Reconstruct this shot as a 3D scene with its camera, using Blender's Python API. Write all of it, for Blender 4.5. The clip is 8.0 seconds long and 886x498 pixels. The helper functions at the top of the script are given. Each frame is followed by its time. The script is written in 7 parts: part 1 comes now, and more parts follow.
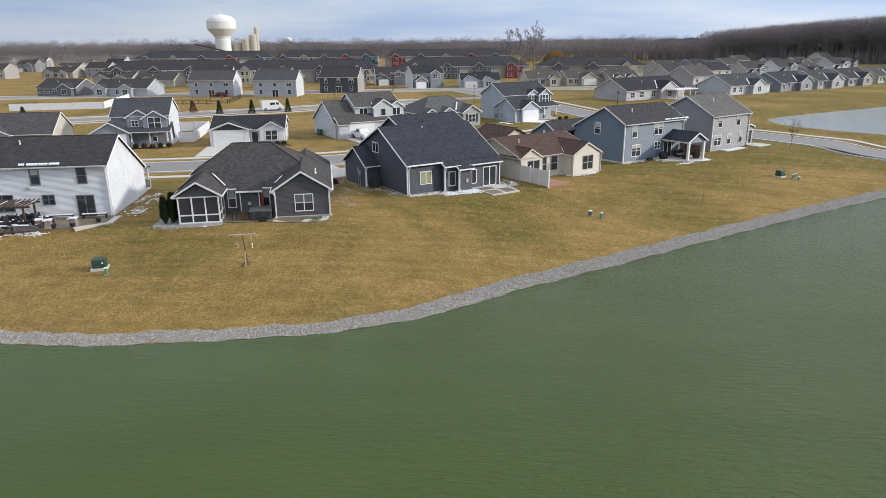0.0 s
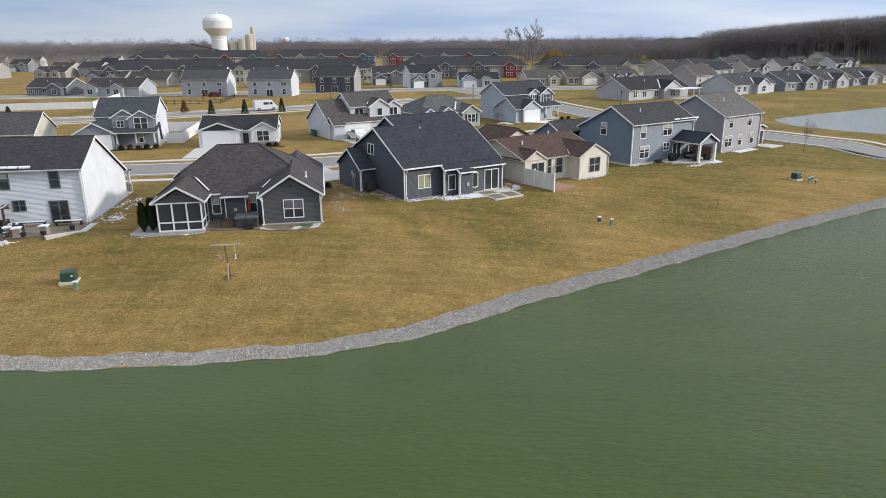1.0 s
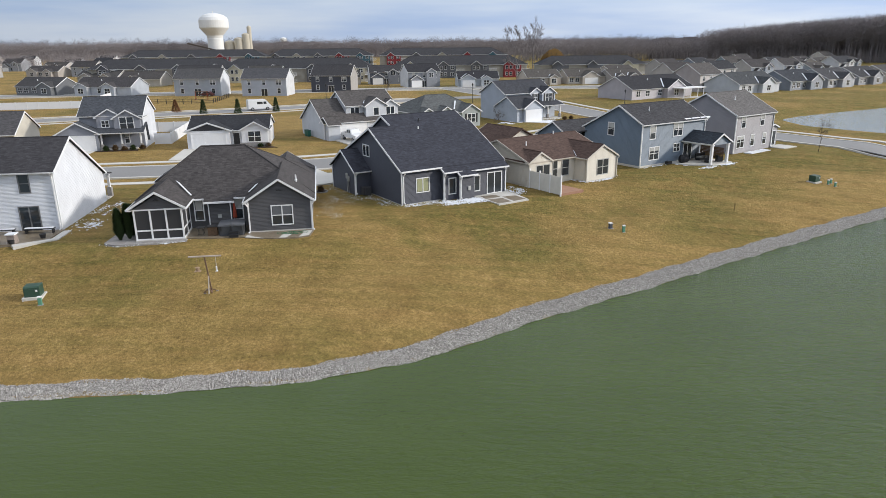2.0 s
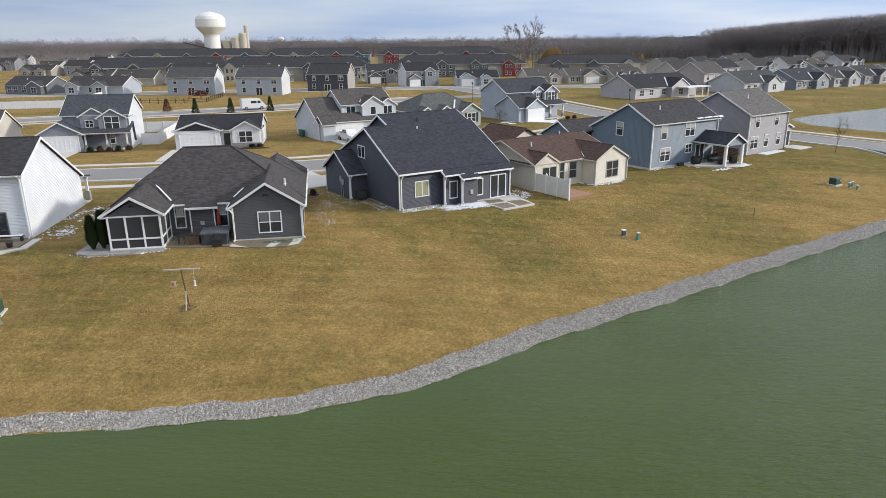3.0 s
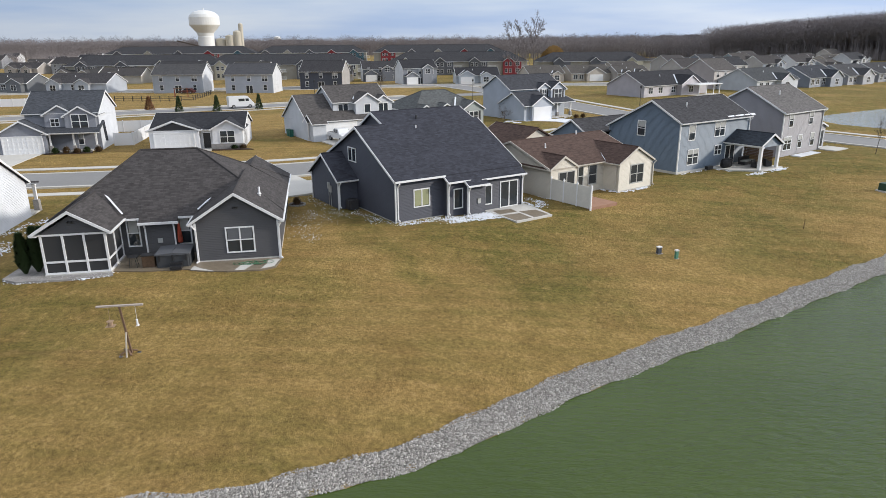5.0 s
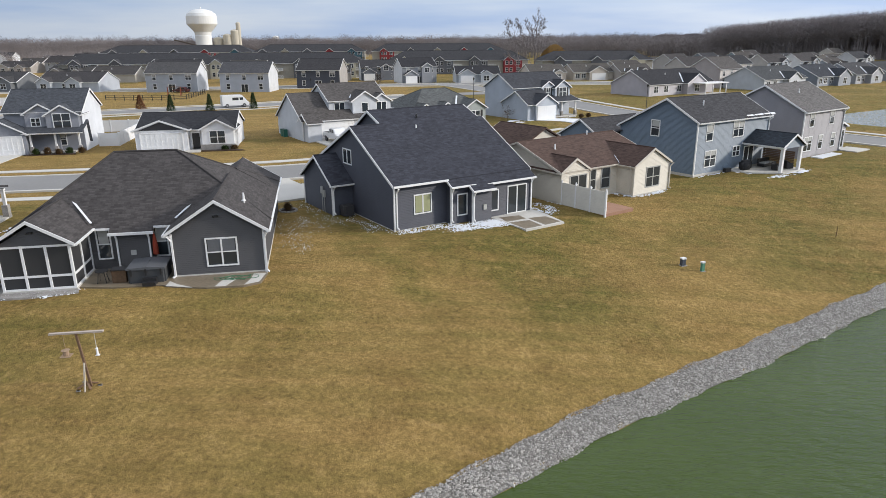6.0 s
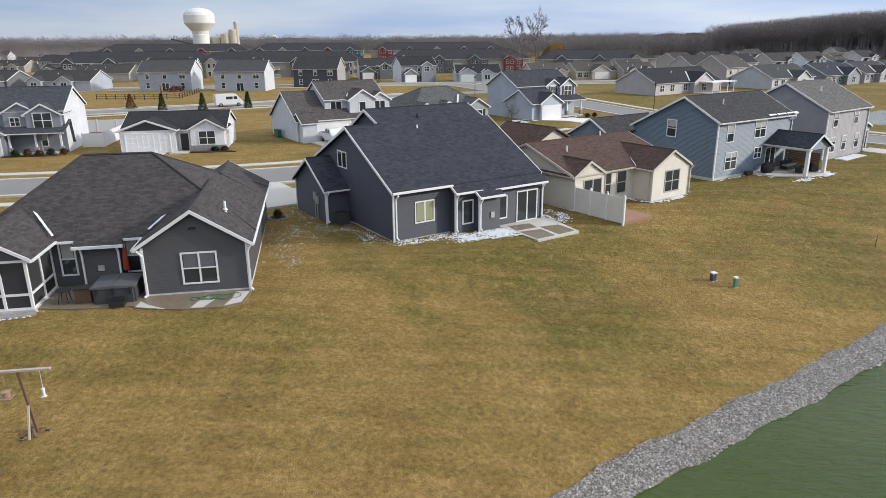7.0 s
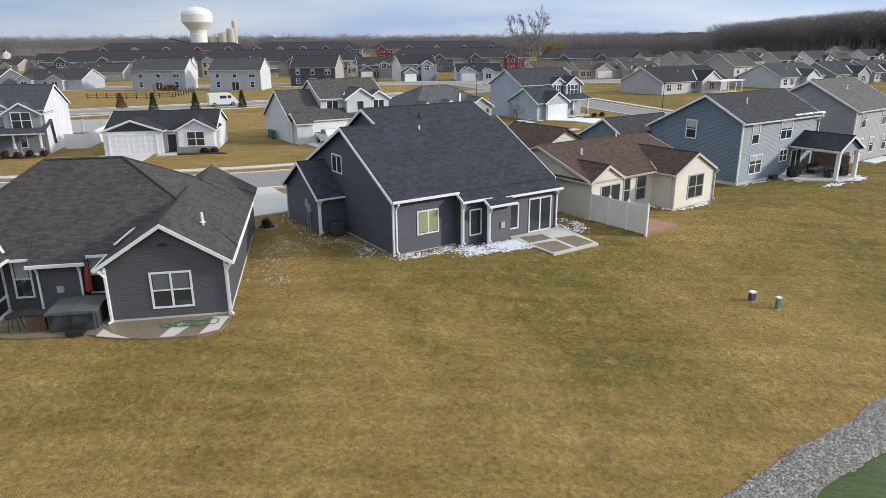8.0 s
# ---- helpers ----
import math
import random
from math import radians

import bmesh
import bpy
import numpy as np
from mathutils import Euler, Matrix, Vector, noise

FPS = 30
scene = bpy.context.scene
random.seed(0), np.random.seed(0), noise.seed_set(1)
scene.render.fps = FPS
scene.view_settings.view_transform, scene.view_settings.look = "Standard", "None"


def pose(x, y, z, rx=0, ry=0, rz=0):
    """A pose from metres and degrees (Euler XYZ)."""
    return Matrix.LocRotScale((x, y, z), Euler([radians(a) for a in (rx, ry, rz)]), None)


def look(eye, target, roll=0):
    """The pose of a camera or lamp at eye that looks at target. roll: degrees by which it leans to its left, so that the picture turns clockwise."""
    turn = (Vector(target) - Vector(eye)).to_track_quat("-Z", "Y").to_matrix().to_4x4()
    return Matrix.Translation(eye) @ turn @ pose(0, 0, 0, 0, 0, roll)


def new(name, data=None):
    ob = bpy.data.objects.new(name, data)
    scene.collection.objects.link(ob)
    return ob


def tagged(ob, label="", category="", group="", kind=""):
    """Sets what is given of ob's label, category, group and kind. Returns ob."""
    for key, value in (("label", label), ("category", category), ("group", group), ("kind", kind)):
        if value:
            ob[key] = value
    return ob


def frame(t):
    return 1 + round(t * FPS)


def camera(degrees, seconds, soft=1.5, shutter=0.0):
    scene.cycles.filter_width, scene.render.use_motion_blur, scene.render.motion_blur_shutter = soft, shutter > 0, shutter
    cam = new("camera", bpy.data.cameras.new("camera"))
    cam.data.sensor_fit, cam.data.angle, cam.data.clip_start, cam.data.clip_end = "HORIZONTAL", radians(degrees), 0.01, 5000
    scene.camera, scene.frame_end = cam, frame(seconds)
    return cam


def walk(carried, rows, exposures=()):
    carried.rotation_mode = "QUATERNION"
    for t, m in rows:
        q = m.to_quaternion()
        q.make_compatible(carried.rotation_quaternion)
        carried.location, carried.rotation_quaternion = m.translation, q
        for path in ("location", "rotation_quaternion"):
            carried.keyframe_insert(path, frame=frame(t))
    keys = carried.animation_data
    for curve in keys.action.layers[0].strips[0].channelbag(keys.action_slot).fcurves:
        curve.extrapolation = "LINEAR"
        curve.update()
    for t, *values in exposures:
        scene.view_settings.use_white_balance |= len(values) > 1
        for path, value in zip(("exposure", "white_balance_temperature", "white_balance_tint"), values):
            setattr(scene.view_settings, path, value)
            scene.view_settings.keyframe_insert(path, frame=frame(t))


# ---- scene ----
cam = camera(67.4, 8.0, soft=0.5)
PATH = [
    (0, (1.109, -5.681, 16.146), (0.844, 22.957, 7.213), -0.52),
    (0.5, (1.006, -3.489, 15.899), (0.793, 25.151, 6.971), -0.51),
    (1, (0.901, -1.316, 15.645), (0.739, 27.326, 6.722), -0.50),
    (1.5, (0.796, 0.840, 15.385), (0.681, 29.483, 6.465), -0.50),
    (3, (0.471, 7.237, 14.587), (0.481, 35.880, 5.664), -0.47),
    (3.5, (0.358, 9.356, 14.318), (0.404, 37.997, 5.392), -0.46),
    (4, (0.241, 11.471, 14.049), (0.322, 40.112, 5.120), -0.46),
    (4.5, (0.120, 13.588, 13.783), (0.233, 42.226, 4.849), -0.45),
    (6, (-0.272, 19.967, 13.006), (-0.076, 48.601, 4.056), -0.42),
    (6.5, (-0.414, 22.114, 12.759), (-0.195, 50.745, 3.804), -0.41),
    (7, (-0.563, 24.274, 12.520), (-0.322, 52.904, 3.560), -0.41),
    (7.5, (-0.719, 26.453, 12.290), (-0.458, 55.081, 3.325), -0.40),
    (8, (-0.883, 28.651, 12.070), (-0.604, 57.278, 3.101), -0.39),
]
walk(cam, [(t, look(eye, target, roll)) for t, eye, target, roll in PATH])

scene.view_settings.exposure = 0.19

# ---- world and sun ----
SUN_AZ, SUN_EL = radians(91), radians(22)  # azimuth from +y towards +x
world = bpy.data.worlds.new("world")
scene.world = world
world.use_nodes = True
wn, wl = world.node_tree.nodes, world.node_tree.links
sky = wn.new("ShaderNodeTexSky")
sky.sky_type, sky.sun_disc = "NISHITA", False
sky.sun_elevation, sky.sun_rotation = SUN_EL, SUN_AZ
sky.air_density, sky.dust_density, sky.ozone_density = 1.0, 2.0, 2.0
wcoord = wn.new("ShaderNodeTexCoord")
wmap = wn.new("ShaderNodeMapping")
wmap.inputs["Scale"].default_value = (1.0, 1.0, 9.0)
wl.new(wcoord.outputs["Generated"], wmap.inputs["Vector"])
cloud = wn.new("ShaderNodeTexNoise")
cloud.inputs["Scale"].default_value, cloud.inputs["Detail"].default_value = 2.6, 7.0
wl.new(wmap.outputs[0], cloud.inputs["Vector"])
cramp = wn.new("ShaderNodeValToRGB")
cramp.color_ramp.elements[0].position, cramp.color_ramp.elements[0].color = 0.36, (0.43, 0.57, 0.85, 1)
cramp.color_ramp.elements[1].position, cramp.color_ramp.elements[1].color = 0.66, (0.72, 0.80, 0.93, 1)
wl.new(cloud.outputs["Fac"], cramp.inputs["Fac"])
wscale = wn.new("ShaderNodeMix")
wscale.data_type, wscale.blend_type = "RGBA", "MULTIPLY"
wscale.inputs["Factor"].default_value = 1.0
wpale = wn.new("ShaderNodeMapRange")
wsplit = wn.new("ShaderNodeSeparateXYZ")
wl.new(wcoord.outputs["Generated"], wsplit.inputs[0])
wl.new(wsplit.outputs["Z"], wpale.inputs["Value"])
wpale.inputs["From Min"].default_value, wpale.inputs["From Max"].default_value = 0.12, 0.5
wpale.inputs["To Max"].default_value = 0.85
wveil = wn.new("ShaderNodeMix")
wveil.data_type = "RGBA"
wl.new(wpale.outputs["Result"], wveil.inputs["Factor"])
wl.new(cramp.outputs["Color"], wveil.inputs["A"])
wveil.inputs["B"].default_value = (0.66, 0.685, 0.73, 1)
wl.new(wveil.outputs["Result"], wscale.inputs["A"])
wsep = wn.new("ShaderNodeSeparateXYZ")
wl.new(wcoord.outputs["Generated"], wsep.inputs[0])
wgrad = wn.new("ShaderNodeMapRange")
wl.new(wsep.outputs["Z"], wgrad.inputs["Value"])
wgrad.inputs["From Min"].default_value, wgrad.inputs["From Max"].default_value = 0.08, 0.9
wgrad.inputs["To Min"].default_value, wgrad.inputs["To Max"].default_value = 5.7, 9.6
wside = wn.new("ShaderNodeMapRange")
wl.new(wsep.outputs["X"], wside.inputs["Value"])
wside.inputs["From Min"].default_value, wside.inputs["From Max"].default_value = -1.0, 1.0
wside.inputs["To Min"].default_value, wside.inputs["To Max"].default_value = 0.66, 1.30
wprod = wn.new("ShaderNodeMath")
wprod.operation = "MULTIPLY"
wl.new(wgrad.outputs["Result"], wprod.inputs[0])
wl.new(wside.outputs["Result"], wprod.inputs[1])
wl.new(wprod.outputs[0], wscale.inputs["B"])
wmix = wn.new("ShaderNodeMix")
wmix.data_type = "RGBA"
wmix.inputs["Factor"].default_value = 0.85
wl.new(sky.outputs["Color"], wmix.inputs["A"])
wl.new(wscale.outputs["Result"], wmix.inputs["B"])
bg = wn["Background"]
bg.inputs["Strength"].default_value = 0.155
wl.new(wmix.outputs["Result"], bg.inputs["Color"])

lamp = bpy.data.lights.new("sun", "SUN")
lamp.energy, lamp.angle, lamp.color = 2.4, radians(4), (1.0, 0.95, 0.88)
sun = new("sun", lamp)
sun_dir = Vector((math.sin(SUN_AZ) * math.cos(SUN_EL), math.cos(SUN_AZ) * math.cos(SUN_EL), math.sin(SUN_EL)))
sun.matrix_world = look(sun_dir * 200, (0, 0, 0))


# ---- materials ----
def mat(name, color, rough=0.7, metal=0.0, spec=0.5):
    m = bpy.data.materials.new(name)
    m.use_nodes = True
    p = m.node_tree.nodes["Principled BSDF"]
    p.inputs["Base Color"].default_value = (*color, 1)
    p.inputs["Roughness"].default_value, p.inputs["Metallic"].default_value = rough, metal
    p.inputs["Specular IOR Level"].default_value = spec
    return m


def tools(m):
    nt = m.node_tree
    return nt.nodes, nt.links, nt.nodes["Principled BSDF"]


def noise_node(n, l, coord, scale, detail=4, rough=0.55):
    t = n.new("ShaderNodeTexNoise")
    t.inputs["Scale"].default_value, t.inputs["Detail"].default_value = scale, detail
    t.inputs["Roughness"].default_value = rough
    l.new(coord, t.inputs["Vector"])
    return t.outputs["Fac"]


def ramp(n, l, fac, stops):
    r = n.new("ShaderNodeValToRGB")
    e = r.color_ramp.elements
    e[0].position, e[0].color = stops[0][0], (*stops[0][1], 1)
    e[1].position, e[1].color = stops[-1][0], (*stops[-1][1], 1)
    for pos, col in stops[1:-1]:
        x = e.new(pos)
        x.color = (*col, 1)
    l.new(fac, r.inputs["Fac"])
    return r.outputs["Color"]


def mixed(n, l, fac, a, b, mode="MIX"):
    x = n.new("ShaderNodeMix")
    x.data_type, x.blend_type = "RGBA", mode
    for sock, v in (("Factor", fac), ("A", a), ("B", b)):
        if isinstance(v, (int, float)):
            x.inputs[sock].default_value = v
        elif isinstance(v, tuple):
            x.inputs[sock].default_value = (*v, 1)
        else:
            l.new(v, x.inputs[sock])
    return x.outputs["Result"]


def bumped(n, l, p, height, strength, dist):
    b = n.new("ShaderNodeBump")
    b.inputs["Strength"].default_value, b.inputs["Distance"].default_value = strength, dist
    l.new(height, b.inputs["Height"])
    l.new(b.outputs["Normal"], p.inputs["Normal"])
    return b


def scaled(col, k):
    return tuple(min(1.0, c * k) for c in col)


def siding(name, color, lap=0.115):
    """Lapped vinyl siding: courses along the height, faint dirt."""
    m = mat(name, color, 0.55, 0, 0.35)
    n, l, p = tools(m)
    tc = n.new("ShaderNodeTexCoord").outputs["Object"]
    sep = n.new("ShaderNodeSeparateXYZ")
    l.new(tc, sep.inputs[0])
    div = n.new("ShaderNodeMath")
    div.operation = "DIVIDE"
    l.new(sep.outputs["Z"], div.inputs[0])
    div.inputs[1].default_value = lap
    fr = n.new("ShaderNodeMath")
    fr.operation = "FRACT"
    l.new(div.outputs[0], fr.inputs[0])
    inv = n.new("ShaderNodeMath")
    inv.operation = "SUBTRACT"
    inv.inputs[0].default_value = 1.0
    l.new(fr.outputs[0], inv.inputs[1])
    bumped(n, l, p, inv.outputs[0], 1.0, 0.045)
    f = noise_node(n, l, tc, 0.6, 5)
    g = noise_node(n, l, tc, 9.0, 3)
    c = ramp(n, l, f, [(0.3, scaled(color, 0.9)), (0.7, scaled(color, 1.06))])
    c = mixed(n, l, 0.15, c, ramp(n, l, g, [(0.35, scaled(color, 0.8)), (0.65, scaled(color, 1.15))]))
    l.new(c, p.inputs["Base Color"])
    return m


def shingles(name, color, contrast=0.56):
    """Asphalt shingles, laid by the roof's own metres."""
    m = mat(name, color, 0.9, 0, 0.25)
    n, l, p = tools(m)
    uv = n.new("ShaderNodeTexCoord").outputs["UV"]
    obj = n.new("ShaderNodeTexCoord").outputs["Object"]
    b = n.new("ShaderNodeTexBrick")
    l.new(uv, b.inputs["Vector"])
    b.inputs["Color1"].default_value = (*scaled(color, 1 - contrast), 1)
    b.inputs["Color2"].default_value = (*scaled(color, 1 + contrast), 1)
    b.inputs["Mortar"].default_value = (*scaled(color, 0.6), 1)
    b.inputs["Scale"].default_value = 1.0
    b.inputs["Mortar Size"].default_value, b.inputs["Mortar Smooth"].default_value = 0.010, 0.2
    b.inputs["Brick Width"].default_value, b.inputs["Row Height"].default_value = 0.36, 0.145
    f = noise_node(n, l, obj, 0.45, 4)
    g = noise_node(n, l, obj, 2.6, 5, 0.75)
    c = mixed(n, l, 0.4, b.outputs["Color"], ramp(n, l, g, [(0.38, scaled(color, 0.6)), (0.62, scaled(color, 1.55))]))
    c = mixed(n, l, 0.22, c, ramp(n, l, f, [(0.3, scaled(color, 0.75)), (0.7, scaled(color, 1.25))]))
    l.new(c, p.inputs["Base Color"])
    bumped(n, l, p, b.outputs["Fac"], 0.4, -0.02)
    return m


def speckled(name, color, k=0.2, s1=0.5, s2=14.0, rough=0.85, bump=0.0):
    m = mat(name, color, rough, 0, 0.3)
    n, l, p = tools(m)
    tc = n.new("ShaderNodeTexCoord").outputs["Object"]
    a, b = noise_node(n, l, tc, s1, 5), noise_node(n, l, tc, s2, 4)
    c = mixed(n, l, 0.5, ramp(n, l, a, [(0.3, scaled(color, 1 - k)), (0.7, scaled(color, 1 + k))]),
              ramp(n, l, b, [(0.3, scaled(color, 1 - k)), (0.7, scaled(color, 1 + k))]))
    l.new(c, p.inputs["Base Color"])
    if bump:
        bumped(n, l, p, b, bump, 0.03)
    return m


def lawn_material():
    """Dormant lawn: straw, with greener and mown streaks and bare brown spots."""
    m = mat("dormant_grass", (0.22, 0.16, 0.06), 0.95, 0, 0.15)
    n, l, p = tools(m)
    tc = n.new("ShaderNodeTexCoord").outputs["Object"]
    big = noise_node(n, l, tc, 0.05, 3)
    mid = noise_node(n, l, tc, 0.35, 6, 0.65)
    fine = noise_node(n, l, tc, 5.0, 6, 0.7)
    tiny = noise_node(n, l, tc, 28.0, 3, 0.7)
    mp = n.new("ShaderNodeMapping")
    mp.inputs["Rotation"].default_value = (0, 0, radians(-22))
    mp.inputs["Scale"].default_value = (0.09, 1.1, 1)
    l.new(tc, mp.inputs["Vector"])
    streak = noise_node(n, l, mp.outputs[0], 1.0, 4)
    clump = noise_node(n, l, tc, 1.4, 5, 0.7)
    straw, olive, brown, pale = (0.275, 0.182, 0.064), (0.098, 0.092, 0.021), (0.160, 0.094, 0.031), (0.37, 0.252, 0.108)
    xyz = n.new("ShaderNodeSeparateXYZ")
    l.new(tc, xyz.inputs[0])
    inland = n.new("ShaderNodeVectorMath")
    inland.operation = "DOT_PRODUCT"
    l.new(tc, inland.inputs[0])
    inland.inputs[1].default_value = (-0.53, 0.848, 0)
    lush = None
    for sock, lo, hi in ((inland.outputs["Value"], 38, 55), (xyz.outputs["X"], -16, 2)):
        mr = n.new("ShaderNodeMapRange")
        mr.interpolation_type = "SMOOTHSTEP"
        l.new(sock, mr.inputs["Value"])
        mr.inputs["From Min"].default_value, mr.inputs["From Max"].default_value = lo, hi
        mr.inputs["To Max"].default_value = 0.13 if lush is None else 1.0
        if lush is not None:
            mul = n.new("ShaderNodeMath")
            mul.operation = "MULTIPLY"
            l.new(lush, mul.inputs[0])
            l.new(mr.outputs[0], mul.inputs[1])
            lush = mul.outputs[0]
        else:
            lush = mr.outputs[0]
    wet = n.new("ShaderNodeMath")
    l.new(big, wet.inputs[0])
    l.new(lush, wet.inputs[1])
    big = wet.outputs[0]
    warp = noise_node(n, l, tc, 0.22, 4)
    for (x0, y0), (x1, y1), wide in (((-9.0, 70.0), (0.8, 50.8), 2.2), ((3.5, 65.5), (9.3, 56.3), 2.4), ((10.8, 68.0), (15.8, 60.2), 2.6)):
        run = math.hypot(x1 - x0, y1 - y0)
        tx, ty = (x1 - x0) / run, (y1 - y0) / run
        swale = None
        for ax, ay, cut, spread in ((-ty, tx, 0.0, wide), (tx, ty, run / 2, run / 2 + 3)):
            dot = n.new("ShaderNodeVectorMath")
            dot.operation = "DOT_PRODUCT"
            l.new(tc, dot.inputs[0])
            dot.inputs[1].default_value = (ax, ay, 0)
            shift = n.new("ShaderNodeMath")
            shift.operation = "MULTIPLY_ADD"
            l.new(warp, shift.inputs[0])
            shift.inputs[1].default_value = 5.0
            shift.inputs[2].default_value = -2.5 - (x0 * ax + y0 * ay) - cut
            total = n.new("ShaderNodeMath")
            l.new(dot.outputs["Value"], total.inputs[0])
            l.new(shift.outputs[0], total.inputs[1])
            off = n.new("ShaderNodeMath")
            off.operation = "ABSOLUTE"
            l.new(total.outputs[0], off.inputs[0])
            fade = n.new("ShaderNodeMapRange")
            fade.interpolation_type = "SMOOTHSTEP"
            l.new(off.outputs[0], fade.inputs["Value"])
            fade.inputs["From Min"].default_value, fade.inputs["From Max"].default_value = spread * 0.2, spread
            fade.inputs["To Min"].default_value, fade.inputs["To Max"].default_value = 0.11 if swale is None else 1.0, 0.0
            if swale is None:
                swale = fade.outputs[0]
            else:
                both = n.new("ShaderNodeMath")
                both.operation = "MULTIPLY"
                l.new(swale, both.inputs[0])
                l.new(fade.outputs[0], both.inputs[1])
                swale = both.outputs[0]
        more = n.new("ShaderNodeMath")
        l.new(big, more.inputs[0])
        l.new(swale, more.inputs[1])
        big = more.outputs[0]
    c = mixed(n, l, ramp(n, l, big, [(0.50, (0, 0, 0)), (0.64, (0.9, 0.85, 0.85))]), straw, olive)
    c = mixed(n, l, ramp(n, l, mid, [(0.45, (0, 0, 0)), (0.70, (0.8, 0.8, 0.8))]), c, brown)
    c = mixed(n, l, 0.30, c, ramp(n, l, streak, [(0.36, scaled(olive, 1.2)), (0.62, scaled(straw, 1.15))]))
    c = mixed(n, l, ramp(n, l, clump, [(0.52, (0, 0, 0)), (0.74, (0.4, 0.4, 0.4))]), c, pale)
    c = mixed(n, l, 0.4, c, ramp(n, l, clump, [(0.30, (0.3, 0.3, 0.3)), (0.60, (0.62, 0.62, 0.62))]), "OVERLAY")
    c = mixed(n, l, 0.6, c, ramp(n, l, fine, [(0.34, (0.22, 0.22, 0.22)), (0.66, (0.82, 0.82, 0.82))]), "OVERLAY")
    c = mixed(n, l, 0.7, c, ramp(n, l, tiny, [(0.3, (0.15, 0.15, 0.15)), (0.7, (0.92, 0.92, 0.92))]), "OVERLAY")
    l.new(c, p.inputs["Base Color"])
    add = n.new("ShaderNodeMath")
    l.new(fine, add.inputs[0])
    l.new(tiny, add.inputs[1])
    bumped(n, l, p, add.outputs[0], 0.8, 0.08)
    return m


def water_material(name="pond_water", wave=0.8, low=(0.044, 0.070, 0.009), high=(0.055, 0.083, 0.013)):
    m = mat(name, (0.085, 0.135, 0.04), 0.07, 0, 0.5)
    n, l, p = tools(m)
    p.inputs["IOR"].default_value = 1.33
    tc = n.new("ShaderNodeTexCoord").outputs["Object"]
    mp = n.new("ShaderNodeMapping")
    mp.inputs["Rotation"].default_value = (0, 0, radians(25))
    mp.inputs["Scale"].default_value = (0.55, 1.6, 1)
    l.new(tc, mp.inputs["Vector"])
    a = noise_node(n, l, mp.outputs[0], 2.0, 4, 0.6)
    b = noise_node(n, l, mp.outputs[0], 0.12, 3)
    bump = bumped(n, l, p, a, wave, 0.14)
    lee = n.new("ShaderNodeSeparateXYZ")
    l.new(tc, lee.inputs[0])
    breeze = n.new("ShaderNodeMapRange")
    l.new(lee.outputs["X"], breeze.inputs["Value"])
    breeze.inputs["From Min"].default_value, breeze.inputs["From Max"].default_value = -12, 30
    breeze.inputs["To Min"].default_value, breeze.inputs["To Max"].default_value = wave * 0.3, wave * 1.6
    l.new(breeze.outputs[0], bump.inputs["Strength"])
    l.new(ramp(n, l, b, [(0.3, low), (0.7, high)]), p.inputs["Base Color"])
    return m


GRASS, WATER = lawn_material(), water_material()
WHITE = speckled("white_vinyl_trim", (0.78, 0.78, 0.78), 0.06, 0.8, 9, 0.5)
ASPHALT = speckled("street_concrete", (0.25, 0.245, 0.24), 0.12, 0.12, 6, 0.9)
CONCRETE = speckled("pale_concrete", (0.55, 0.53, 0.49), 0.12, 0.25, 8, 0.85)
WETSLAB = speckled("damp_concrete", (0.215, 0.175, 0.125), 0.3, 0.45, 6, 0.35)
STONE = mat("shore_stone", (0.36, 0.33, 0.29), 0.85, 0, 0.3)
DARK = mat("black_plastic", (0.02, 0.02, 0.022), 0.45)
SNOW = speckled("old_snow", (0.76, 0.78, 0.81), 0.08, 1.5, 18, 0.75)
BARK = speckled("grey_bark", (0.105, 0.086, 0.072), 0.3, 1.0, 9, 0.9)
TWIG = speckled("bare_twigs", (0.235, 0.212, 0.214), 0.3, 0.01, 0.2, 0.9)
EVERGREEN = speckled("evergreen_foliage", (0.040, 0.066, 0.022), 0.35, 2, 20, 0.8)
WOOD = speckled("weathered_wood", (0.17, 0.105, 0.065), 0.25, 2, 30, 0.8)
UTILITY = speckled("green_utility_paint", (0.035, 0.075, 0.052), 0.12, 2, 20, 0.5)
ROCKBED = speckled("bed_gravel", (0.30, 0.285, 0.27), 0.4, 1.5, 22, 0.9, 0.5)
MULCH = speckled("dark_mulch", (0.06, 0.04, 0.03), 0.4, 1.5, 22, 0.95, 0.5)


def glass_material():
    m = mat("window_glass", (0.034, 0.041, 0.048), 0.03, 0, 0.7)
    return m


GLASS = glass_material()
BLIND = speckled("pale_blind", (0.42, 0.42, 0.40), 0.1, 2, 12, 0.7)
SHADE = speckled("grey_shade", (0.13, 0.135, 0.145), 0.1, 2, 12, 0.5)
CURTAIN = speckled("olive_curtain", (0.32, 0.33, 0.19), 0.1, 2, 12, 0.6)
SCREEN = mat("porch_screen", (0.035, 0.035, 0.037), 0.6)

SIDINGS, ROOFS = {}, {}


def side(color):
    if color not in SIDINGS:
        SIDINGS[color] = siding("vinyl_siding", color)
    return SIDINGS[color]


def roofing(color):
    if color not in ROOFS:
        ROOFS[color] = shingles("asphalt_shingles", color)
    return ROOFS[color]


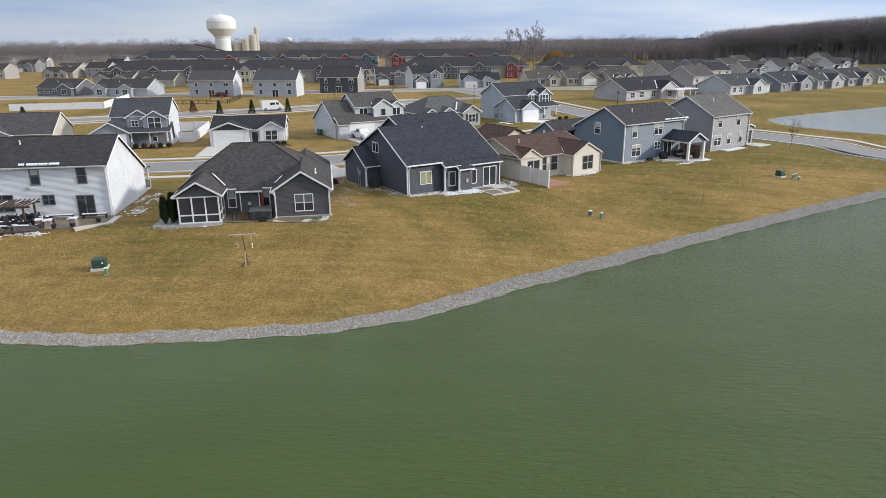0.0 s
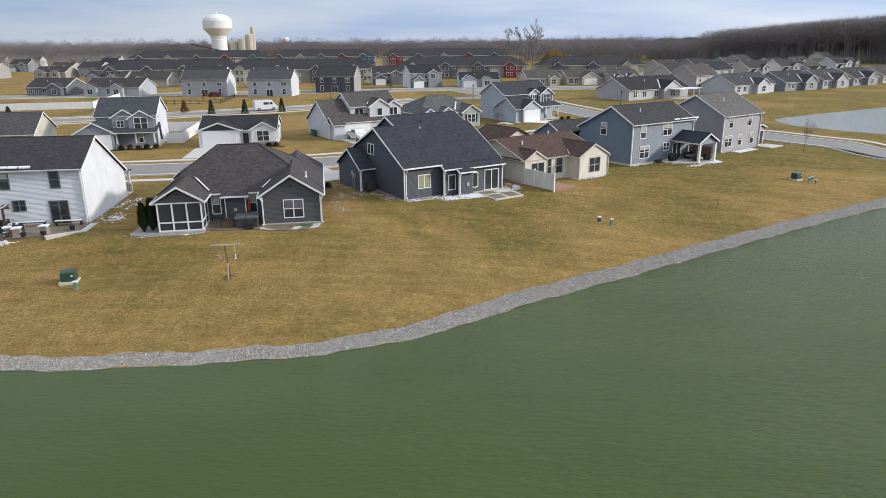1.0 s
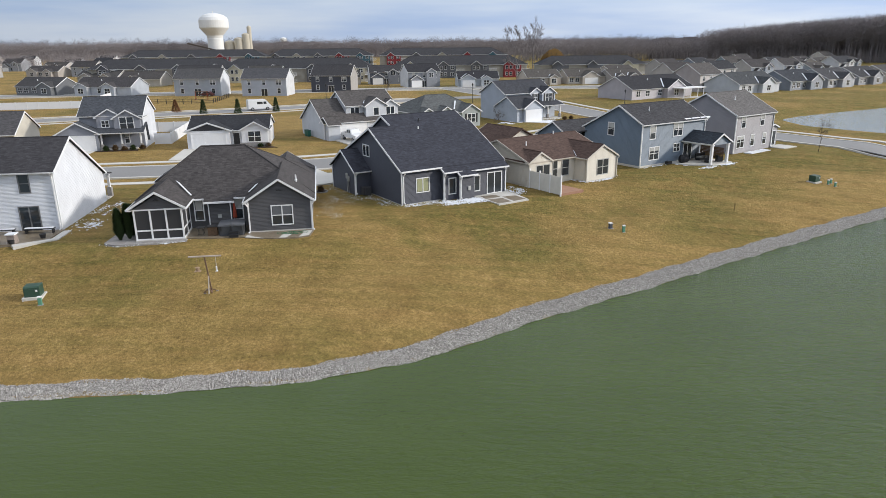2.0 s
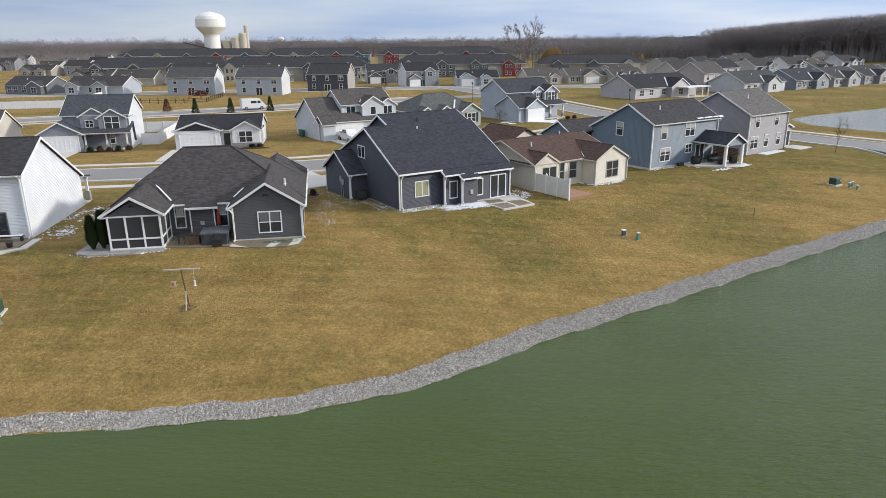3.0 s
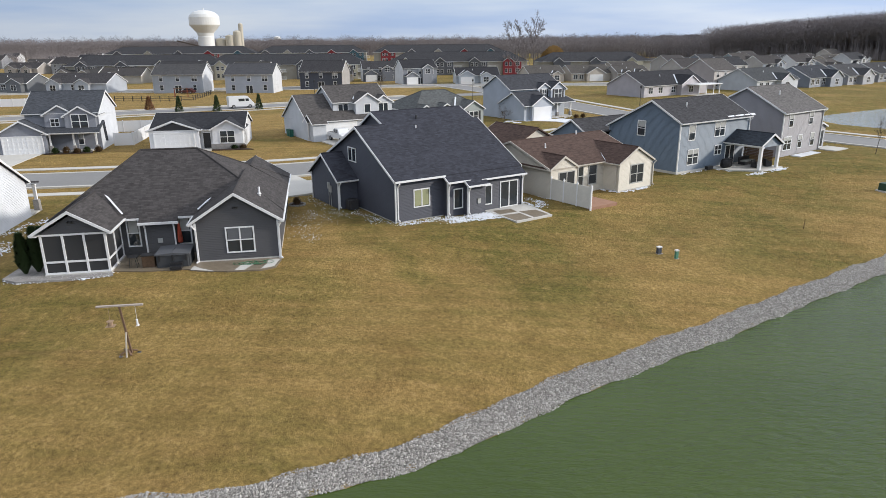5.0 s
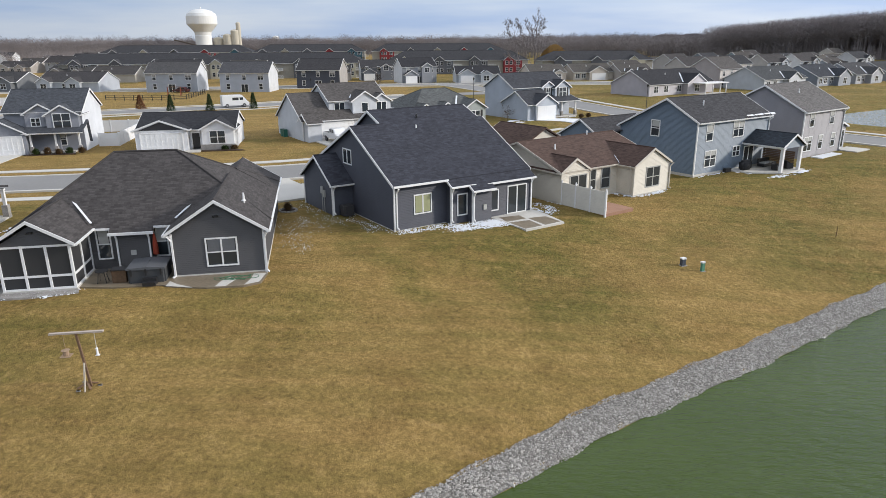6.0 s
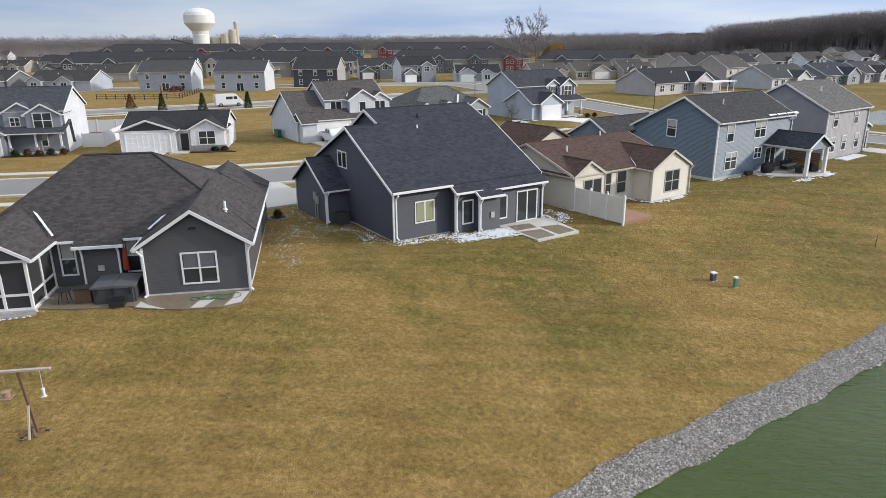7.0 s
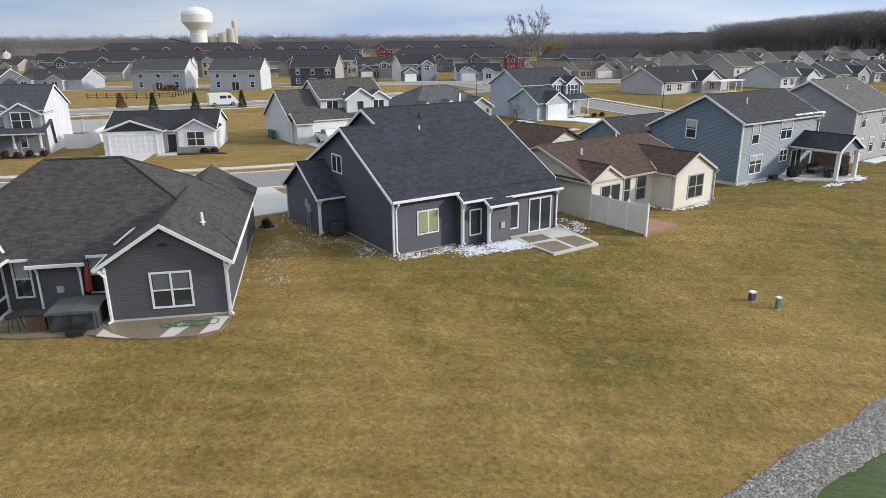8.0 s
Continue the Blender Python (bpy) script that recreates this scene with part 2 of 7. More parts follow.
# ---- mesh helpers ----
def box(bm, x0, x1, y0, y1, z0, z1, m=None):
    vs = [bm.verts.new((x, y, z)) for z in (z0, z1) for x, y in ((x0, y0), (x1, y0), (x1, y1), (x0, y1))]
    if m is not None:
        for v in vs:
            v.co = m @ v.co
    for f in ((3, 2, 1, 0), (4, 5, 6, 7), (0, 1, 5, 4), (1, 2, 6, 5), (2, 3, 7, 6), (3, 0, 4, 7)):
        bm.faces.new([vs[i] for i in f])


def lattice(bm, xs, zs, solid, y0, y1, m):
    """One connected plate of cells between the lines xs and zs; solid(i, j) says which cells are filled."""
    def vert(i, j, y):
        key = (i, j, y)
        if key not in made:
            made[key] = bm.verts.new(m @ Vector((xs[i], y, zs[j])))
        return made[key]
    made = {}
    nx, nz = len(xs) - 1, len(zs) - 1
    full = lambda i, j: 0 <= i < nx and 0 <= j < nz and solid(i, j)
    for i in range(nx):
        for j in range(nz):
            if not full(i, j):
                continue
            for y in (y0, y1):
                bm.faces.new([vert(*c, y) for c in ((i, j), (i + 1, j), (i + 1, j + 1), (i, j + 1))])
            for di, dj, a, b in ((-1, 0, (i, j), (i, j + 1)), (1, 0, (i + 1, j), (i + 1, j + 1)), (0, -1, (i, j), (i + 1, j)), (0, 1, (i, j + 1), (i + 1, j + 1))):
                if not full(i + di, j + dj):
                    bm.faces.new((vert(*a, y0), vert(*b, y0), vert(*b, y1), vert(*a, y1)))
    bmesh.ops.recalc_face_normals(bm, faces=bm.faces)


def prism(bm, poly, direction):
    """A closed solid: the polygon swept along direction."""
    d = Vector(direction)
    a = [bm.verts.new(p) for p in poly]
    b = [bm.verts.new(Vector(p) + d) for p in poly]
    k = len(a)
    bm.faces.new(a)
    bm.faces.new(list(reversed(b)))
    for i in range(k):
        bm.faces.new((a[(i + 1) % k], a[i], b[i], b[(i + 1) % k]))
    bmesh.ops.recalc_face_normals(bm, faces=bm.faces)


def beam(bm, a, b, w, h):
    """A board from a to b, w wide and h high."""
    a, b = Vector(a), Vector(b)
    d = b - a
    q = d.to_track_quat("Y", "Z").to_matrix().to_4x4()
    box(bm, -w / 2, w / 2, 0, d.length, -h / 2, h / 2, Matrix.Translation(a) @ q)


def tube(bm, a, b, r0, r1, sides=8, cap=True):
    a, b = Vector(a), Vector(b)
    q = (b - a).to_track_quat("Z", "Y").to_matrix()
    ra, rb = [], []
    for i in range(sides):
        c = Vector((math.cos(2 * math.pi * i / sides), math.sin(2 * math.pi * i / sides), 0))
        ra.append(bm.verts.new(a + q @ (c * r0)))
        rb.append(bm.verts.new(b + q @ (c * r1)))
    for i in range(sides):
        j = (i + 1) % sides
        bm.faces.new((ra[i], ra[j], rb[j], rb[i]))
    if cap:
        bm.faces.new(rb)
        bm.faces.new(list(reversed(ra)))


def lathe(bm, profile, sides=24):
    rings = []
    for r, z in profile:
        rings.append([bm.verts.new((r * math.cos(2 * math.pi * i / sides), r * math.sin(2 * math.pi * i / sides), z)) for i in range(sides)])
    for a, b in zip(rings, rings[1:]):
        for i in range(sides):
            j = (i + 1) % sides
            bm.faces.new((a[i], a[j], b[j], b[i]))
    bm.faces.new(rings[-1])
    bm.faces.new(list(reversed(rings[0])))


def uv_roof(bm):
    """Roof metres: along the eave and up the slope."""
    lay = bm.loops.layers.uv.verify()
    bm.normal_update()
    for f in bm.faces:
        nrm = f.normal
        along = Vector((0, 0, 1)).cross(nrm)
        along = along.normalized() if along.length > 1e-3 else Vector((1, 0, 0))
        up = nrm.cross(along)
        for lp in f.loops:
            lp[lay].uv = (lp.vert.co.dot(along), lp.vert.co.dot(up))


def part(name, bm, material, parent=None, label="", smooth=False):
    me = bpy.data.meshes.new(name)
    bm.to_mesh(me)
    bm.free()
    me.materials.append(material)
    if smooth:
        for f in me.polygons:
            f.use_smooth = True
    ob = new(name, me)
    ob.parent = parent
    if label:
        tagged(ob, label)
    return ob


def thing(name, x, y, z, rz, label, category, group="", kind=""):
    e = new(name)
    e.matrix_world = pose(x, y, z, 0, 0, rz)
    e.empty_display_size = 0.3
    return tagged(e, label, category, group, kind)


# ---- ground ----
SHORE = [(-400, 62), (-140, 50), (-60, 38.5), (-29.3, 35.1), (-25, 34.45), (-17.6, 34.9), (-10.5, 35.75), (-6.5, 36.6), (-2.4, 38.2), (1, 40.1), (5.8, 43.8), (10.9, 47.2), (16.5, 50.8), (23.1, 55.3), (30.5, 60.2), (39, 65.7), (48.7, 71.8), (56, 76.2), (80, 91), (130, 120), (260, 172)]
POND = [(73, 147), (72.4, 140.5), (73.3, 133), (77, 126.5), (90, 112), (120, 92), (220, 50), (340, 70), (300, 250), (200, 218), (140, 188), (101, 166), (88, 158.5), (77.5, 151.5)]
WATER_Z, POND_Z = -2.9, -1.4


def smooth_line(pts, steps=6):
    """A Catmull-Rom curve through the points."""
    p = [np.array(q, float) for q in pts]
    p = [2 * p[0] - p[1]] + p + [2 * p[-1] - p[-2]]
    out = []
    for a, b, c, d in zip(p, p[1:], p[2:], p[3:]):
        for t in np.arange(steps) / steps:
            out.append(0.5 * ((2 * b) + (c - a) * t + (2 * a - 5 * b + 4 * c - d) * t * t + (3 * b - a - 3 * c + d) * t ** 3))
    out.append(p[-2])
    return np.array(out)


def to_line(x, y, line):
    """Distance to a polyline, and on which side (left positive)."""
    best, sign = np.full(np.shape(x), 1e9), np.ones(np.shape(x))
    for a, b in zip(line, line[1:]):
        d = b - a
        k = np.clip(((x - a[0]) * d[0] + (y - a[1]) * d[1]) / (d @ d), 0, 1)
        dx, dy = x - a[0] - k * d[0], y - a[1] - k * d[1]
        r = np.hypot(dx, dy)
        near = r < best
        best = np.where(near, r, best)
        sign = np.where(near, np.where(d[0] * dy - d[1] * dx >= 0, 1.0, -1.0), sign)
    return best, sign


SHORE_LINE = smooth_line(SHORE)
POND_LINE = smooth_line(POND + POND[:1])


def ground_z(x, y):
    x, y = np.asarray(x, float), np.asarray(y, float)
    r, s = to_line(x, y, SHORE_LINE)
    z = np.interp(r * s, [-14, -3, 0, 1.2, 5, 8, 10, 12, 14.5, 17, 18.8, 24], [-4.6, -3.4, -2.9, -2.5, -1.78, -1.34, -1.13, -1.0, -0.68, -0.22, -0.01, 0.0])
    r2, s2 = to_line(x, y, POND_LINE)
    z2 = np.interp(r2 * -s2, [-9, -3, 0, 1, 7, 12], [-3, -2, -1.4, -1.1, -0.25, 0.0])
    return np.where(s2 * r2 > -12, np.minimum(z, z2), z)


def gz(x, y):
    return float(ground_z(x, y))


def build_ground():
    def lines(lo, hi, step, far):
        mid = list(np.arange(lo, hi + 0.01, step))
        out, d = [], step
        p = hi
        while p < far:
            d *= 1.35
            p += d
            out.append(p)
        back, d, p = [], step, lo
        while p > -far:
            d *= 1.35
            p -= d
            back.append(p)
        return np.array(back[::-1] + mid + out)
    xs, ys = lines(-75, 130, 1.25, 3500), lines(28, 165, 1.25, 3500)
    gx, gy = np.meshgrid(xs, ys)
    z = ground_z(gx, gy)
    z = z + np.where(z > -2.3, 0.05 * np.sin(gx * 0.31 + 1.3 * np.sin(gy * 0.17)) * np.sin(gy * 0.27 + 0.6), 0)
    w, h = len(xs), len(ys)
    verts = np.stack([gx, gy, z], -1).reshape(-1, 3)
    idx = np.arange(w * h).reshape(h, w)
    quads = np.stack([idx[:-1, :-1], idx[:-1, 1:], idx[1:, 1:], idx[1:, :-1]], -1).reshape(-1, 4)
    me = bpy.data.meshes.new("ground")
    me.from_pydata(verts.tolist(), [], quads.tolist())
    me.materials.append(GRASS)
    for f in me.polygons:
        f.use_smooth = True
    tagged(new("ground", me), "dormant straw-brown lawn sloping down to the pond", "lawn", kind="structure")


build_ground()


def flat_sheet(name, pts, z, material, label, category):
    bm = bmesh.new()
    bm.faces.new([bm.verts.new((x, y, z)) for x, y in pts])
    bmesh.ops.triangulate(bm, faces=bm.faces)
    ob = part(name, bm, material)
    return tagged(ob, label, category, kind="structure")


edge = [(float(x), float(y) + 1.2) for x, y in SHORE_LINE]
flat_sheet("water", [(-400, -500), (260, -500)] + edge[::-1], WATER_Z, WATER, "green rippled pond water", "water")
# The far pond's pale base colour stands in for grazing sky reflection.
flat_sheet("water_far_pond", [(float(x), float(y)) for x, y in POND_LINE[:-1]], POND_Z, water_material("far_pond_water", 0.2, (0.17, 0.19, 0.18), (0.21, 0.23, 0.215)), "rippled water of the second pond, coloured pale for sky reflection", "water")


def ribbon(name, pts, width, lift, material, label, category, offset=0.0, thick=0.12):
    """A paved strip along a smooth line, standing lift above the ground."""
    line = smooth_line(pts, 8)
    bm = bmesh.new()
    rows = []
    d = np.gradient(line, axis=0)
    d /= np.hypot(d[:, 0], d[:, 1])[:, None]
    nrm = np.stack([-d[:, 1], d[:, 0]], 1)
    lefts, rights = line + nrm * (offset + width / 2), line + nrm * (offset - width / 2)
    heights = np.maximum(ground_z(lefts[:, 0], lefts[:, 1]), ground_z(rights[:, 0], rights[:, 1]))
    for l_, r_, z in zip(lefts, rights, heights):
        rows.append([bm.verts.new((*q, zz)) for q, zz in ((r_, z + lift - thick), (r_, z + lift), (l_, z + lift), (l_, z + lift - thick))])
    for a, b in zip(rows, rows[1:]):
        for i in range(3):
            bm.faces.new((a[i], b[i], b[i + 1], a[i + 1]))
    bmesh.ops.recalc_face_normals(bm, faces=bm.faces)
    return tagged(part(name, bm, material), label, category, kind="structure")


STREET_FRONT = [(-160, 66), (-100, 77), (-60, 81.5), (-40, 84), (-18, 88.2), (-3, 95.5), (12, 107.5), (24, 118), (36, 129)]
STREET_SIDE = [(3, 236), (14, 208), (23, 185), (29, 163), (35, 143), (44, 126), (54, 112.5), (58.5, 105.5), (64, 99), (72, 93), (84, 87), (105, 80)]
STREET_BACK = [(-260, 62), (-160, 107), (-110, 131), (-63, 154), (-34, 170), (-5, 190), (17, 200)]
STREET_NORTH = [(-200, 205), (-60, 226), (3, 236), (60, 238), (130, 262), (260, 330)]
for nm, line, w in (("road_front", STREET_FRONT, 7.4), ("road_side", STREET_SIDE, 7.4), ("road_back", STREET_BACK, 7.4), ("road_north", STREET_NORTH, 7.4)):
    ribbon(nm, line, w, 0.05 + 0.004 * len(nm), ASPHALT, "pale grey concrete residential street", "street")
for nm, line in (("front", STREET_FRONT[:-1]), ("side", STREET_SIDE), ("back", STREET_BACK[:-1]), ("north", STREET_NORTH)):
    for s in (-1, 1):
        ribbon("kerb_" + nm, line, 0.45, 0.16, CONCRETE, "light concrete kerb along the street", "kerb", s * 3.9, 0.3)
        if nm == "side" and s < 0:
            continue
        ribbon("pavement_" + nm, line, 1.3, 0.07, CONCRETE, "light concrete sidewalk", "sidewalk", s * 7.2)


# ---- houses ----
class House:
    """A house in its own plan: u along the wall that faces the pond, v away from it, z up."""

    def __init__(self, x, y, turn, wall, roof, label, base=0.0, name="house", trim=None, group="neighbourhood houses"):
        self.root = thing(name, x, y, base, turn, label, "house", group)
        self.wall, self.roof, self.trim = side(wall), roofing(roof), trim or WHITE

    def walls(self, u0, u1, v0, v1, eave, ridge="u", peak=None, top=None, z0=-0.6, wall=None, eave2=None, label=""):
        """Walls of one block up to its roof; peak: where the ridge lies across, top: its height."""
        lo, hi = (v0, v1) if ridge == "u" else (u0, u1)
        peak = (lo + hi) / 2 if peak is None else peak
        eave2 = eave if eave2 is None else eave2
        bm = bmesh.new()
        prof = [(lo, z0), (hi, z0), (hi, eave2), (peak, top), (lo, eave)] if top else [(lo, z0), (hi, z0), (hi, eave2), (lo, eave)]
        if ridge == "u":
            prism(bm, [(u0, a, z) for a, z in prof], (u1 - u0, 0, 0))
        else:
            prism(bm, [(a, v0, z) for a, z in prof], (0, v1 - v0, 0))
        return part("wall", bm, wall or self.wall, self.root, label)

    def gable(self, u0, u1, v0, v1, eave, slope, ridge="u", peak=None, oh=0.35, wall=None, eave2=None, roof=None, rakes=(1, 1), gutters=(1, 1), body=True, z0=-0.6, oh_low=None, cap=None):
        """A block with a two-sided roof. eave: the roof's height over the wall's face at the low side."""
        lo, hi = (v0, v1) if ridge == "u" else (u0, u1)
        e0, e1 = (u0, u1) if ridge == "u" else (v0, v1)
        peak = (lo + hi) / 2 if peak is None else peak
        top = eave + slope * (peak - lo)
        eave2 = eave if eave2 is None else eave2
        s2 = (top - eave2) / (hi - peak)
        if body:
            self.walls(u0, u1, v0, v1, eave - 0.05, ridge, peak, top - 0.05, z0, wall, eave2 - 0.05)
        put = (lambda a, e, z: (e, a, z)) if ridge == "u" else (lambda a, e, z: (a, e, z))
        g0, g1 = e0 - oh * 0.75, e1 + oh * 0.75
        bm = bmesh.new()
        th = 0.13
        o_lo = oh if oh_low is None else oh_low
        lo_o, hi_o = lo - o_lo, hi + oh
        zl, zh = eave - slope * o_lo, eave2 - s2 * oh
        run = Vector(put(0, g1 - g0, 0))
        prism(bm, [put(lo_o, g0, zl), put(peak, g0, top), put(peak, g0, top + th * 1.1), put(lo_o, g0, zl + th)], run)
        prism(bm, [put(peak, g0, top), put(hi_o, g0, zh), put(hi_o, g0, zh + th), put(peak, g0, top + th * 1.1)], run)
        uv_roof(bm)
        ob = part("roof", bm, roof or self.roof, self.root)
        bm = bmesh.new()
        tube(bm, put(peak, g0, top + th * 1.05), put(peak, g1 if cap is None else cap, top + th * 1.05), 0.06, 0.06, 6)
        part("ridge_cap", bm, roof or self.roof, ob)
        for on, e, sgn in ((rakes[0], g0, -1), (rakes[1], g1, 1)):
            if on:
                bm = bmesh.new()
                for a, za, b, zb in ((lo_o, zl, peak, top), (peak, top, hi_o, zh)):
                    prism(bm, [put(a, e, za - 0.05), put(b, e, zb - 0.05), put(b, e, zb + th + 0.012), put(a, e, za + th + 0.012)], put(0, sgn * 0.05, 0))
                part("rake_trim", bm, self.trim, self.root)
        for on, a, z in ((gutters[0], lo_o, zl), (gutters[1], hi_o, zh)):
            if on:
                sgn = -1 if a < peak else 1
                bm = bmesh.new()
                prism(bm, [put(a, g0, z - 0.05), put(a + sgn * 0.09, g0, z - 0.03), put(a + sgn * 0.12, g0, z + 0.08), put(a, g0, z + 0.08)], run)
                prism(bm, [put(a - sgn * 0.01, g0, z - 0.06), put(a - sgn * oh, g0, z - 0.06), put(a - sgn * oh, g0, z - 0.02), put(a - sgn * 0.01, g0, z - 0.02)], run)
                part("gutter", bm, self.trim, self.root)
        return top

    def hip(self, u0, u1, v0, v1, eave, top, r0, r1, oh=0.35, wall=None, roof=None, body=True, z0=-0.6):
        """A block with a hipped roof, ridge along u from r0 to r1."""
        if body:
            self.walls(u0, u1, v0, v1, eave - 0.05, z0=z0, wall=wall)
        rv, th = (v0 + v1) / 2, 0.13
        drop = oh * (top - eave) / (rv - v0)
        bm = bmesh.new()
        c = [(u0 - oh, v0 - oh), (u1 + oh, v0 - oh), (u1 + oh, v1 + oh), (u0 - oh, v1 + oh)]
        low = [bm.verts.new((a, b, eave - drop)) for a, b in c]
        mid = [bm.verts.new((a, b, eave - drop + th)) for a, b in c]
        ra, rb = bm.verts.new((r0, rv, top + th)), bm.verts.new((r1, rv, top + th))
        bm.faces.new(low[::-1])
        for i in range(4):
            j = (i + 1) % 4
            bm.faces.new((low[i], low[j], mid[j], mid[i]))
        bm.faces.new((mid[0], mid[1], rb, ra))
        bm.faces.new((mid[1], mid[2], rb))
        bm.faces.new((mid[2], mid[3], ra, rb))
        bm.faces.new((mid[3], mid[0], ra))
        uv_roof(bm)
        ob = part("roof", bm, roof or self.roof, self.root)
        bm = bmesh.new()
        tube(bm, (r0, rv, top + th), (r1, rv, top + th), 0.08, 0.08, 6)
        for k, r in ((0, r0), (1, r1), (2, r1), (3, r0)):
            tube(bm, (r, rv, top + th), (*c[k], eave - drop + th), 0.07, 0.07, 6)
        part("ridge_cap", bm, roof or self.roof, ob)
        z = eave - drop
        for a, b in ((0, 1), (1, 2), (2, 3), (3, 0)):
            bm = bmesh.new()
            beam(bm, (*c[a], z + 0.03), (*c[b], z + 0.03), 0.12, 0.13)
            part("gutter", bm, self.trim, self.root)

    def face(self, side_, at):
        """The frame of a wall: x along it, y out of it, z up. side_: s, n, w or e; at: the wall's v or u."""
        if side_ == "s":
            return Matrix(((1, 0, 0, 0), (0, -1, 0, at), (0, 0, 1, 0), (0, 0, 0, 1)))
        if side_ == "n":
            return Matrix(((1, 0, 0, 0), (0, 1, 0, at), (0, 0, 1, 0), (0, 0, 0, 1)))
        if side_ == "w":
            return Matrix(((0, -1, 0, at), (1, 0, 0, 0), (0, 0, 1, 0), (0, 0, 0, 1)))
        return Matrix(((0, 1, 0, at), (1, 0, 0, 0), (0, 0, 1, 0), (0, 0, 0, 1)))

    def window(self, side_, at, x, z, w, h, cols=1, rows=2, blind=0.0, name="window", trim=None, glass=None, bar=0.045, shade=None):
        """A window with frame, mullions and panes; blind: how far a pale blind hangs down."""
        m = self.face(side_, at)
        bm = bmesh.new()
        t = 0.09
        x0, x1, z0, z1 = x - w / 2, x + w / 2, z, z + h
        xs, zs = [x0 - t, x0], [z0 - t, z0]
        for i in range(1, cols):
            xs += [x0 + w * i / cols - bar, x0 + w * i / cols + bar]
        for j in range(1, rows):
            zs += [z0 + h * j / rows - bar * 0.7, z0 + h * j / rows + bar * 0.7]
        xs, zs = xs + [x1, x1 + t], zs + [z1, z1 + t]
        lattice(bm, xs, zs, lambda i, j: i % 2 == 0 or j % 2 == 0, -0.02, 0.05, m)
        ob = part(name, bm, trim or self.trim, self.root)
        for i in range(cols):
            bm = bmesh.new()
            box(bm, x0 + w * i / cols, x0 + w * (i + 1) / cols, -0.03, 0.022, z0, z1, m)
            bmesh.ops.recalc_face_normals(bm, faces=bm.faces)
            part("pane", bm, glass or GLASS, ob)
            if blind:
                bm = bmesh.new()
                box(bm, x0 + w * i / cols + 0.05, x0 + w * (i + 1) / cols - 0.05, 0.0, 0.028, z1 - h * blind, z1 - 0.02, m)
                bmesh.ops.recalc_face_normals(bm, faces=bm.faces)
                part("blind", bm, shade or BLIND, ob)
        return ob

    def slider(self, side_, at, x, w=1.8, h=2.03, z=0.05, trim=None):
        ob = self.window(side_, at, x, z, w, h, 2, 1, name="patio_door", trim=trim, bar=0.05)
        bm = bmesh.new()
        m = self.face(side_, at)
        box(bm, x + 0.08, x + 0.11, 0.04, 0.09, z + 0.85, z + 1.15, m)
        part("door_handle", bm, DARK, ob)

    def garage(self, side_, at, x, w=4.9, h=2.2):
        m = self.face(side_, at)
        bm = bmesh.new()
        xs = sorted(x - w / 2 + w * (k + e) / 8 for k in range(8) for e in (0.0, 0.12, 0.88)) + [x + w / 2]
        zs = sorted(0.03 + h * (k + e) / 4 for k in range(4) for e in (0.0, 0.16, 0.84)) + [0.03 + h]
        lattice(bm, xs, zs, lambda i, j: i % 3 != 1 or j % 3 != 1, -0.03, 0.055, m)
        lattice(bm, [xs[0], xs[-1]], [zs[0], zs[-1]], lambda i, j: True, -0.04, 0.03, m)
        ob = part("garage_door", bm, WHITE, self.root)
        bm = bmesh.new()
        t = 0.12
        lattice(bm, [x - w / 2 - t, x - w / 2, x + w / 2, x + w / 2 + t], [0, h + 0.03, h + t], lambda i, j: i != 1 or j, -0.02, 0.08, m)
        part("door_frame", bm, self.trim, ob)

    def door(self, side_, at, x, color=None, h=2.05, w=0.92):
        m = self.face(side_, at)
        bm = bmesh.new()
        box(bm, x - w / 2, x + w / 2, -0.03, 0.04, 0.05, h, m)
        for k in (0, 1):
            box(bm, x - w * 0.36, x + w * 0.36, 0.04, 0.055, 0.2 + k * 0.95, 0.95 + k * 0.95, m)
        bmesh.ops.recalc_face_normals(bm, faces=bm.faces)
        ob = part("door", bm, color or DARK, self.root)
        bm = bmesh.new()
        lattice(bm, [x - w / 2 - 0.1, x - w / 2, x + w / 2, x + w / 2 + 0.1], [0, h, h + 0.1], lambda i, j: i != 1 or j, -0.02, 0.07, m)
        part("door_frame", bm, self.trim, ob)

    def laps(self, side_, at, x0, x1, eave, peak=None, top=None, eave2=None, z0=0.0, lap=0.115, material=None):
        """Lapped courses standing proud of a wall; peak and top: a gable above the eave."""
        m = self.face(side_, at)
        bm = bmesh.new()
        eave2 = eave if eave2 is None else eave2
        limit = (top if top else eave) - 0.12
        z = z0
        while z + lap < limit:
            a, b = x0, x1
            zt = z + lap
            if peak is not None:
                if zt > eave:
                    a = x0 + (peak - x0) * (zt - eave) / (top - eave)
                if zt > eave2:
                    b = x1 - (x1 - peak) * (zt - eave2) / (top - eave2)
            if b - a > 0.3:
                prism(bm, [m @ Vector(q) for q in ((a, -0.004, z), (a, 0.016, z), (a, 0.002, zt), (a, -0.004, zt))], m.to_3x3() @ Vector((b - a, 0, 0)))
            z = zt
        ob = part("siding", bm, material or self.wall, self.root)
        return tagged(ob, kind="stuff")

    def corner(self, u, v, z0, z1, material=None):
        """A corner board."""
        bm = bmesh.new()
        box(bm, u - 0.06, u + 0.06, v - 0.06, v + 0.06, z0, z1)
        part("corner_trim", bm, material or self.trim, self.root)

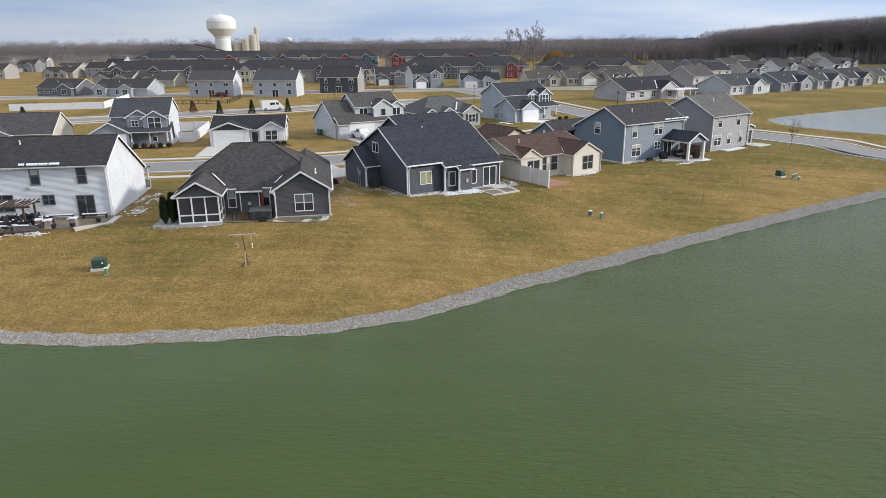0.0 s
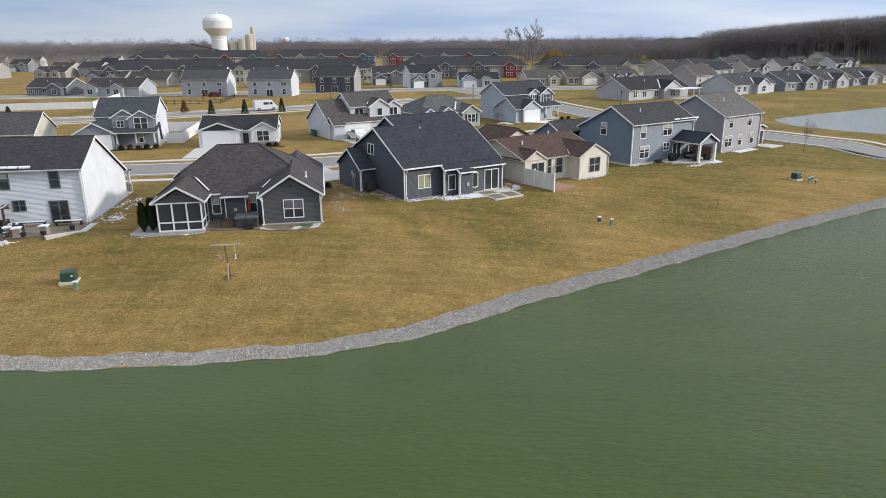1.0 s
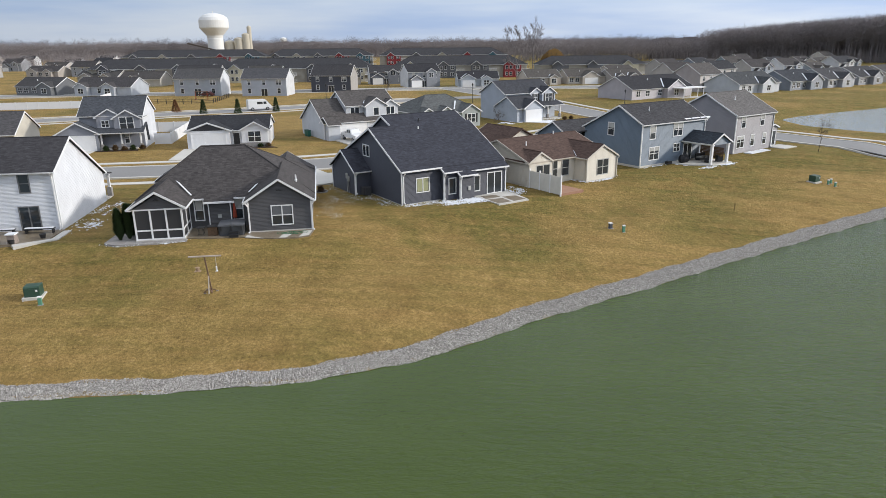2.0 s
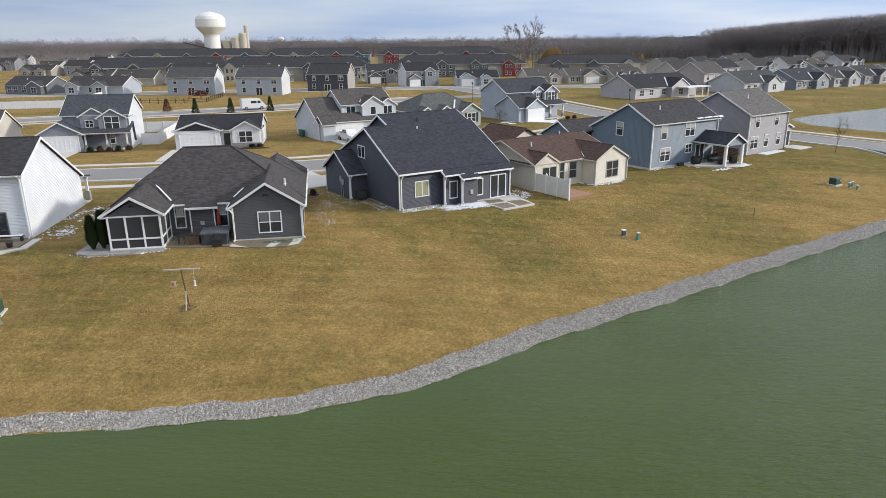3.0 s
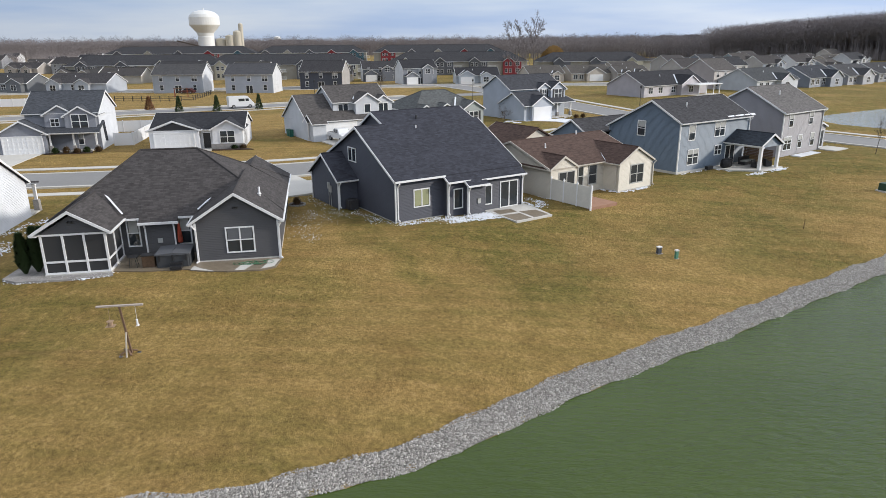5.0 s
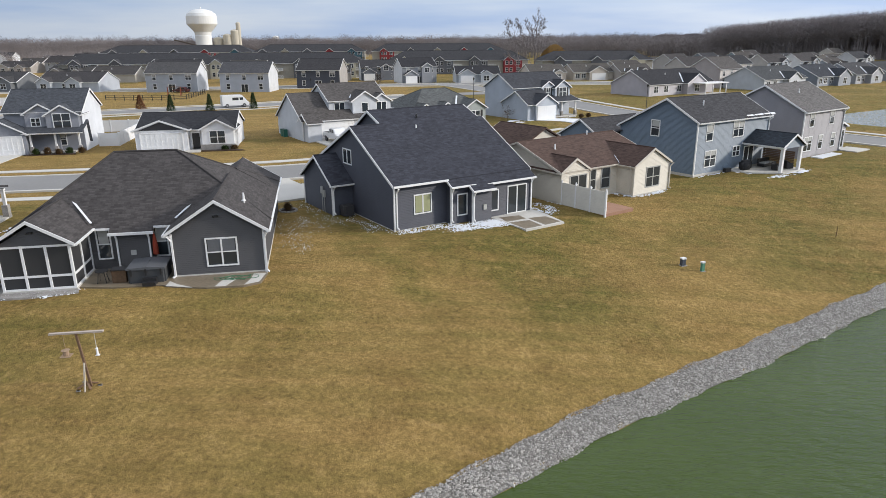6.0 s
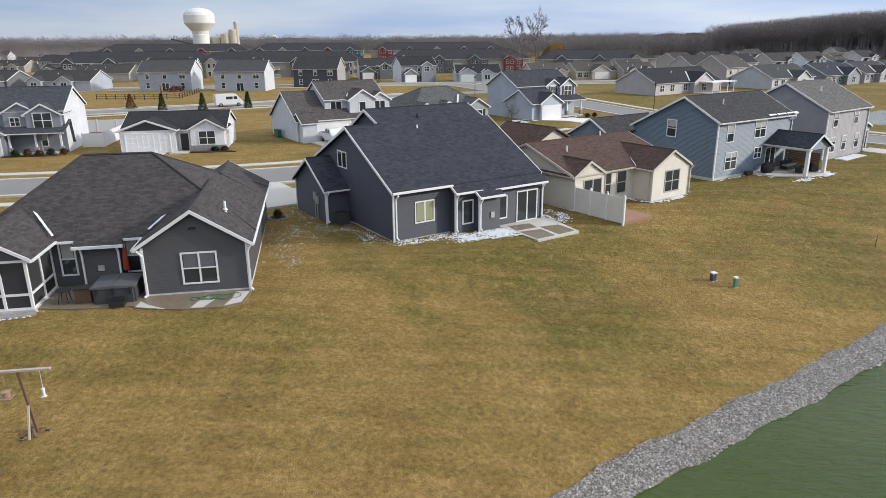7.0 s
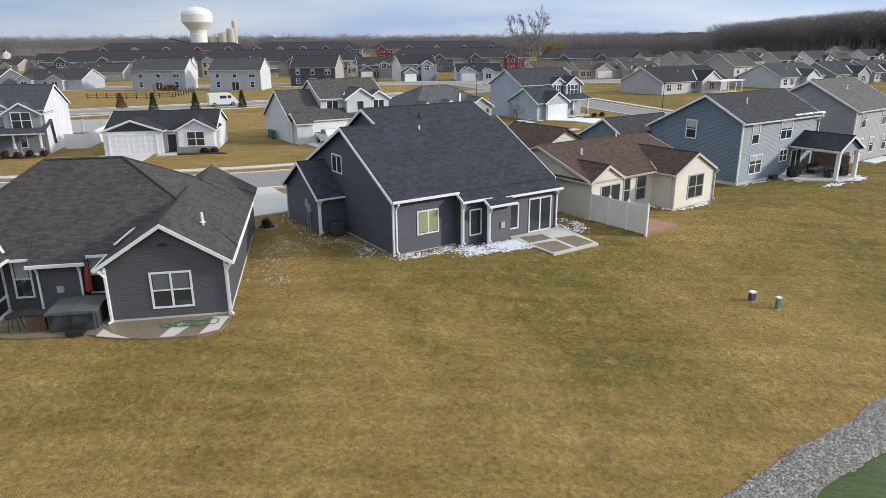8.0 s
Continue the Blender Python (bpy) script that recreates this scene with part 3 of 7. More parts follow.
    def spout(self, u, v, z1, du=0.0, dv=-0.35):
        """A downspout with its bend at the eave and a foot."""
        bm = bmesh.new()
        beam(bm, (u + du, v + dv, z1), (u, v, z1 - 0.35), 0.09, 0.09)
        beam(bm, (u, v, z1 - 0.3), (u, v, 0.05), 0.09, 0.09)
        beam(bm, (u, v, 0.12), (u + du * 0.6, v + dv * 0.8, 0.04), 0.09, 0.09)
        part("downspout", bm, self.trim, self.root)

    def post(self, u, v, z0, z1, w=0.2, material=None, base=0.0, base_mat=None):
        bm = bmesh.new()
        box(bm, u - w / 2, u + w / 2, v - w / 2, v + w / 2, z0, z1)
        box(bm, u - w * 0.7, u + w * 0.7, v - w * 0.7, v + w * 0.7, z1 - 0.12, z1)
        ob = part("post", bm, material or self.trim, self.root)
        if base:
            bm = bmesh.new()
            box(bm, u - w, u + w, v - w, v + w, z0, z0 + base)
            part("pier", bm, base_mat or ROCKBED, ob)

    def slab(self, pts, z=0.06, material=None, name="patio", th=0.5, label=""):
        bm = bmesh.new()
        prism(bm, [(u, v, z) for u, v in pts], (0, 0, -th))
        return part(name, bm, material or CONCRETE, self.root, label)

    def pipe(self, u, v, z, h=0.5, material=None):
        bm = bmesh.new()
        tube(bm, (u, v, z - 0.3), (u, v, z + h), 0.07, 0.07, 8)
        tube(bm, (u, v, z + 0.02), (u, v, z + 0.1), 0.15, 0.09, 8)
        part("roof_vent", bm, material or WHITE, self.root)

    def valley(self, a, b, w=0.25):
        """Metal or lingering snow in a roof valley."""
        bm = bmesh.new()
        beam(bm, a, b, w, 0.04)
        part("valley_snow", bm, SNOW, self.root, "thin snow left in the roof valley")

    def foundation(self, u0, u1, v0, v1, h=0.25):
        bm = bmesh.new()
        box(bm, u0 - 0.012, u1 + 0.012, v0 - 0.012, v1 + 0.012, -0.7, h)
        part("foundation", bm, CONCRETE, self.root)


SLATE, CHAR, BROWN_R, GREY_R = (0.040, 0.042, 0.054), (0.064, 0.058, 0.057), (0.088, 0.056, 0.045), (0.125, 0.117, 0.113)
W_WHITE, W_DGREY, W_SLATE, W_CREAM, W_BLUE, W_GREY, W_LGREY, W_TAN, W_TAUPE = (0.70, 0.71, 0.73), (0.080, 0.078, 0.080), (0.062, 0.066, 0.084), (0.60, 0.555, 0.465), (0.138, 0.180, 0.228), (0.25, 0.26, 0.29), (0.42, 0.44, 0.47), (0.40, 0.35, 0.28), (0.30, 0.28, 0.28)


def house_ranch_grey():
    h = House(-15.51, 56.39, 10.3, W_DGREY, CHAR, "charcoal-sided ranch house with white trim and a screened porch", 0.05)
    h.hip(-8.9, 5.1, 2.4, 13.4, 2.75, 6.1, -4.5, -0.65)
    h.gable(0, 5.1, 0, 8, 2.75, 0.64, "v", rakes=(1, 0))
    h.gable(-8.8, -5.0, -0.9, 4.6, 2.78, 0.6, "v", rakes=(1, 0), body=False, oh=0.32)
    h.walls(-3.5, -1.6, 1.95, 3.0, 2.42, wall=h.wall)
    bm = bmesh.new()
    prism(bm, [(-3.75, 1.62, 2.28), (-3.75, 3.2, 3.27), (-3.75, 3.2, 3.40), (-3.75, 1.62, 2.42)], (2.4, 0, 0))
    uv_roof(bm)
    part("roof", bm, h.roof, h.root)
    bm = bmesh.new()
    box(bm, -3.8, -1.3, 1.52, 1.62, 2.27, 2.42)
    part("gutter", bm, WHITE, h.root)
    h.gable(0.3, 5.1, 11, 15.4, 2.75, 0.6, "v", rakes=(0, 1))
    h.gable(-9.2, -5, 11, 14.5, 2.75, 0.6, "v", rakes=(0, 1))
    h.foundation(0, 5.1, 0, 13.4, 0.12)
    h.window("s", 0, 2.7, 0.62, 1.62, 1.55, 2, 2, 0.48, shade=SHADE)
    for u in (-1.08, -4.3):
        h.window("s", 2.4, u, 0.72, 0.66, 1.7, 1, 2, 0.5, shade=BLIND)
    for u in (0, 5.1):
        h.corner(u, 0, -0.1, 2.6)
    h.laps("s", 0, 0, 5.1, 2.65, 2.55, 4.3, z0=0.12)
    h.laps("s", 1.95, -3.5, -1.6, 2.4, z0=0.1)
    h.laps("s", 2.4, -5.0, -3.5, 2.7, z0=0.1)
    h.laps("e", 5.1, 0, 13.4, 2.65, z0=0.12)
    h.spout(5.16, -0.08, 2.55, 0.2, -0.15)
    h.spout(0.0, -0.1, 2.55, -0.2, -0.15)
    h.spout(-1.65, 1.88, 2.3, 0.0, -0.2)
    h.spout(-3.45, 1.88, 2.3, 0.0, -0.2)
    bm = bmesh.new()
    box(bm, -2.75, -2.45, 1.87, 1.95, 0.95, 1.25)
    part("vent_box", bm, BLIND, h.root)
    h.pipe(3.9, 2.6, 3.75)
    h.valley((-0.1, 2.3, 2.98), (1.7, 5.2, 4.25), 0.12)
    h.valley((-4.75, 2.1, 2.97), (-6.25, 4.2, 3.92), 0.12)
    for u, v, z in ((2.55, -0.02, 3.55), (-6.9, -0.86, 3.35)):
        bm = bmesh.new()
        box(bm, u - 0.12, u + 0.12, v - 0.04, v + 0.02, z - 0.03, z + 0.03)
        for e in (-1, 1):
            tube(bm, (u + 0.1 * e, v - 0.03, z), (u + 0.13 * e, v - 0.11, z - 0.04), 0.035, 0.05, 8)
        part("floodlight", bm, DARK, h.root, "dark twin floodlight under the gable")
    # screened porch
    h.slab([(-8.8, -0.9), (-5.0, -0.9), (-5.0, 2.4), (-8.8, 2.4)], 0.08, CONCRETE, "porch_floor")
    posts = [(-8.7, -0.8), (-7.5, -0.8), (-6.3, -0.8), (-5.1, -0.8), (-5.1, 0.8), (-5.1, 2.3), (-8.7, 0.8), (-8.7, 2.3)]
    for u, v in posts:
        h.post(u, v, 0, 2.62, 0.13)
    for a, b in ((0, 3), (3, 5), (0, 7)):
        for z in (0.12, 0.85, 2.55):
            bm = bmesh.new()
            beam(bm, (*posts[a], z), (*posts[b], z), 0.1, 0.12)
            part("screen_rail", bm, WHITE, h.root)
        bm = bmesh.new()
        beam(bm, (*posts[a], 1.35), (*posts[b], 1.35), 0.012, 2.4)
        part("screen", bm, SCREEN, h.root, "dark insect screen")
    bm = bmesh.new()
    prism(bm, [(-8.75, -0.84, 2.6), (-5.05, -0.84, 2.6), (-6.9, -0.84, 3.72)], (0, 0.1, 0))
    part("wall", bm, h.wall, h.root)
    h.slab([(-5.2, -0.6), (-3.2, -1.1), (-0.6, -1.2), (0.2, -1.7), (2.0, -2.2), (4.0, -2.25), (4.9, -1.9), (5.2, -0.4), (5.0, 0), (-0.1, 0), (-0.1, 2.4), (-5.2, 2.4)], 0.03, WETSLAB, "patio", 0.3, "damp concrete patio with drying patches")
    for pts in ([(2.4, -2.12), (3.0, -2.16), (3.5, -1.1), (3.1, -0.7), (2.7, -1.2)], [(4.0, -2.15), (4.8, -1.8), (5.1, -0.35), (4.4, -0.25), (4.3, -1.2)], [(-0.3, -1.45), (0.6, -1.8), (1.2, -2.0), (0.3, -1.3), (-0.2, -0.7)]):
        bm = bmesh.new()
        prism(bm, [(u, v, 0.034) for u, v in pts], (0, 0, -0.03))
        part("dry_patch", bm, CONCRETE, h.root, "dry pale patch of concrete")


def house_slate():
    h = House(-3.38, 65.85, 32.8, W_SLATE, SLATE, "dark slate-blue house with white trim and a steep shingle roof", 0.15)
    h.gable(0, 12.0, 0.0, 13.3, 3.25, 0.535, "u", peak=6.25, rakes=(1, 1), gutters=(0, 1), oh=0.3, cap=2.6)
    h.gable(2.95, 12.0, 6.25, 12.0, 6.25, 0.40, "u", peak=9.1, eave2=5.7, rakes=(1, 1), gutters=(0, 0), oh=0.3, z0=1.0, oh_low=0.6)
    h.gable(-1.75, 0.3, 6.7, 12.3, 2.4, 0.62, "u", rakes=(1, 0), oh=0.3)
    # stepped bays under the same slope
    for u0, u1, v0, end in ((4.4, 6.2, -0.65, -0.3), (5.95, 7.7, -1.25, -0.95), (7.6, 12.0, -0.75, -0.9)):
        h.walls(u0, u1, v0, 1.0, 3.1 + 0.62 * v0, z0=-0.6, eave2=3.5)
        bm = bmesh.new()
        th = 0.13
        z = 3.22 + 0.62 * (v0 - 0.3)
        prism(bm, [(u0 - 0.15, v0 - 0.3, z), (u0 - 0.15, 0.9, 3.76), (u0 - 0.15, 0.9, 3.76 + th), (u0 - 0.15, v0 - 0.3, z + th)], (u1 - u0 + 0.3, 0, 0))
        uv_roof(bm)
        part("roof", bm, h.roof, h.root)
        bm = bmesh.new()
        box(bm, u0 - 0.2, u1 + 0.2, v0 - 0.41, v0 - 0.3, z - 0.03, z + 0.1)
        if end > v0:
            beam(bm, (u0 - 0.17, v0 - 0.35, z + 0.04), (u0 - 0.17, end, 3.22 + 0.62 * end + 0.04), 0.06, 0.16)
        part("gutter", bm, WHITE, h.root)
        h.spout(u0 + 0.05 if end > v0 else 11.95, v0 - 0.07, z - 0.05, 0, -0.25)
        h.corner(u0 if end > v0 else 12.0, v0, -0.2, z)
    for u0, u1 in ((-0.2, 4.4),):
        bm = bmesh.new()
        box(bm, u0, u1, -0.41, -0.3, 3.06, 3.2)
        part("gutter", bm, WHITE, h.root)
    h.laps("s", 0, 0, 4.4, 3.15, z0=-0.1)
    h.laps("s", -0.65, 4.5, 6.1, 2.7, z0=0.05)
    h.laps("s", -1.25, 5.95, 7.7, 2.25, z0=0.05)
    h.laps("s", -0.75, 7.7, 12.0, 2.5, z0=0.05)
    h.laps("w", 0, 0, 13.3, 3.15, 6.25, 6.45, z0=-0.1)
    h.laps("w", -1.75, 6.7, 12.3, 2.3, 9.5, 4.0, z0=0.05)
    h.corner(0, 0, -0.3, 3.1)
    h.spout(0.15, -0.08, 3.0)
    h.foundation(0, 4.4, 0, 13.3, -0.1)
    h.window("s", 0, 2.35, 0.95, 1.35, 1.3, 2, 1, 0.97, shade=CURTAIN)
    h.window("s", -0.65, 5.4, 0.5, 0.75, 1.5, 1, 1)
    h.window("s", -0.75, 8.35, 0.45, 0.6, 1.5, 1, 1)
    h.slider("s", -0.75, 10.55, 1.75, 2.1, -0.02)
    h.window("w", 0, 7.4, 3.75, 1.35, 1.05, 2, 1)
    h.corner(-1.75, 6.7, -0.3, 2.3)
    h.corner(-1.75, 12.3, -0.3, 2.3)
    h.spout(-1.7, 6.62, 2.2)
    h.pipe(5.2, 5.5, 6.0, 0.55)
    h.pipe(6.4, 7.4, 7.0, 0.2, DARK)
    bm = bmesh.new()
    box(bm, 6.9, 7.2, -1.33, -1.24, 0.75, 1.15)
    part("vent_box", bm, BLIND, h.root)
    for v, z in ((8.0, 1.1), (8.4, 1.35)):
        bm = bmesh.new()
        box(bm, -1.9, -1.75, v, v + 0.3, z, z + 0.55)
        tube(bm, (-1.83, v + 0.15, z), (-1.83, v + 0.15, -0.2), 0.03, 0.03)
        part("electric_meter", bm, BLIND, h.root)
    h.slab([(7.9, -0.8), (12.2, -0.8), (12.2, -2.2), (11.6, -5.1), (7.9, -5.1), (7.9, -1.5)], -0.08, CONCRETE, "patio", 0.5)
    for pts in ([(8.1, -2.6), (9.9, -2.7), (10.1, -1.6), (8.4, -1.3)], [(8.0, -4.9), (9.6, -4.9), (9.8, -3.2), (8.1, -2.9)], [(9.9, -4.9), (11.5, -4.8), (11.6, -3.0), (10.1, -2.7)]):
        bm = bmesh.new()
        prism(bm, [(u, v, -0.076) for u, v in pts], (0, 0, -0.03))
        part("damp_patch", bm, WETSLAB, h.root, "damp brown patch of concrete")
    h.slab([(-6.5, 13.4), (0.5, 13.4), (0.5, 22.5), (-6.5, 22.5)], 0.02, CONCRETE, "driveway", 0.3)


def house_cream():
    h = House(16.64, 76.3, 35.0, W_CREAM, BROWN_R, "cream-sided ranch house with a brown shingle roof", 0.12, trim=speckled("cream_trim", (0.58, 0.54, 0.47), 0.06, 0.8, 9, 0.5))
    h.gable(-7.1, 5.0, 1.9, 12.2, 2.55, 0.35, "u", oh=0.2)
    h.gable(0, 4.75, 0, 6.6, 2.5, 0.54, "v", rakes=(1, 0), oh=0.16)
    h.gable(-7.1, -3.85, 1.7, 6, 2.5, 0.6, "v", rakes=(1, 0), oh=0.14)
    h.foundation(0, 4.75, 0, 2, -0.02)
    h.window("s", 0, 2.5, 0.55, 1.75, 1.65, 2, 2, trim=BLIND)
    h.window("s", 1.9, -1.5, 0.6, 1.0, 1.7, 1, 2, trim=BLIND)
    h.slider("s", 1.7, -5.1, 1.9, 2.05, 0.05, BLIND)
    h.window("s", 1.9, -3.1, 0.6, 0.6, 1.7, 1, 2, trim=BLIND)
    h.laps("s", 0, 0, 4.75, 2.4, 2.375, 3.7, z0=0.0)
    h.laps("s", 1.7, -7.1, -3.85, 2.4, -5.475, 3.35, z0=0.05)
    h.laps("w", -7.1, 1.9, 12.2, 2.45, 7.05, 4.25, z0=0.05)
    h.corner(0, 0, -0.2, 2.5, h.wall)
    h.spout(4.8, -0.08, 2.4, 0.2, -0.2)
    h.spout(-0.08, 0.3, 2.5, -0.2, 0)
    h.pipe(-4.5, 5.2, 3.75)
    h.pipe(1.3, 6.9, 4.3)
    h.valley((0.05, 1.7, 2.62), (2.2, 5.3, 3.82), 0.16)
    h.slab([(-6.9, -3.0), (-3.6, -3.0), (-3.6, 1.7), (-6.9, 1.7)], 0.0, speckled("red_paving", (0.33, 0.19, 0.13), 0.2, 1, 12), "patio", 0.4)
    h.gable(-3, 4.5, 12, 18.5, 2.65, 0.5, "v", rakes=(0, 1))
    f = thing("privacy_fence", *(h.root.matrix_world @ Vector((-7.0, 1.7, 0))), 35.0, "beige vinyl privacy fence panels beside the patio", "fence")
    for i in range(3):
        bm = bmesh.new()
        box(bm, -0.03, 0.03, -1.58 * (i + 1) + 0.06, -1.58 * i - 0.06, -0.1, 1.75)
        part("panel", bm, side((0.62, 0.59, 0.52)), f)
    for i in range(4):
        bm = bmesh.new()
        box(bm, -0.065, 0.065, -1.58 * i - 0.065, -1.58 * i + 0.065, -0.5, 1.82)
        box(bm, -0.08, 0.08, -1.58 * i - 0.08, -1.58 * i + 0.08, 1.82, 1.87)
        lathe_top = Matrix.Translation((0, -1.58 * i, 1.93))
        bmesh.ops.create_icosphere(bm, subdivisions=1, radius=0.07, matrix=lathe_top)
        part("fence_post", bm, WHITE, f)


def house_blue():
    h = House(24.91, 84.51, 33.6, W_BLUE, (0.05, 0.049, 0.053), "blue two-storey house with white trim and a covered patio", 0.12)
    h.gable(0, 12.0, 0, 9.6, 5.25, 0.52, "u", peak=3.75, eave2=4.2, oh=0.3)
    h.gable(-2.2, 6.5, 10.2, 16.5, 2.75, 0.55, "u", oh=0.3)
    h.walls(0, 12.2, 9.5, 12, 2.7, wall=h.wall)
    bm = bmesh.new()
    prism(bm, [(-0.2, 9.3, 3.5), (-0.2, 13, 2.4), (-0.2, 13, 2.55), (-0.2, 9.3, 3.65)], (12.4, 0, 0))
    uv_roof(bm)
    part("roof", bm, h.roof, h.root)
    h.foundation(0, 12.2, 0, 9.6, 0.12)
    h.laps("s", 0, 0, 12.2, 5.05, z0=0.12)
    h.laps("w", 0, 0, 9.6, 5.05, 3.75, 7.05, eave2=4.1, z0=0.12)
    h.corner(0, 0, 0, 5)
    h.corner(12.2, 0, 0, 5)
    h.spout(12.1, -0.08, 5.0)
    h.window("s", 0, 1.95, 3.35, 0.95, 1.5, 1, 2, 0.45)
    h.window("s", 0, 6.75, 3.4, 1.7, 1.5, 2, 2, 0.4)
    h.window("s", 0, 2.45, 0.75, 1.7, 1.5, 2, 2, 0.3)
    h.window("s", 0, 6.75, 1.4, 1.1, 0.95, 2, 2)
    h.slider("s", 0, 9.0, 1.6, 2.05, 0.1)
    h.window("w", 0, 5.0, 3.5, 0.95, 1.5, 1, 2, 0.4)
    h.pipe(3.6, 2.2, 6.4, 0.6)
    # covered patio
    h.slab([(5.6, -0.02), (12.4, -0.02), (12.4, -4.4), (8.4, -4.4), (6.2, -2.4)], 0.05, CONCRETE, "patio", 0.5)
    h.gable(8.0, 11.7, -4.3, 0.2, 2.7, 0.55, "v", rakes=(1, 0), body=False, oh=0.25, roof=roofing((0.035, 0.042, 0.052)))
    bm = bmesh.new()
    prism(bm, [(8.05, -4.25, 2.45), (11.65, -4.25, 2.45), (11.65, -4.25, 2.68), (9.85, -4.25, 3.62), (8.05, -4.25, 2.68)], (0, 0.12, 0))
    part("wall", bm, h.wall, h.root)
    for u in (8.25, 11.5):
        h.post(u, -4.15, 0.05, 2.5, 0.3)
    bm = bmesh.new()
    box(bm, 8.0, 8.2, -4.2, 0, 2.4, 2.62)
    part("beam", bm, WHITE, h.root)
    bm = bmesh.new()
    box(bm, 11.5, 11.7, -4.2, 0, 2.4, 2.62)
    part("beam", bm, WHITE, h.root)


def house_grey_two():
    h = House(40.6, 94.5, 36.0, (0.27, 0.26, 0.275), GREY_R, "light grey two-storey house with a sunroom", 0.1)
    h.gable(0, 9.6, 0, 10.5, 5.15, 0.53, "u", peak=4.9, eave2=4.8, oh=0.3)
    h.gable(9.6, 12.2, 0.6, 4.5, 2.65, 0.35, "v", oh=0.25)
    h.gable(1, 8, 10, 16, 2.75, 0.5, "v", rakes=(0, 1))
    h.corner(0, 0, 0, 5)
    h.spout(9.5, -0.08, 5.0)
    h.corner(9.6, 0, 0, 5)
    for u, z, w in ((1.8, 3.4, 0.9), (6.6, 3.4, 0.9), (4.5, 0.7, 0.9), (7.6, 0.7, 0.9)):
        h.window("s", 0, u, z, w, 1.5, 1, 2, 0.4)
    h.window("s", 0, 1.5, 0.7, 1.7, 1.5, 2, 2, 0.3)
    h.slider("s", 0.6, 10.9, 1.7, 2.05, 0.1)
    h.pipe(4.0, 3.0, 6.9)
    h.slab([(9.5, 0.5), (13, 0.5), (13, -2.2), (9.5, -2.2)], 0.04, CONCRETE, "patio", 0.5)
    h.slab([(2, -1.6), (7, -1.6), (7, -0.4), (2, -0.4)], 0.02, SNOW, "snow_bed", 0.3, "flower bed under thin snow")


def house_white():
    h = House(-32.06, 57.87, 8.0, W_WHITE, (0.048, 0.046, 0.05), "white two-storey house with a dark shingle roof", 0.05)
    h.gable(-17, 0, 0, 11.3, 5.1, 0.53, "u", peak=4.1, eave2=2.9, oh=0.3)
    h.gable(-17, -9, 10, 15, 2.75, 0.3, "v", rakes=(0, 1))
    for u in (-0.2, -4.5):
        h.post(u, 13.1, 0, 2.3, 0.22, None, 1.0)
    bm = bmesh.new()
    prism(bm, [(-9, 11.2, 2.75), (-9, 13.5, 2.35), (-9, 13.5, 2.5), (-9, 11.2, 2.9)], (9.1, 0, 0))
    uv_roof(bm)
    part("porch_roof", bm, h.roof, h.root)
    h.slab([(-9, 11.3), (0, 11.3), (0, 13.4), (-9, 13.4)], 0.1, CONCRETE, "porch_floor")
    dk = mat("bronze_window_frame", (0.16, 0.16, 0.16), 0.5)
    for u in (-6.6, -2.35, -12.6):
        h.window("s", 0, u, 3.35, 0.75, 1.45, 1, 2, 0.4 if u < -6 else 0, trim=dk)
    h.window("s", 0, -5.7, 1.35, 1.0, 0.85, 2, 2, trim=dk)
    h.window("s", 0, -9.9, 0.8, 1.9, 1.5, 2, 2, trim=dk)
    h.slider("s", 0, -2.35, 1.5, 2.05, 0.0, dk)
    h.laps("s", 0, -17, 0, 5.0, z0=0.1)
    h.corner(0, 0, 0, 5)
    h.spout(-0.1, -0.08, 5.0)
    h.pipe(-8.7, 3.0, 6.7)
    bm = bmesh.new()
    tube(bm, (-7.3, -0.1, 2.95), (-7.3, 0.05, 2.95), 0.14, 0.14, 10)
    part("wall_vent", bm, BLIND, h.root)
    h.slab([(-13, 0), (0.2, 0), (0.1, -3.2), (-2.2, -4.2), (-12, -4.6), (-13, -4)], 0.02, WETSLAB, "patio", 0.3)
    h.slab([(-2.2, -4.3), (0.3, -2.9), (0.3, -0.5), (0.9, -0.5), (0.9, -3.2), (-1.8, -4.9)], 0.03, CONCRETE, "walkway", 0.3)


for make in (house_ranch_grey, house_slate, house_cream, house_blue, house_grey_two, house_white):
    make()


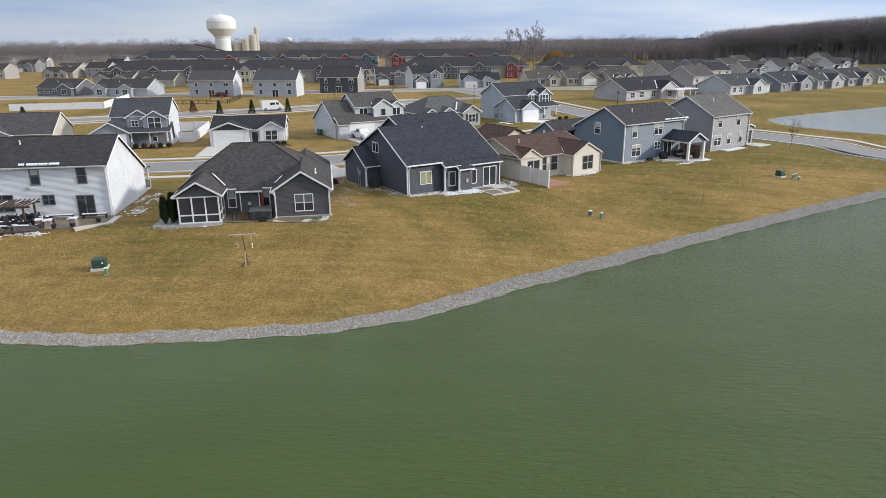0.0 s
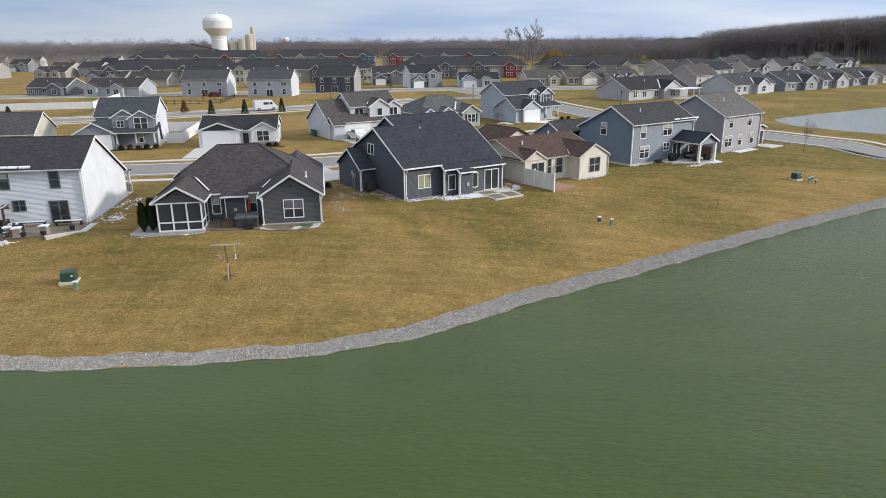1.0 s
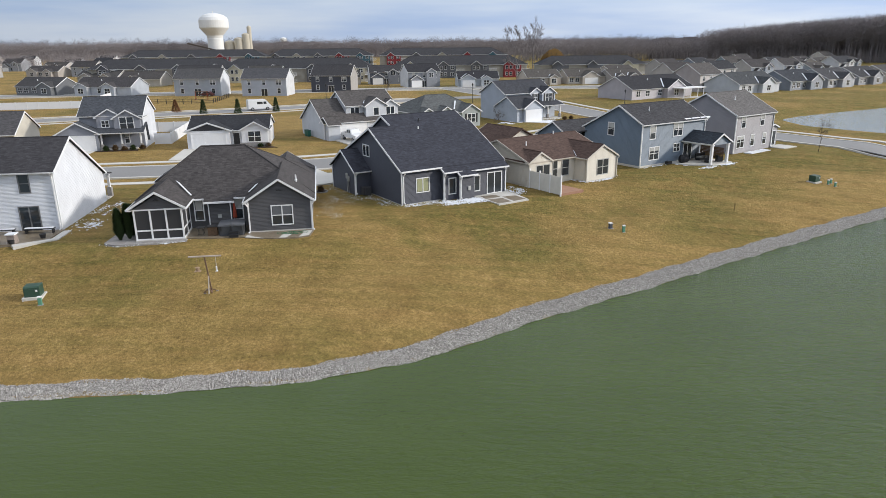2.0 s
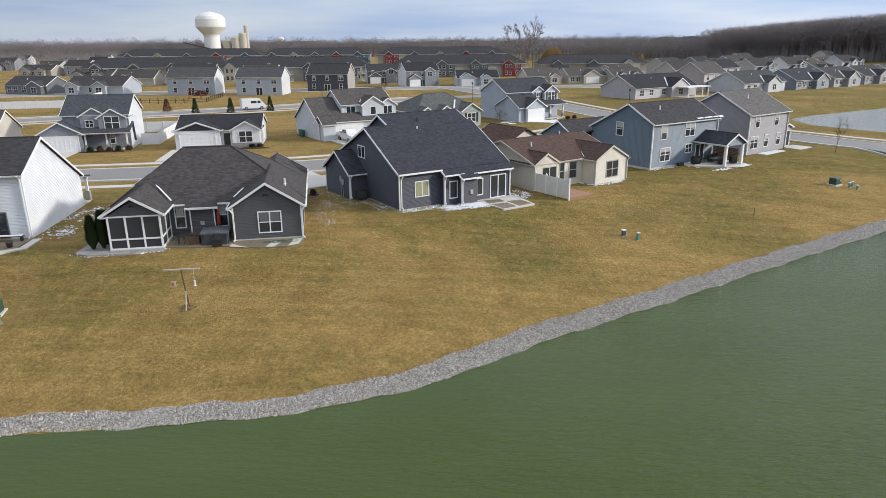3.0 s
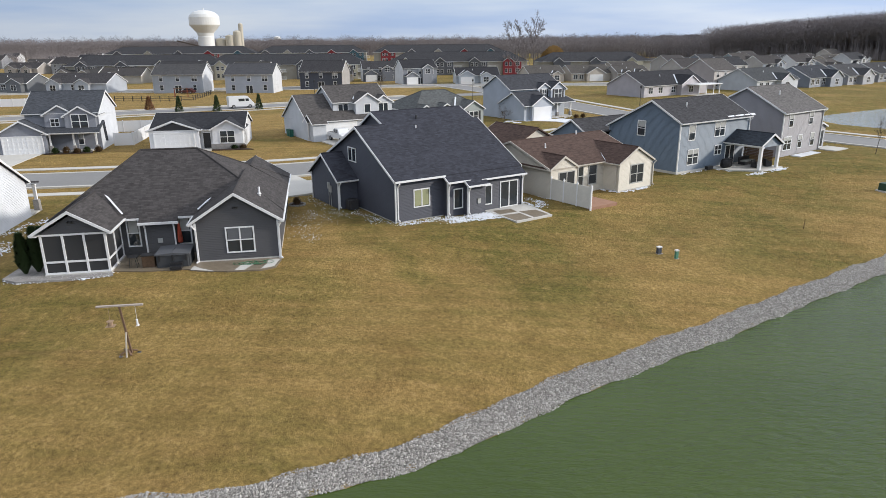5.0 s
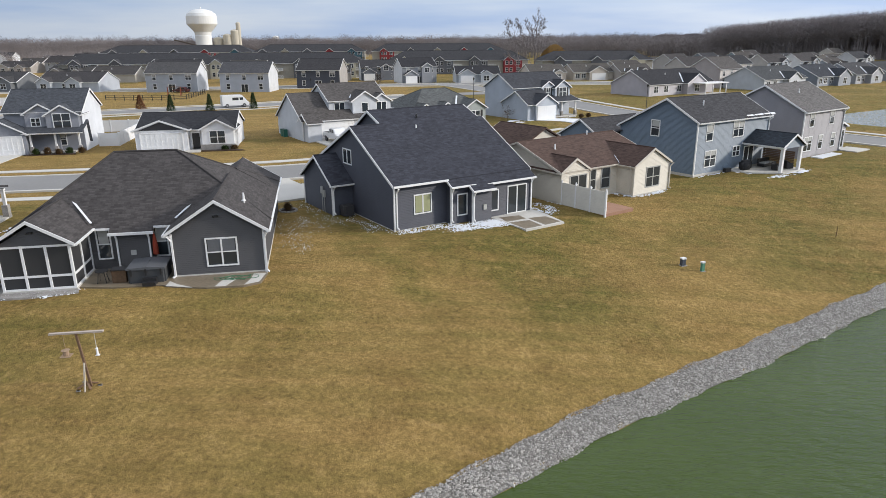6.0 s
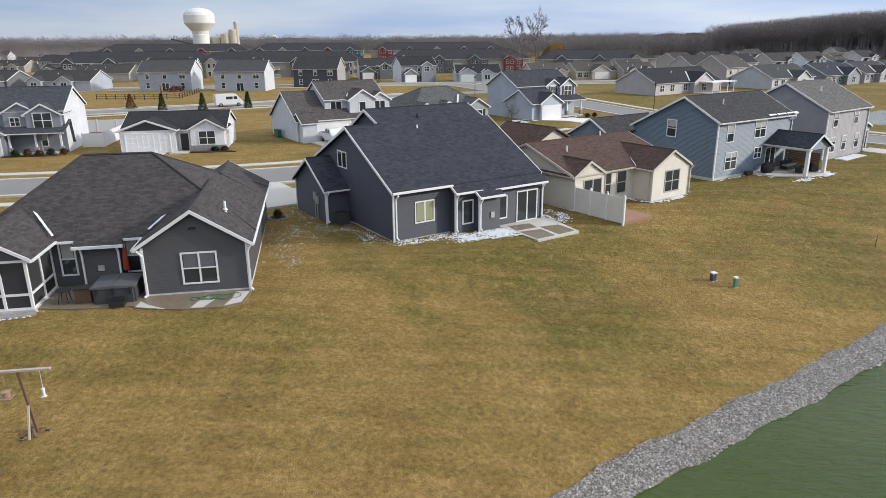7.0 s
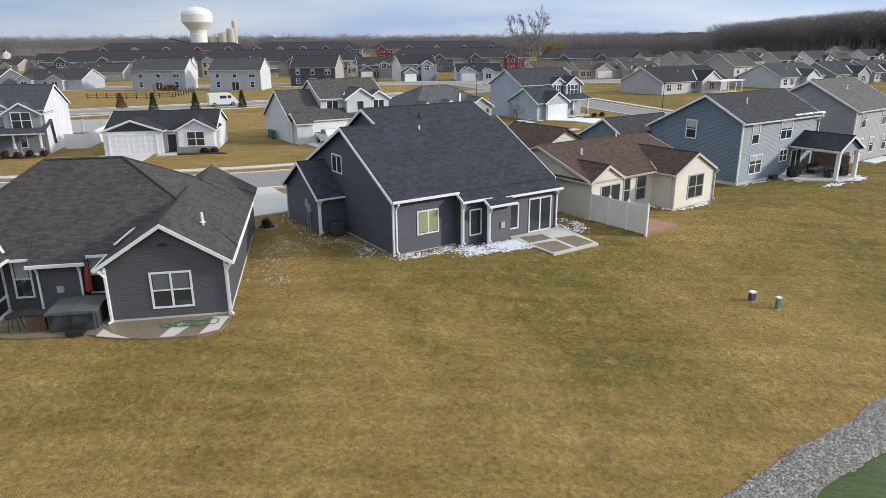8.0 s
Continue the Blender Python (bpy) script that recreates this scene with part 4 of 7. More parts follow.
# ---- second row, across the street ----
def house_e_grey():
    h = House(-57.2, 102.6, 12, W_GREY, (0.06, 0.065, 0.075), "grey two-storey house with white side wall and a front porch", 0.05)
    h.gable(3.6, 12.4, 0, 9, 5.0, 0.52, "u", oh=0.3)
    h.gable(0.8, 6.4, -2.2, 4, 2.6, 0.55, "v", rakes=(1, 0), oh=0.3)
    h.gable(6.0, 9.6, -0.4, 4, 4.8, 0.6, "v", rakes=(1, 0), oh=0.25)
    h.gable(8.5, 12.2, -0.8, 3, 4.6, 0.6, "v", rakes=(1, 0), oh=0.25, z0=2.5)
    h.gable(6.2, 12.5, -1.9, 1.5, 2.6, 0.3, "u", peak=1.3, rakes=(0, 0), gutters=(1, 0), body=False)
    bm = bmesh.new()
    prism(bm, [(12.4, 0, -0.4), (12.4, 9, -0.4), (12.4, 9, 4.9), (12.4, 4.5, 7.2), (12.4, 0, 4.9)], (0.04, 0, 0))
    part("side_wall", bm, side(W_WHITE), h.root, "white siding on the side wall")
    h.window("s", -0.4, 7.2, 3.3, 0.95, 0.9, 2, 2)
    h.window("s", -0.8, 10.3, 3.0, 1.9, 1.7, 2, 2)
    h.garage("s", -2.2, 3.6, 4.6)
    h.door("s", 0, 7.4)
    h.window("s", 0, 9.4, 0.8, 1.6, 1.4, 2, 2, 0.4)
    for u in (6.7, 9.5, 12.2):
        h.post(u, -1.7, 0, 2.5, 0.2, None, 0.9)
    h.slab([(6, -2), (11.4, -2), (11.4, 0), (6, 0)], 0.12, CONCRETE, "porch_floor")
    h.slab([(0.3, -2.2), (5.7, -2.2), (5.2, -12), (0.2, -12)], 0.04, CONCRETE, "driveway", 0.3)
    h.slab([(5.8, -2.1), (11.6, -2.1), (11.9, -3.0), (6.1, -3.0)], 0.05, MULCH, "planting_bed", 0.2)


def house_e_white():
    h = House(-39.3, 103.6, 9, (0.74, 0.74, 0.75), (0.030, 0.031, 0.036), "white ranch house with a dark roof and stone base", 0.05)
    h.gable(1.4, 13.2, 0.5, 9.6, 2.55, 0.36, "u", oh=0.3)
    h.gable(1.4, 7.6, -0.8, 4, 2.65, 0.36, "v", rakes=(1, 0), oh=0.3)
    h.gable(9.3, 13.2, -0.6, 4, 2.65, 0.55, "v", rakes=(1, 0), oh=0.3)
    h.garage("s", -0.8, 4.5)
    h.door("s", 0.5, 8.4)
    h.window("s", -0.6, 11.2, 0.85, 1.8, 1.5, 2, 2)
    bm = bmesh.new()
    box(bm, 9.05, 13.35, -0.68, -0.55, -0.2, 0.7)
    part("stone_base", bm, ROCKBED, h.root)
    bm = bmesh.new()
    prism(bm, [(1.8, -0.83, 2.64), (7.2, -0.83, 2.64), (4.5, -0.83, 3.62)], (0, 0.04, 0))
    part("gable_panel", bm, mat("dark_gable_siding", (0.03, 0.03, 0.035), 0.6), h.root)
    h.slab([(0.8, -0.8), (6.4, -0.8), (6.4, -11), (0.8, -11)], 0.04, CONCRETE, "driveway", 0.3)
    h.slab([(7.3, -0.3), (9.0, -0.3), (9.2, -2.2), (7, -2.2)], 0.06, CONCRETE, "walkway", 0.2)
    h.slab([(9.2, -0.8), (13.8, -0.8), (14.6, -1.8), (9.2, -1.6)], 0.05, MULCH, "planting_bed", 0.2)


def house_e_lgrey():
    h = House(-18.7, 111.8, 31, (0.52, 0.54, 0.57), (0.085, 0.078, 0.075), "pale grey house with a pickup on its driveway", 0.05)
    h.gable(0, 13.5, 0, 10.5, 2.7, 0.62, "u", oh=0.3)
    h.gable(4.6, 13.5, 1.6, 9, 5.1, 0.55, "u", oh=0.3, z0=2.0)
    h.gable(7.8, 11.6, 0.6, 5, 5.0, 0.62, "v", rakes=(1, 0), oh=0.3, z0=2.4)
    h.gable(11.0, 14.0, 0.9, 4, 4.8, 0.62, "v", rakes=(1, 0), oh=0.25, z0=2.4)
    h.gable(0.2, 2.2, -1.4, 2.0, 2.5, 0.6, "u", rakes=(1, 0), oh=0.25)
    h.garage("s", 0, 5.0, 4.9)
    for u, v in ((6.2, 1.6), (9.7, 0.6), (12.5, 0.9)):
        h.window("s", v, u, 3.5 if v > 1 else 3.4, 1.5 if v != 0.6 else 0.9, 1.2, 2 if v != 0.6 else 1, 1)
    h.valley((7.9, 1.8, 5.35), (9.7, 5.0, 6.9))
    h.slab([(1.2, 0), (6.6, 0), (6.6, -11), (1.2, -11)], 0.05, CONCRETE, "driveway", 0.3)
    h.corner(0, 0, 0, 2.6)


def house_e_green():
    h = House(-3.8, 125, 31, (0.33, 0.36, 0.34), (0.10, 0.105, 0.105), "sage-grey ranch house with a hipped grey roof", 0.05)
    h.hip(0, 13, 0, 11, 2.75, 5.4, 4.5, 9.0)
    h.gable(8.6, 12.6, -1.2, 4, 2.7, 0.6, "v", rakes=(1, 0), oh=0.3)
    h.gable(4.2, 7.0, -0.6, 4, 2.8, 0.6, "v", rakes=(1, 0), oh=0.25)
    h.gable(0, 3, -0.9, 4, 2.7, 0.6, "v", rakes=(1, 0), oh=0.25)
    h.window("s", -1.2, 10.6, 0.7, 1.7, 1.5, 2, 2)
    for u in (9.4, 11.8):
        bm = bmesh.new()
        box(bm, u - 0.2, u + 0.2, -1.25, -1.19, 0.6, 2.3)
        part("shutter", bm, DARK, h.root)
    h.valley((7.4, -0.3, 3.2), (9.4, 2.6, 4.4))


def house_e_blue():
    h = House(15.0, 134.0, 33, (0.40, 0.44, 0.50), (0.048, 0.05, 0.058), "pale blue two-storey house with a front porch and garage", 0.05)
    h.gable(0, 12.4, 4.0, 12, 5.2, 0.55, "u", oh=0.3)
    h.gable(0, 5.8, 0, 7, 2.7, 0.6, "u", peak=3.2, rakes=(1, 0), oh=0.3)
    h.gable(1.4, 6.0, -0.6, 4, 2.7, 0.62, "v", rakes=(1, 0), oh=0.3)
    h.gable(8.9, 12.4, 3.0, 8, 5.0, 0.65, "v", rakes=(1, 0), oh=0.3)
    h.gable(6.2, 9.2, 3.6, 8, 5.1, 0.6, "v", rakes=(1, 0), oh=0.25)
    h.gable(5.8, 12.8, 1.2, 4.6, 2.75, 0.3, "u", peak=4.4, rakes=(0, 1), gutters=(1, 0), body=False)
    h.garage("s", -0.6, 3.7, 3.9)
    for u, v, w, c in ((7.7, 3.6, 0.9, 2), (10.65, 3.0, 1.7, 2)):
        h.window("s", v, u, 3.4, w, 1.5, c, 2)
        for e in (-1, 1):
            bm = bmesh.new()
            c0 = u + e * (w / 2 + 0.32)
            box(bm, c0 - 0.18, c0 + 0.18, v - 0.05, v + 0.01, 3.3, 4.95)
            part("shutter", bm, DARK, h.root)
    h.door("s", 4.0, 7.4)
    h.window("s", 4.0, 10.6, 0.7, 1.6, 1.5, 2, 2)
    for u in (6.2, 9.2, 12.5):
        h.post(u, 1.5, 0, 2.6, 0.22, None, 0.9)
    h.slab([(5.8, 1.2), (12.8, 1.2), (12.8, 4), (5.8, 4)], 0.15, CONCRETE, "porch_floor")
    h.slab([(1.4, -0.6), (6.2, -0.6), (9.5, -4), (9.5, -12.5), (4.2, -12.5), (4.0, -4)], 0.05, SNOW, "driveway", 0.3, "driveway whitened by thin snow")
    h.valley((6.2, 4.6, 5.5), (7.7, 7.6, 7.2))


def house_e_tan():
    h = House(-80, 97.5, 11, W_TAN, (0.075, 0.072, 0.075), "tan ranch house with a dark grey roof", 0.05)
    h.gable(0, 18, 0, 9.5, 2.7, 0.58, "u", oh=0.3)
    h.gable(7.5, 12, -0.8, 4, 2.7, 0.5, "v", rakes=(1, 0), oh=0.3)
    h.gable(0, 6, -2, 5, 2.7, 0.55, "v", rakes=(1, 0), oh=0.3)
    bm = bmesh.new()
    box(bm, 18, 18.04, 0, 9.5, -0.3, 2.65)
    prism(bm, [(18, 0, 2.6), (18, 9.5, 2.6), (18, 4.75, 5.35)], (0.04, 0, 0))
    part("side_wall", bm, side(W_CREAM), h.root, "cream siding on the side wall")


for make in (house_e_grey, house_e_white, house_e_lgrey, house_e_green, house_e_blue, house_e_tan):
    make()


# ---- farther rows ----
def far_two(x, y, a, w, d, wall, roof, label, gable_wall=None, rear=True, eave=5.2, wing=False, small=0.0):
    h = House(x, y, a, scaled(wall, 1.25), scaled(roof, 0.75), label, 0.0)
    h.gable(0, w, 0, d, eave, 0.6, "u", oh=0.3)
    if gable_wall:
        for u in (-0.04, w):
            bm = bmesh.new()
            prism(bm, [(u, 0, -0.3), (u, d, -0.3), (u, d, eave - 0.06), (u, d / 2, eave + 0.3 * d - 0.1), (u, 0, eave - 0.06)], (0.04, 0, 0))
            part("side_wall", bm, side(gable_wall), h.root)
    k = max(2, int(w / 3.6))
    for i in range(k):
        u = w * (i + 0.5) / k
        h.window("s", 0, u, 3.3, 1.5 if i == k - 1 else 0.9, 1.4, 2 if i == k - 1 else 1, 2, 0.35)
        if i == 1 and rear:
            h.slider("s", 0, u, 1.8)
        else:
            h.window("s", 0, u, 0.8, 0.9, 1.4, 1, 2)
    if wing:
        h.gable(w * 0.05, w * 0.4, -1.5, d / 2, 2.8, 0.6, "v", rakes=(1, 0), oh=0.3)
        h.gable(w * 0.55, w * 0.85, -0.8, d / 2, eave, 0.6, "v", rakes=(1, 0), oh=0.3)
        h.garage("s", -1.5, w * 0.225, 3.6)
        h.window("s", -0.8, w * 0.7, 3.4, 1.6, 1.4, 2, 2)
    return h


def far_ranch(x, y, a, w, d, wall, roof, label, gables=((0.6, 0.9),), garage=False, slope=0.5, valley=True, hip=False):
    h = House(x, y, a, scaled(wall, 1.2), scaled(roof, 0.75), label, 0.0)
    if hip:
        h.hip(0, w, 0, d, 2.75, 2.75 + slope * d / 2, d / 2, w - d / 2)
    else:
        h.gable(0, w, 0, d, 2.75, slope, "u", oh=0.3)
    for i, (p, q) in enumerate(gables):
        u0, u1 = w * p, w * q
        h.gable(u0, u1, -1.6, d / 2, 2.75, 0.55, "v", rakes=(1, 0), oh=0.3)
        if garage and i == 0:
            h.garage("s", -1.6, (u0 + u1) / 2, min(4.8, (u1 - u0) * 0.75))
        else:
            h.window("s", -1.6, (u0 + u1) / 2, 0.7, 1.7, 1.5, 2, 2)
        if valley:
            m = (u0 + u1) / 2
            h.valley((u0, -0.1, 2.98), (m - 0.2, (m - u0) * 1.05, 2.9 + 0.55 * (m - u0)), 0.3)
    for f in (0.1, 0.25, 0.45):
        if not any(p - 0.05 < f < q + 0.05 for p, q in gables):
            h.window("s", 0, w * f, 0.8, 1.5, 1.4, 2, 2)
    h.pipe(w * 0.4, d * 0.3, 2.75 + slope * d * 0.3 + 0.1)
    return h


MED_R, DK_R = (0.062, 0.060, 0.064), (0.042, 0.042, 0.048)
h = far_two(-81.3, 211, 0, 14.2, 9, (0.30, 0.32, 0.35), (0.10, 0.098, 0.10), "grey two-storey house with white gable ends", W_WHITE)
h = far_two(-60.1, 209, -3, 13.6, 9, (0.36, 0.38, 0.42), (0.10, 0.10, 0.108), "pale grey two-storey house seen from its back garden", W_WHITE)
far_two(-42, 224, -6, 13, 10, (0.055, 0.06, 0.075), MED_R, "dark slate two-storey house with taupe gable ends", (0.40, 0.37, 0.34))
h = far_ranch(-115, 217, -8, 19, 10, (0.40, 0.42, 0.45), (0.075, 0.07, 0.072), "pale grey ranch house with a screened porch", ((0.05, 0.27), (0.52, 0.75)))
far_ranch(-136, 221, -12, 15, 10, (0.14, 0.145, 0.15), (0.07, 0.068, 0.07), "dark grey ranch house with white trim", ((0.62, 0.95),), valley=False)
far_two(-204, 262, -14, 17, 10, (0.16, 0.17, 0.19), DK_R, "dark two-storey house with white gable ends", W_WHITE)
far_two(-176, 232, -12, 13, 9, (0.20, 0.22, 0.25), DK_R, "blue-grey two-storey house with white gable ends", W_WHITE)
far_ranch(-150, 285, -8, 18, 10, (0.34, 0.32, 0.29), (0.09, 0.085, 0.082), "taupe ranch house with a grey roof", ((0.1, 0.4), (0.6, 0.85)), valley=False)
far_ranch(-122, 262, -4, 16, 10, (0.42, 0.39, 0.34), (0.085, 0.078, 0.075), "tan ranch house with a brown-grey roof", ((0.2, 0.5),), valley=False)
far_two(-100, 262, 4, 16, 9, (0.22, 0.24, 0.27), MED_R, "grey cottage-style house with white gable ends", W_WHITE, wing=True, eave=4.6)
far_two(-70, 250, 0, 12, 9, (0.42, 0.40, 0.36), (0.09, 0.085, 0.08), "beige two-storey house behind others", (0.5, 0.48, 0.43), eave=4.6)
far_ranch(-45, 262, 4, 14, 9, (0.38, 0.34, 0.29), (0.09, 0.082, 0.075), "tan ranch house with a garage gable", ((0.2, 0.6),), True, valley=False)
far_two(-27, 262, 12, 12.5, 8, (0.13, 0.14, 0.16), MED_R, "dark grey two-storey house with white gables", W_WHITE, wing=True, eave=4.4)
far_two(-11.6, 243, 22, 12, 8.5, (0.20, 0.21, 0.23), DK_R, "grey two-storey house with a tall white gable end", W_WHITE, wing=True)
far_ranch(6, 244, 6, 14.5, 9, (0.40, 0.43, 0.46), DK_R, "pale grey ranch house with a white garage door", ((0.05, 0.42), (0.55, 0.8)), True)
far_ranch(31, 249, 15, 13, 10, (0.42, 0.38, 0.33), (0.115, 0.105, 0.095), "beige brick ranch house with a grey-brown roof", ((0.62, 0.85),))
far_ranch(46, 252, 15, 15, 10, (0.40, 0.36, 0.31), (0.11, 0.10, 0.09), "beige ranch house with two white garage doors", ((0.35, 0.8),), True, valley=False)
far_ranch(62, 252, 20, 13, 9, (0.36, 0.33, 0.30), (0.10, 0.092, 0.085), "taupe ranch house with small gables", ((0.1, 0.35), (0.5, 0.8)))
h = far_ranch(50.5, 182.6, 34, 25, 12, (0.36, 0.34, 0.36), DK_R, "mauve-grey ranch house with a white patio cover", ((0.5, 0.8),))
for u in (15.5, 18.5, 21.5, 24.0):
    h.post(u, -4.6, 0, 2.5, 0.16)
h.slab([(14.5, -5), (24.5, -5), (24.5, -1.7), (14.5, -1.7)], 2.75, WHITE, "patio_cover", 0.2)
h.slab([(14.5, -5), (24.5, -5), (24.5, -1.7), (14.5, -1.7)], 0.06, CONCRETE, "patio", 0.3)
far_two(78, 209, 35, 11, 10, (0.42, 0.39, 0.37), (0.115, 0.105, 0.10), "taupe two-storey house with snow on its eave", (0.40, 0.36, 0.35))
far_ranch(86, 199.5, 33, 20, 12, (0.40, 0.42, 0.44), (0.075, 0.08, 0.085), "pale grey ranch house facing the second pond", ((0.45, 0.75),))
far_ranch(107, 212, 33, 17, 12, (0.16, 0.18, 0.21), (0.05, 0.055, 0.066), "dark blue-grey ranch house by the second pond", ((0.5, 0.9),))
far_ranch(124, 222, 34, 17, 12, (0.26, 0.27, 0.29), (0.07, 0.07, 0.075), "grey ranch house with a sunroom", ((0.35, 0.75),))
far_ranch(141, 234, 35, 18, 12, (0.20, 0.21, 0.23), (0.055, 0.055, 0.06), "dark grey ranch house by the second pond", ((0.4, 0.75),))
far_ranch(160, 248, 36, 18, 12, (0.38, 0.35, 0.32), (0.085, 0.078, 0.075), "taupe ranch house near the woods", ((0.4, 0.8),))
far_ranch(180, 262, 36, 18, 12, (0.28, 0.30, 0.33), (0.06, 0.06, 0.066), "slate ranch house near the woods", ((0.3, 0.7),))

# loosely set houses beyond
WALL_SET = [(0.40, 0.38, 0.36), (0.28, 0.29, 0.31), (0.36, 0.33, 0.30), (0.45, 0.46, 0.48), (0.20, 0.23, 0.27), (0.24, 0.30, 0.34)]
ROOF_SET = [(0.070, 0.064, 0.064), (0.045, 0.046, 0.052), (0.085, 0.077, 0.072)]
rnd = random.Random(7)
for i, (x0, y0, n, dx, dy, ang) in enumerate(((82, 248, 6, 20, 13.5, 34), (70, 282, 8, 22, 15, 34), (92, 330, 7, 24, 17, 34), (-330, 330, 7, 24, 3, -8), (-380, 420, 9, 27, 2, -5), (-470, 520, 11, 30, 1, -4))):
    for k in range(n):
        wall, roof = rnd.choice(WALL_SET), rnd.choice(ROOF_SET)
        x, y = x0 + dx * k + rnd.uniform(-2, 2), y0 + dy * k + rnd.uniform(-3, 3)
        if rnd.random() < 0.55:
            far_ranch(x, y, ang + rnd.uniform(-6, 6), rnd.uniform(14, 18), 10, wall, roof, "distant ranch house with a grey shingle roof", ((0.1, 0.4), (0.6, 0.85)), rnd.random() < 0.5, valley=rnd.random() < 0.4)
        else:
            far_two(x, y, ang + rnd.uniform(-6, 6), rnd.uniform(11, 14), 9, wall, roof, "distant two-storey house with pale gable ends", rnd.choice((W_WHITE, (0.42, 0.40, 0.38), None)), eave=4.7, wing=rnd.random() < 0.5)


# ---- apartment rows ----
def apartments(x, y, a, w, d, eave, accents, label):
    h = House(x, y, a, (0.36, 0.34, 0.29), (0.043, 0.043, 0.047), label, 0.0, "apartment_building", group="apartment buildings")
    h.hip(0, w, 0, d, eave, eave + 3.6, d * 0.45, w - d * 0.45, oh=0.5)
    floors = int(eave // 2.7)
    k = len(accents)
    for i, col in enumerate(accents):
        u = w * (i + 0.5) / k
        h.gable(u - 3.2, u + 1.2, -1.6, d / 2, eave - 0.1, 0.75, "v", rakes=(1, 0), gutters=(0, 0), oh=0.4, wall=side(col))
        h.walls(u + 1.2, u + 4.6, -0.9, 1, eave - 0.4, wall=side(col))
        for f in range(floors):
            z = 0.9 + 2.75 * f
            h.window("s", -1.6, u - 1.9, z, 1.0, 1.4, 1, 2)
            h.window("s", -1.6, u - 0.1, z, 1.0, 1.4, 1, 2)
            h.window("s", -0.9, u + 3.0, z, 1.5, 1.4, 2, 2)
            bm = bmesh.new()
            box(bm, u + 4.7, u + 8.2, -1.5, 0, z - 0.95, z - 0.8)
            bal = part("balcony", bm, WHITE, h.root)
            bm = bmesh.new()
            lattice(bm, [u + 4.7, u + 4.8] + [u + 4.8 + 0.3 * j + e for j in range(1, 11) for e in (0, 0.05)] + [u + 8.1, u + 8.2], [z - 0.8, z - 0.7, z + 0.1, z + 0.2], lambda p, q: p % 2 == 0 or q != 1, 1.45, 1.5, h.face("s", 0))
            part("railing", bm, WHITE, bal)
    return h


RED, TEAL, TANW, GRY, CRM = (0.24, 0.028, 0.035), (0.055, 0.13, 0.17), (0.38, 0.36, 0.30), (0.11, 0.115, 0.13), (0.50, 0.47, 0.36)
apartments(-182, 395, 6, 80, 17, 8.3, (GRY, TANW, GRY, RED, TEAL), "three-storey apartment building with coloured gables")
apartments(-100, 398, 4, 60, 17, 8.3, (GRY, TANW, GRY, RED, TEAL), "three-storey apartment building with red and teal bays")
apartments(-35, 392, 4, 72, 17, 8.3, (RED, GRY, TANW, RED, TEAL), "three-storey apartment building with a tall red bay")
apartments(-146, 286, 6, 60, 15, 5.6, (GRY, GRY, GRY, TEAL), "two-storey row of grey town homes")
apartments(-90, 280, 3, 62, 15, 5.6, (CRM, GRY, GRY, CRM), "two-storey row of cream and grey town homes")
apartments(-20, 305, 4, 58, 15, 5.6, (CRM, GRY, GRY, RED), "two-storey row of town homes with a red bay")
apartments(46, 322, 5, 50, 15, 4.8, (GRY, GRY, CRM), "two-storey row of grey town homes by the big tree")


# ---- water tower and silos ----
def water_tower(x, y, k, label):
    t = thing("water_tower", x, y, 0, 0, label, "water tower")
    bm = bmesh.new()
    n = 28
    lathe(bm, [(9.6 * k, 0), (8.6 * k, 6 * k), (8.2 * k, 21 * k), (8.2 * k, 22 * k)], n)
    part("column", bm, TOWER_PAINT, t, smooth=True)
    bm = bmesh.new()
    lathe(bm, [(8.1 * k, 22 * k), (8.6 * k, 25 * k), (14.6 * k, 32 * k), (15.3 * k, 33 * k), (15.3 * k, 40.5 * k), (14.0 * k, 43.2 * k), (10.5 * k, 45.8 * k), (5 * k, 47.4 * k), (0.6 * k, 47.9 * k)], 40)
    part("tank", bm, TOWER_PAINT, t)
    bm = bmesh.new()
    tube(bm, (0, 0, 48 * k), (0, 0, 49.6 * k), 0.6 * k, 0.3 * k)
    part("vent", bm, TOWER_PAINT, t)


TOWER_PAINT = speckled("tower_paint", (0.74, 0.74, 0.72), 0.05, 0.05, 0.6, 0.5)
water_tower(-227, 700, 0.93, "white fluted water tower with a broad tank")
water_tower(-560, 2450, 0.75, "small distant white water tower")
for i, (dx, r, hh) in enumerate(((24, 4.5, 20), (31, 4.0, 24), (34.5, 2.2, 31), (14, 5, 17))):
    t = thing("silo", -229 + dx, 705 + i, 0, 0, "beige concrete silo beside the water tower", "silo", "silos")
    bm = bmesh.new()
    lathe(bm, [(r, 0), (r, hh), (r * 0.92, hh + 0.6), (r * 0.3, hh + 1.6)], 20)
    part("shell", bm, speckled("silo_concrete", (0.52, 0.48, 0.40), 0.1, 0.2, 2), t, smooth=False)
bm = bmesh.new()
beam(bm, (-252, 690, 16), (-212, 690, 6.5), 1.2, 1.2)
c = tagged(part("conveyor", bm, BARK), "dark inclined conveyor in front of the tower", "conveyor")


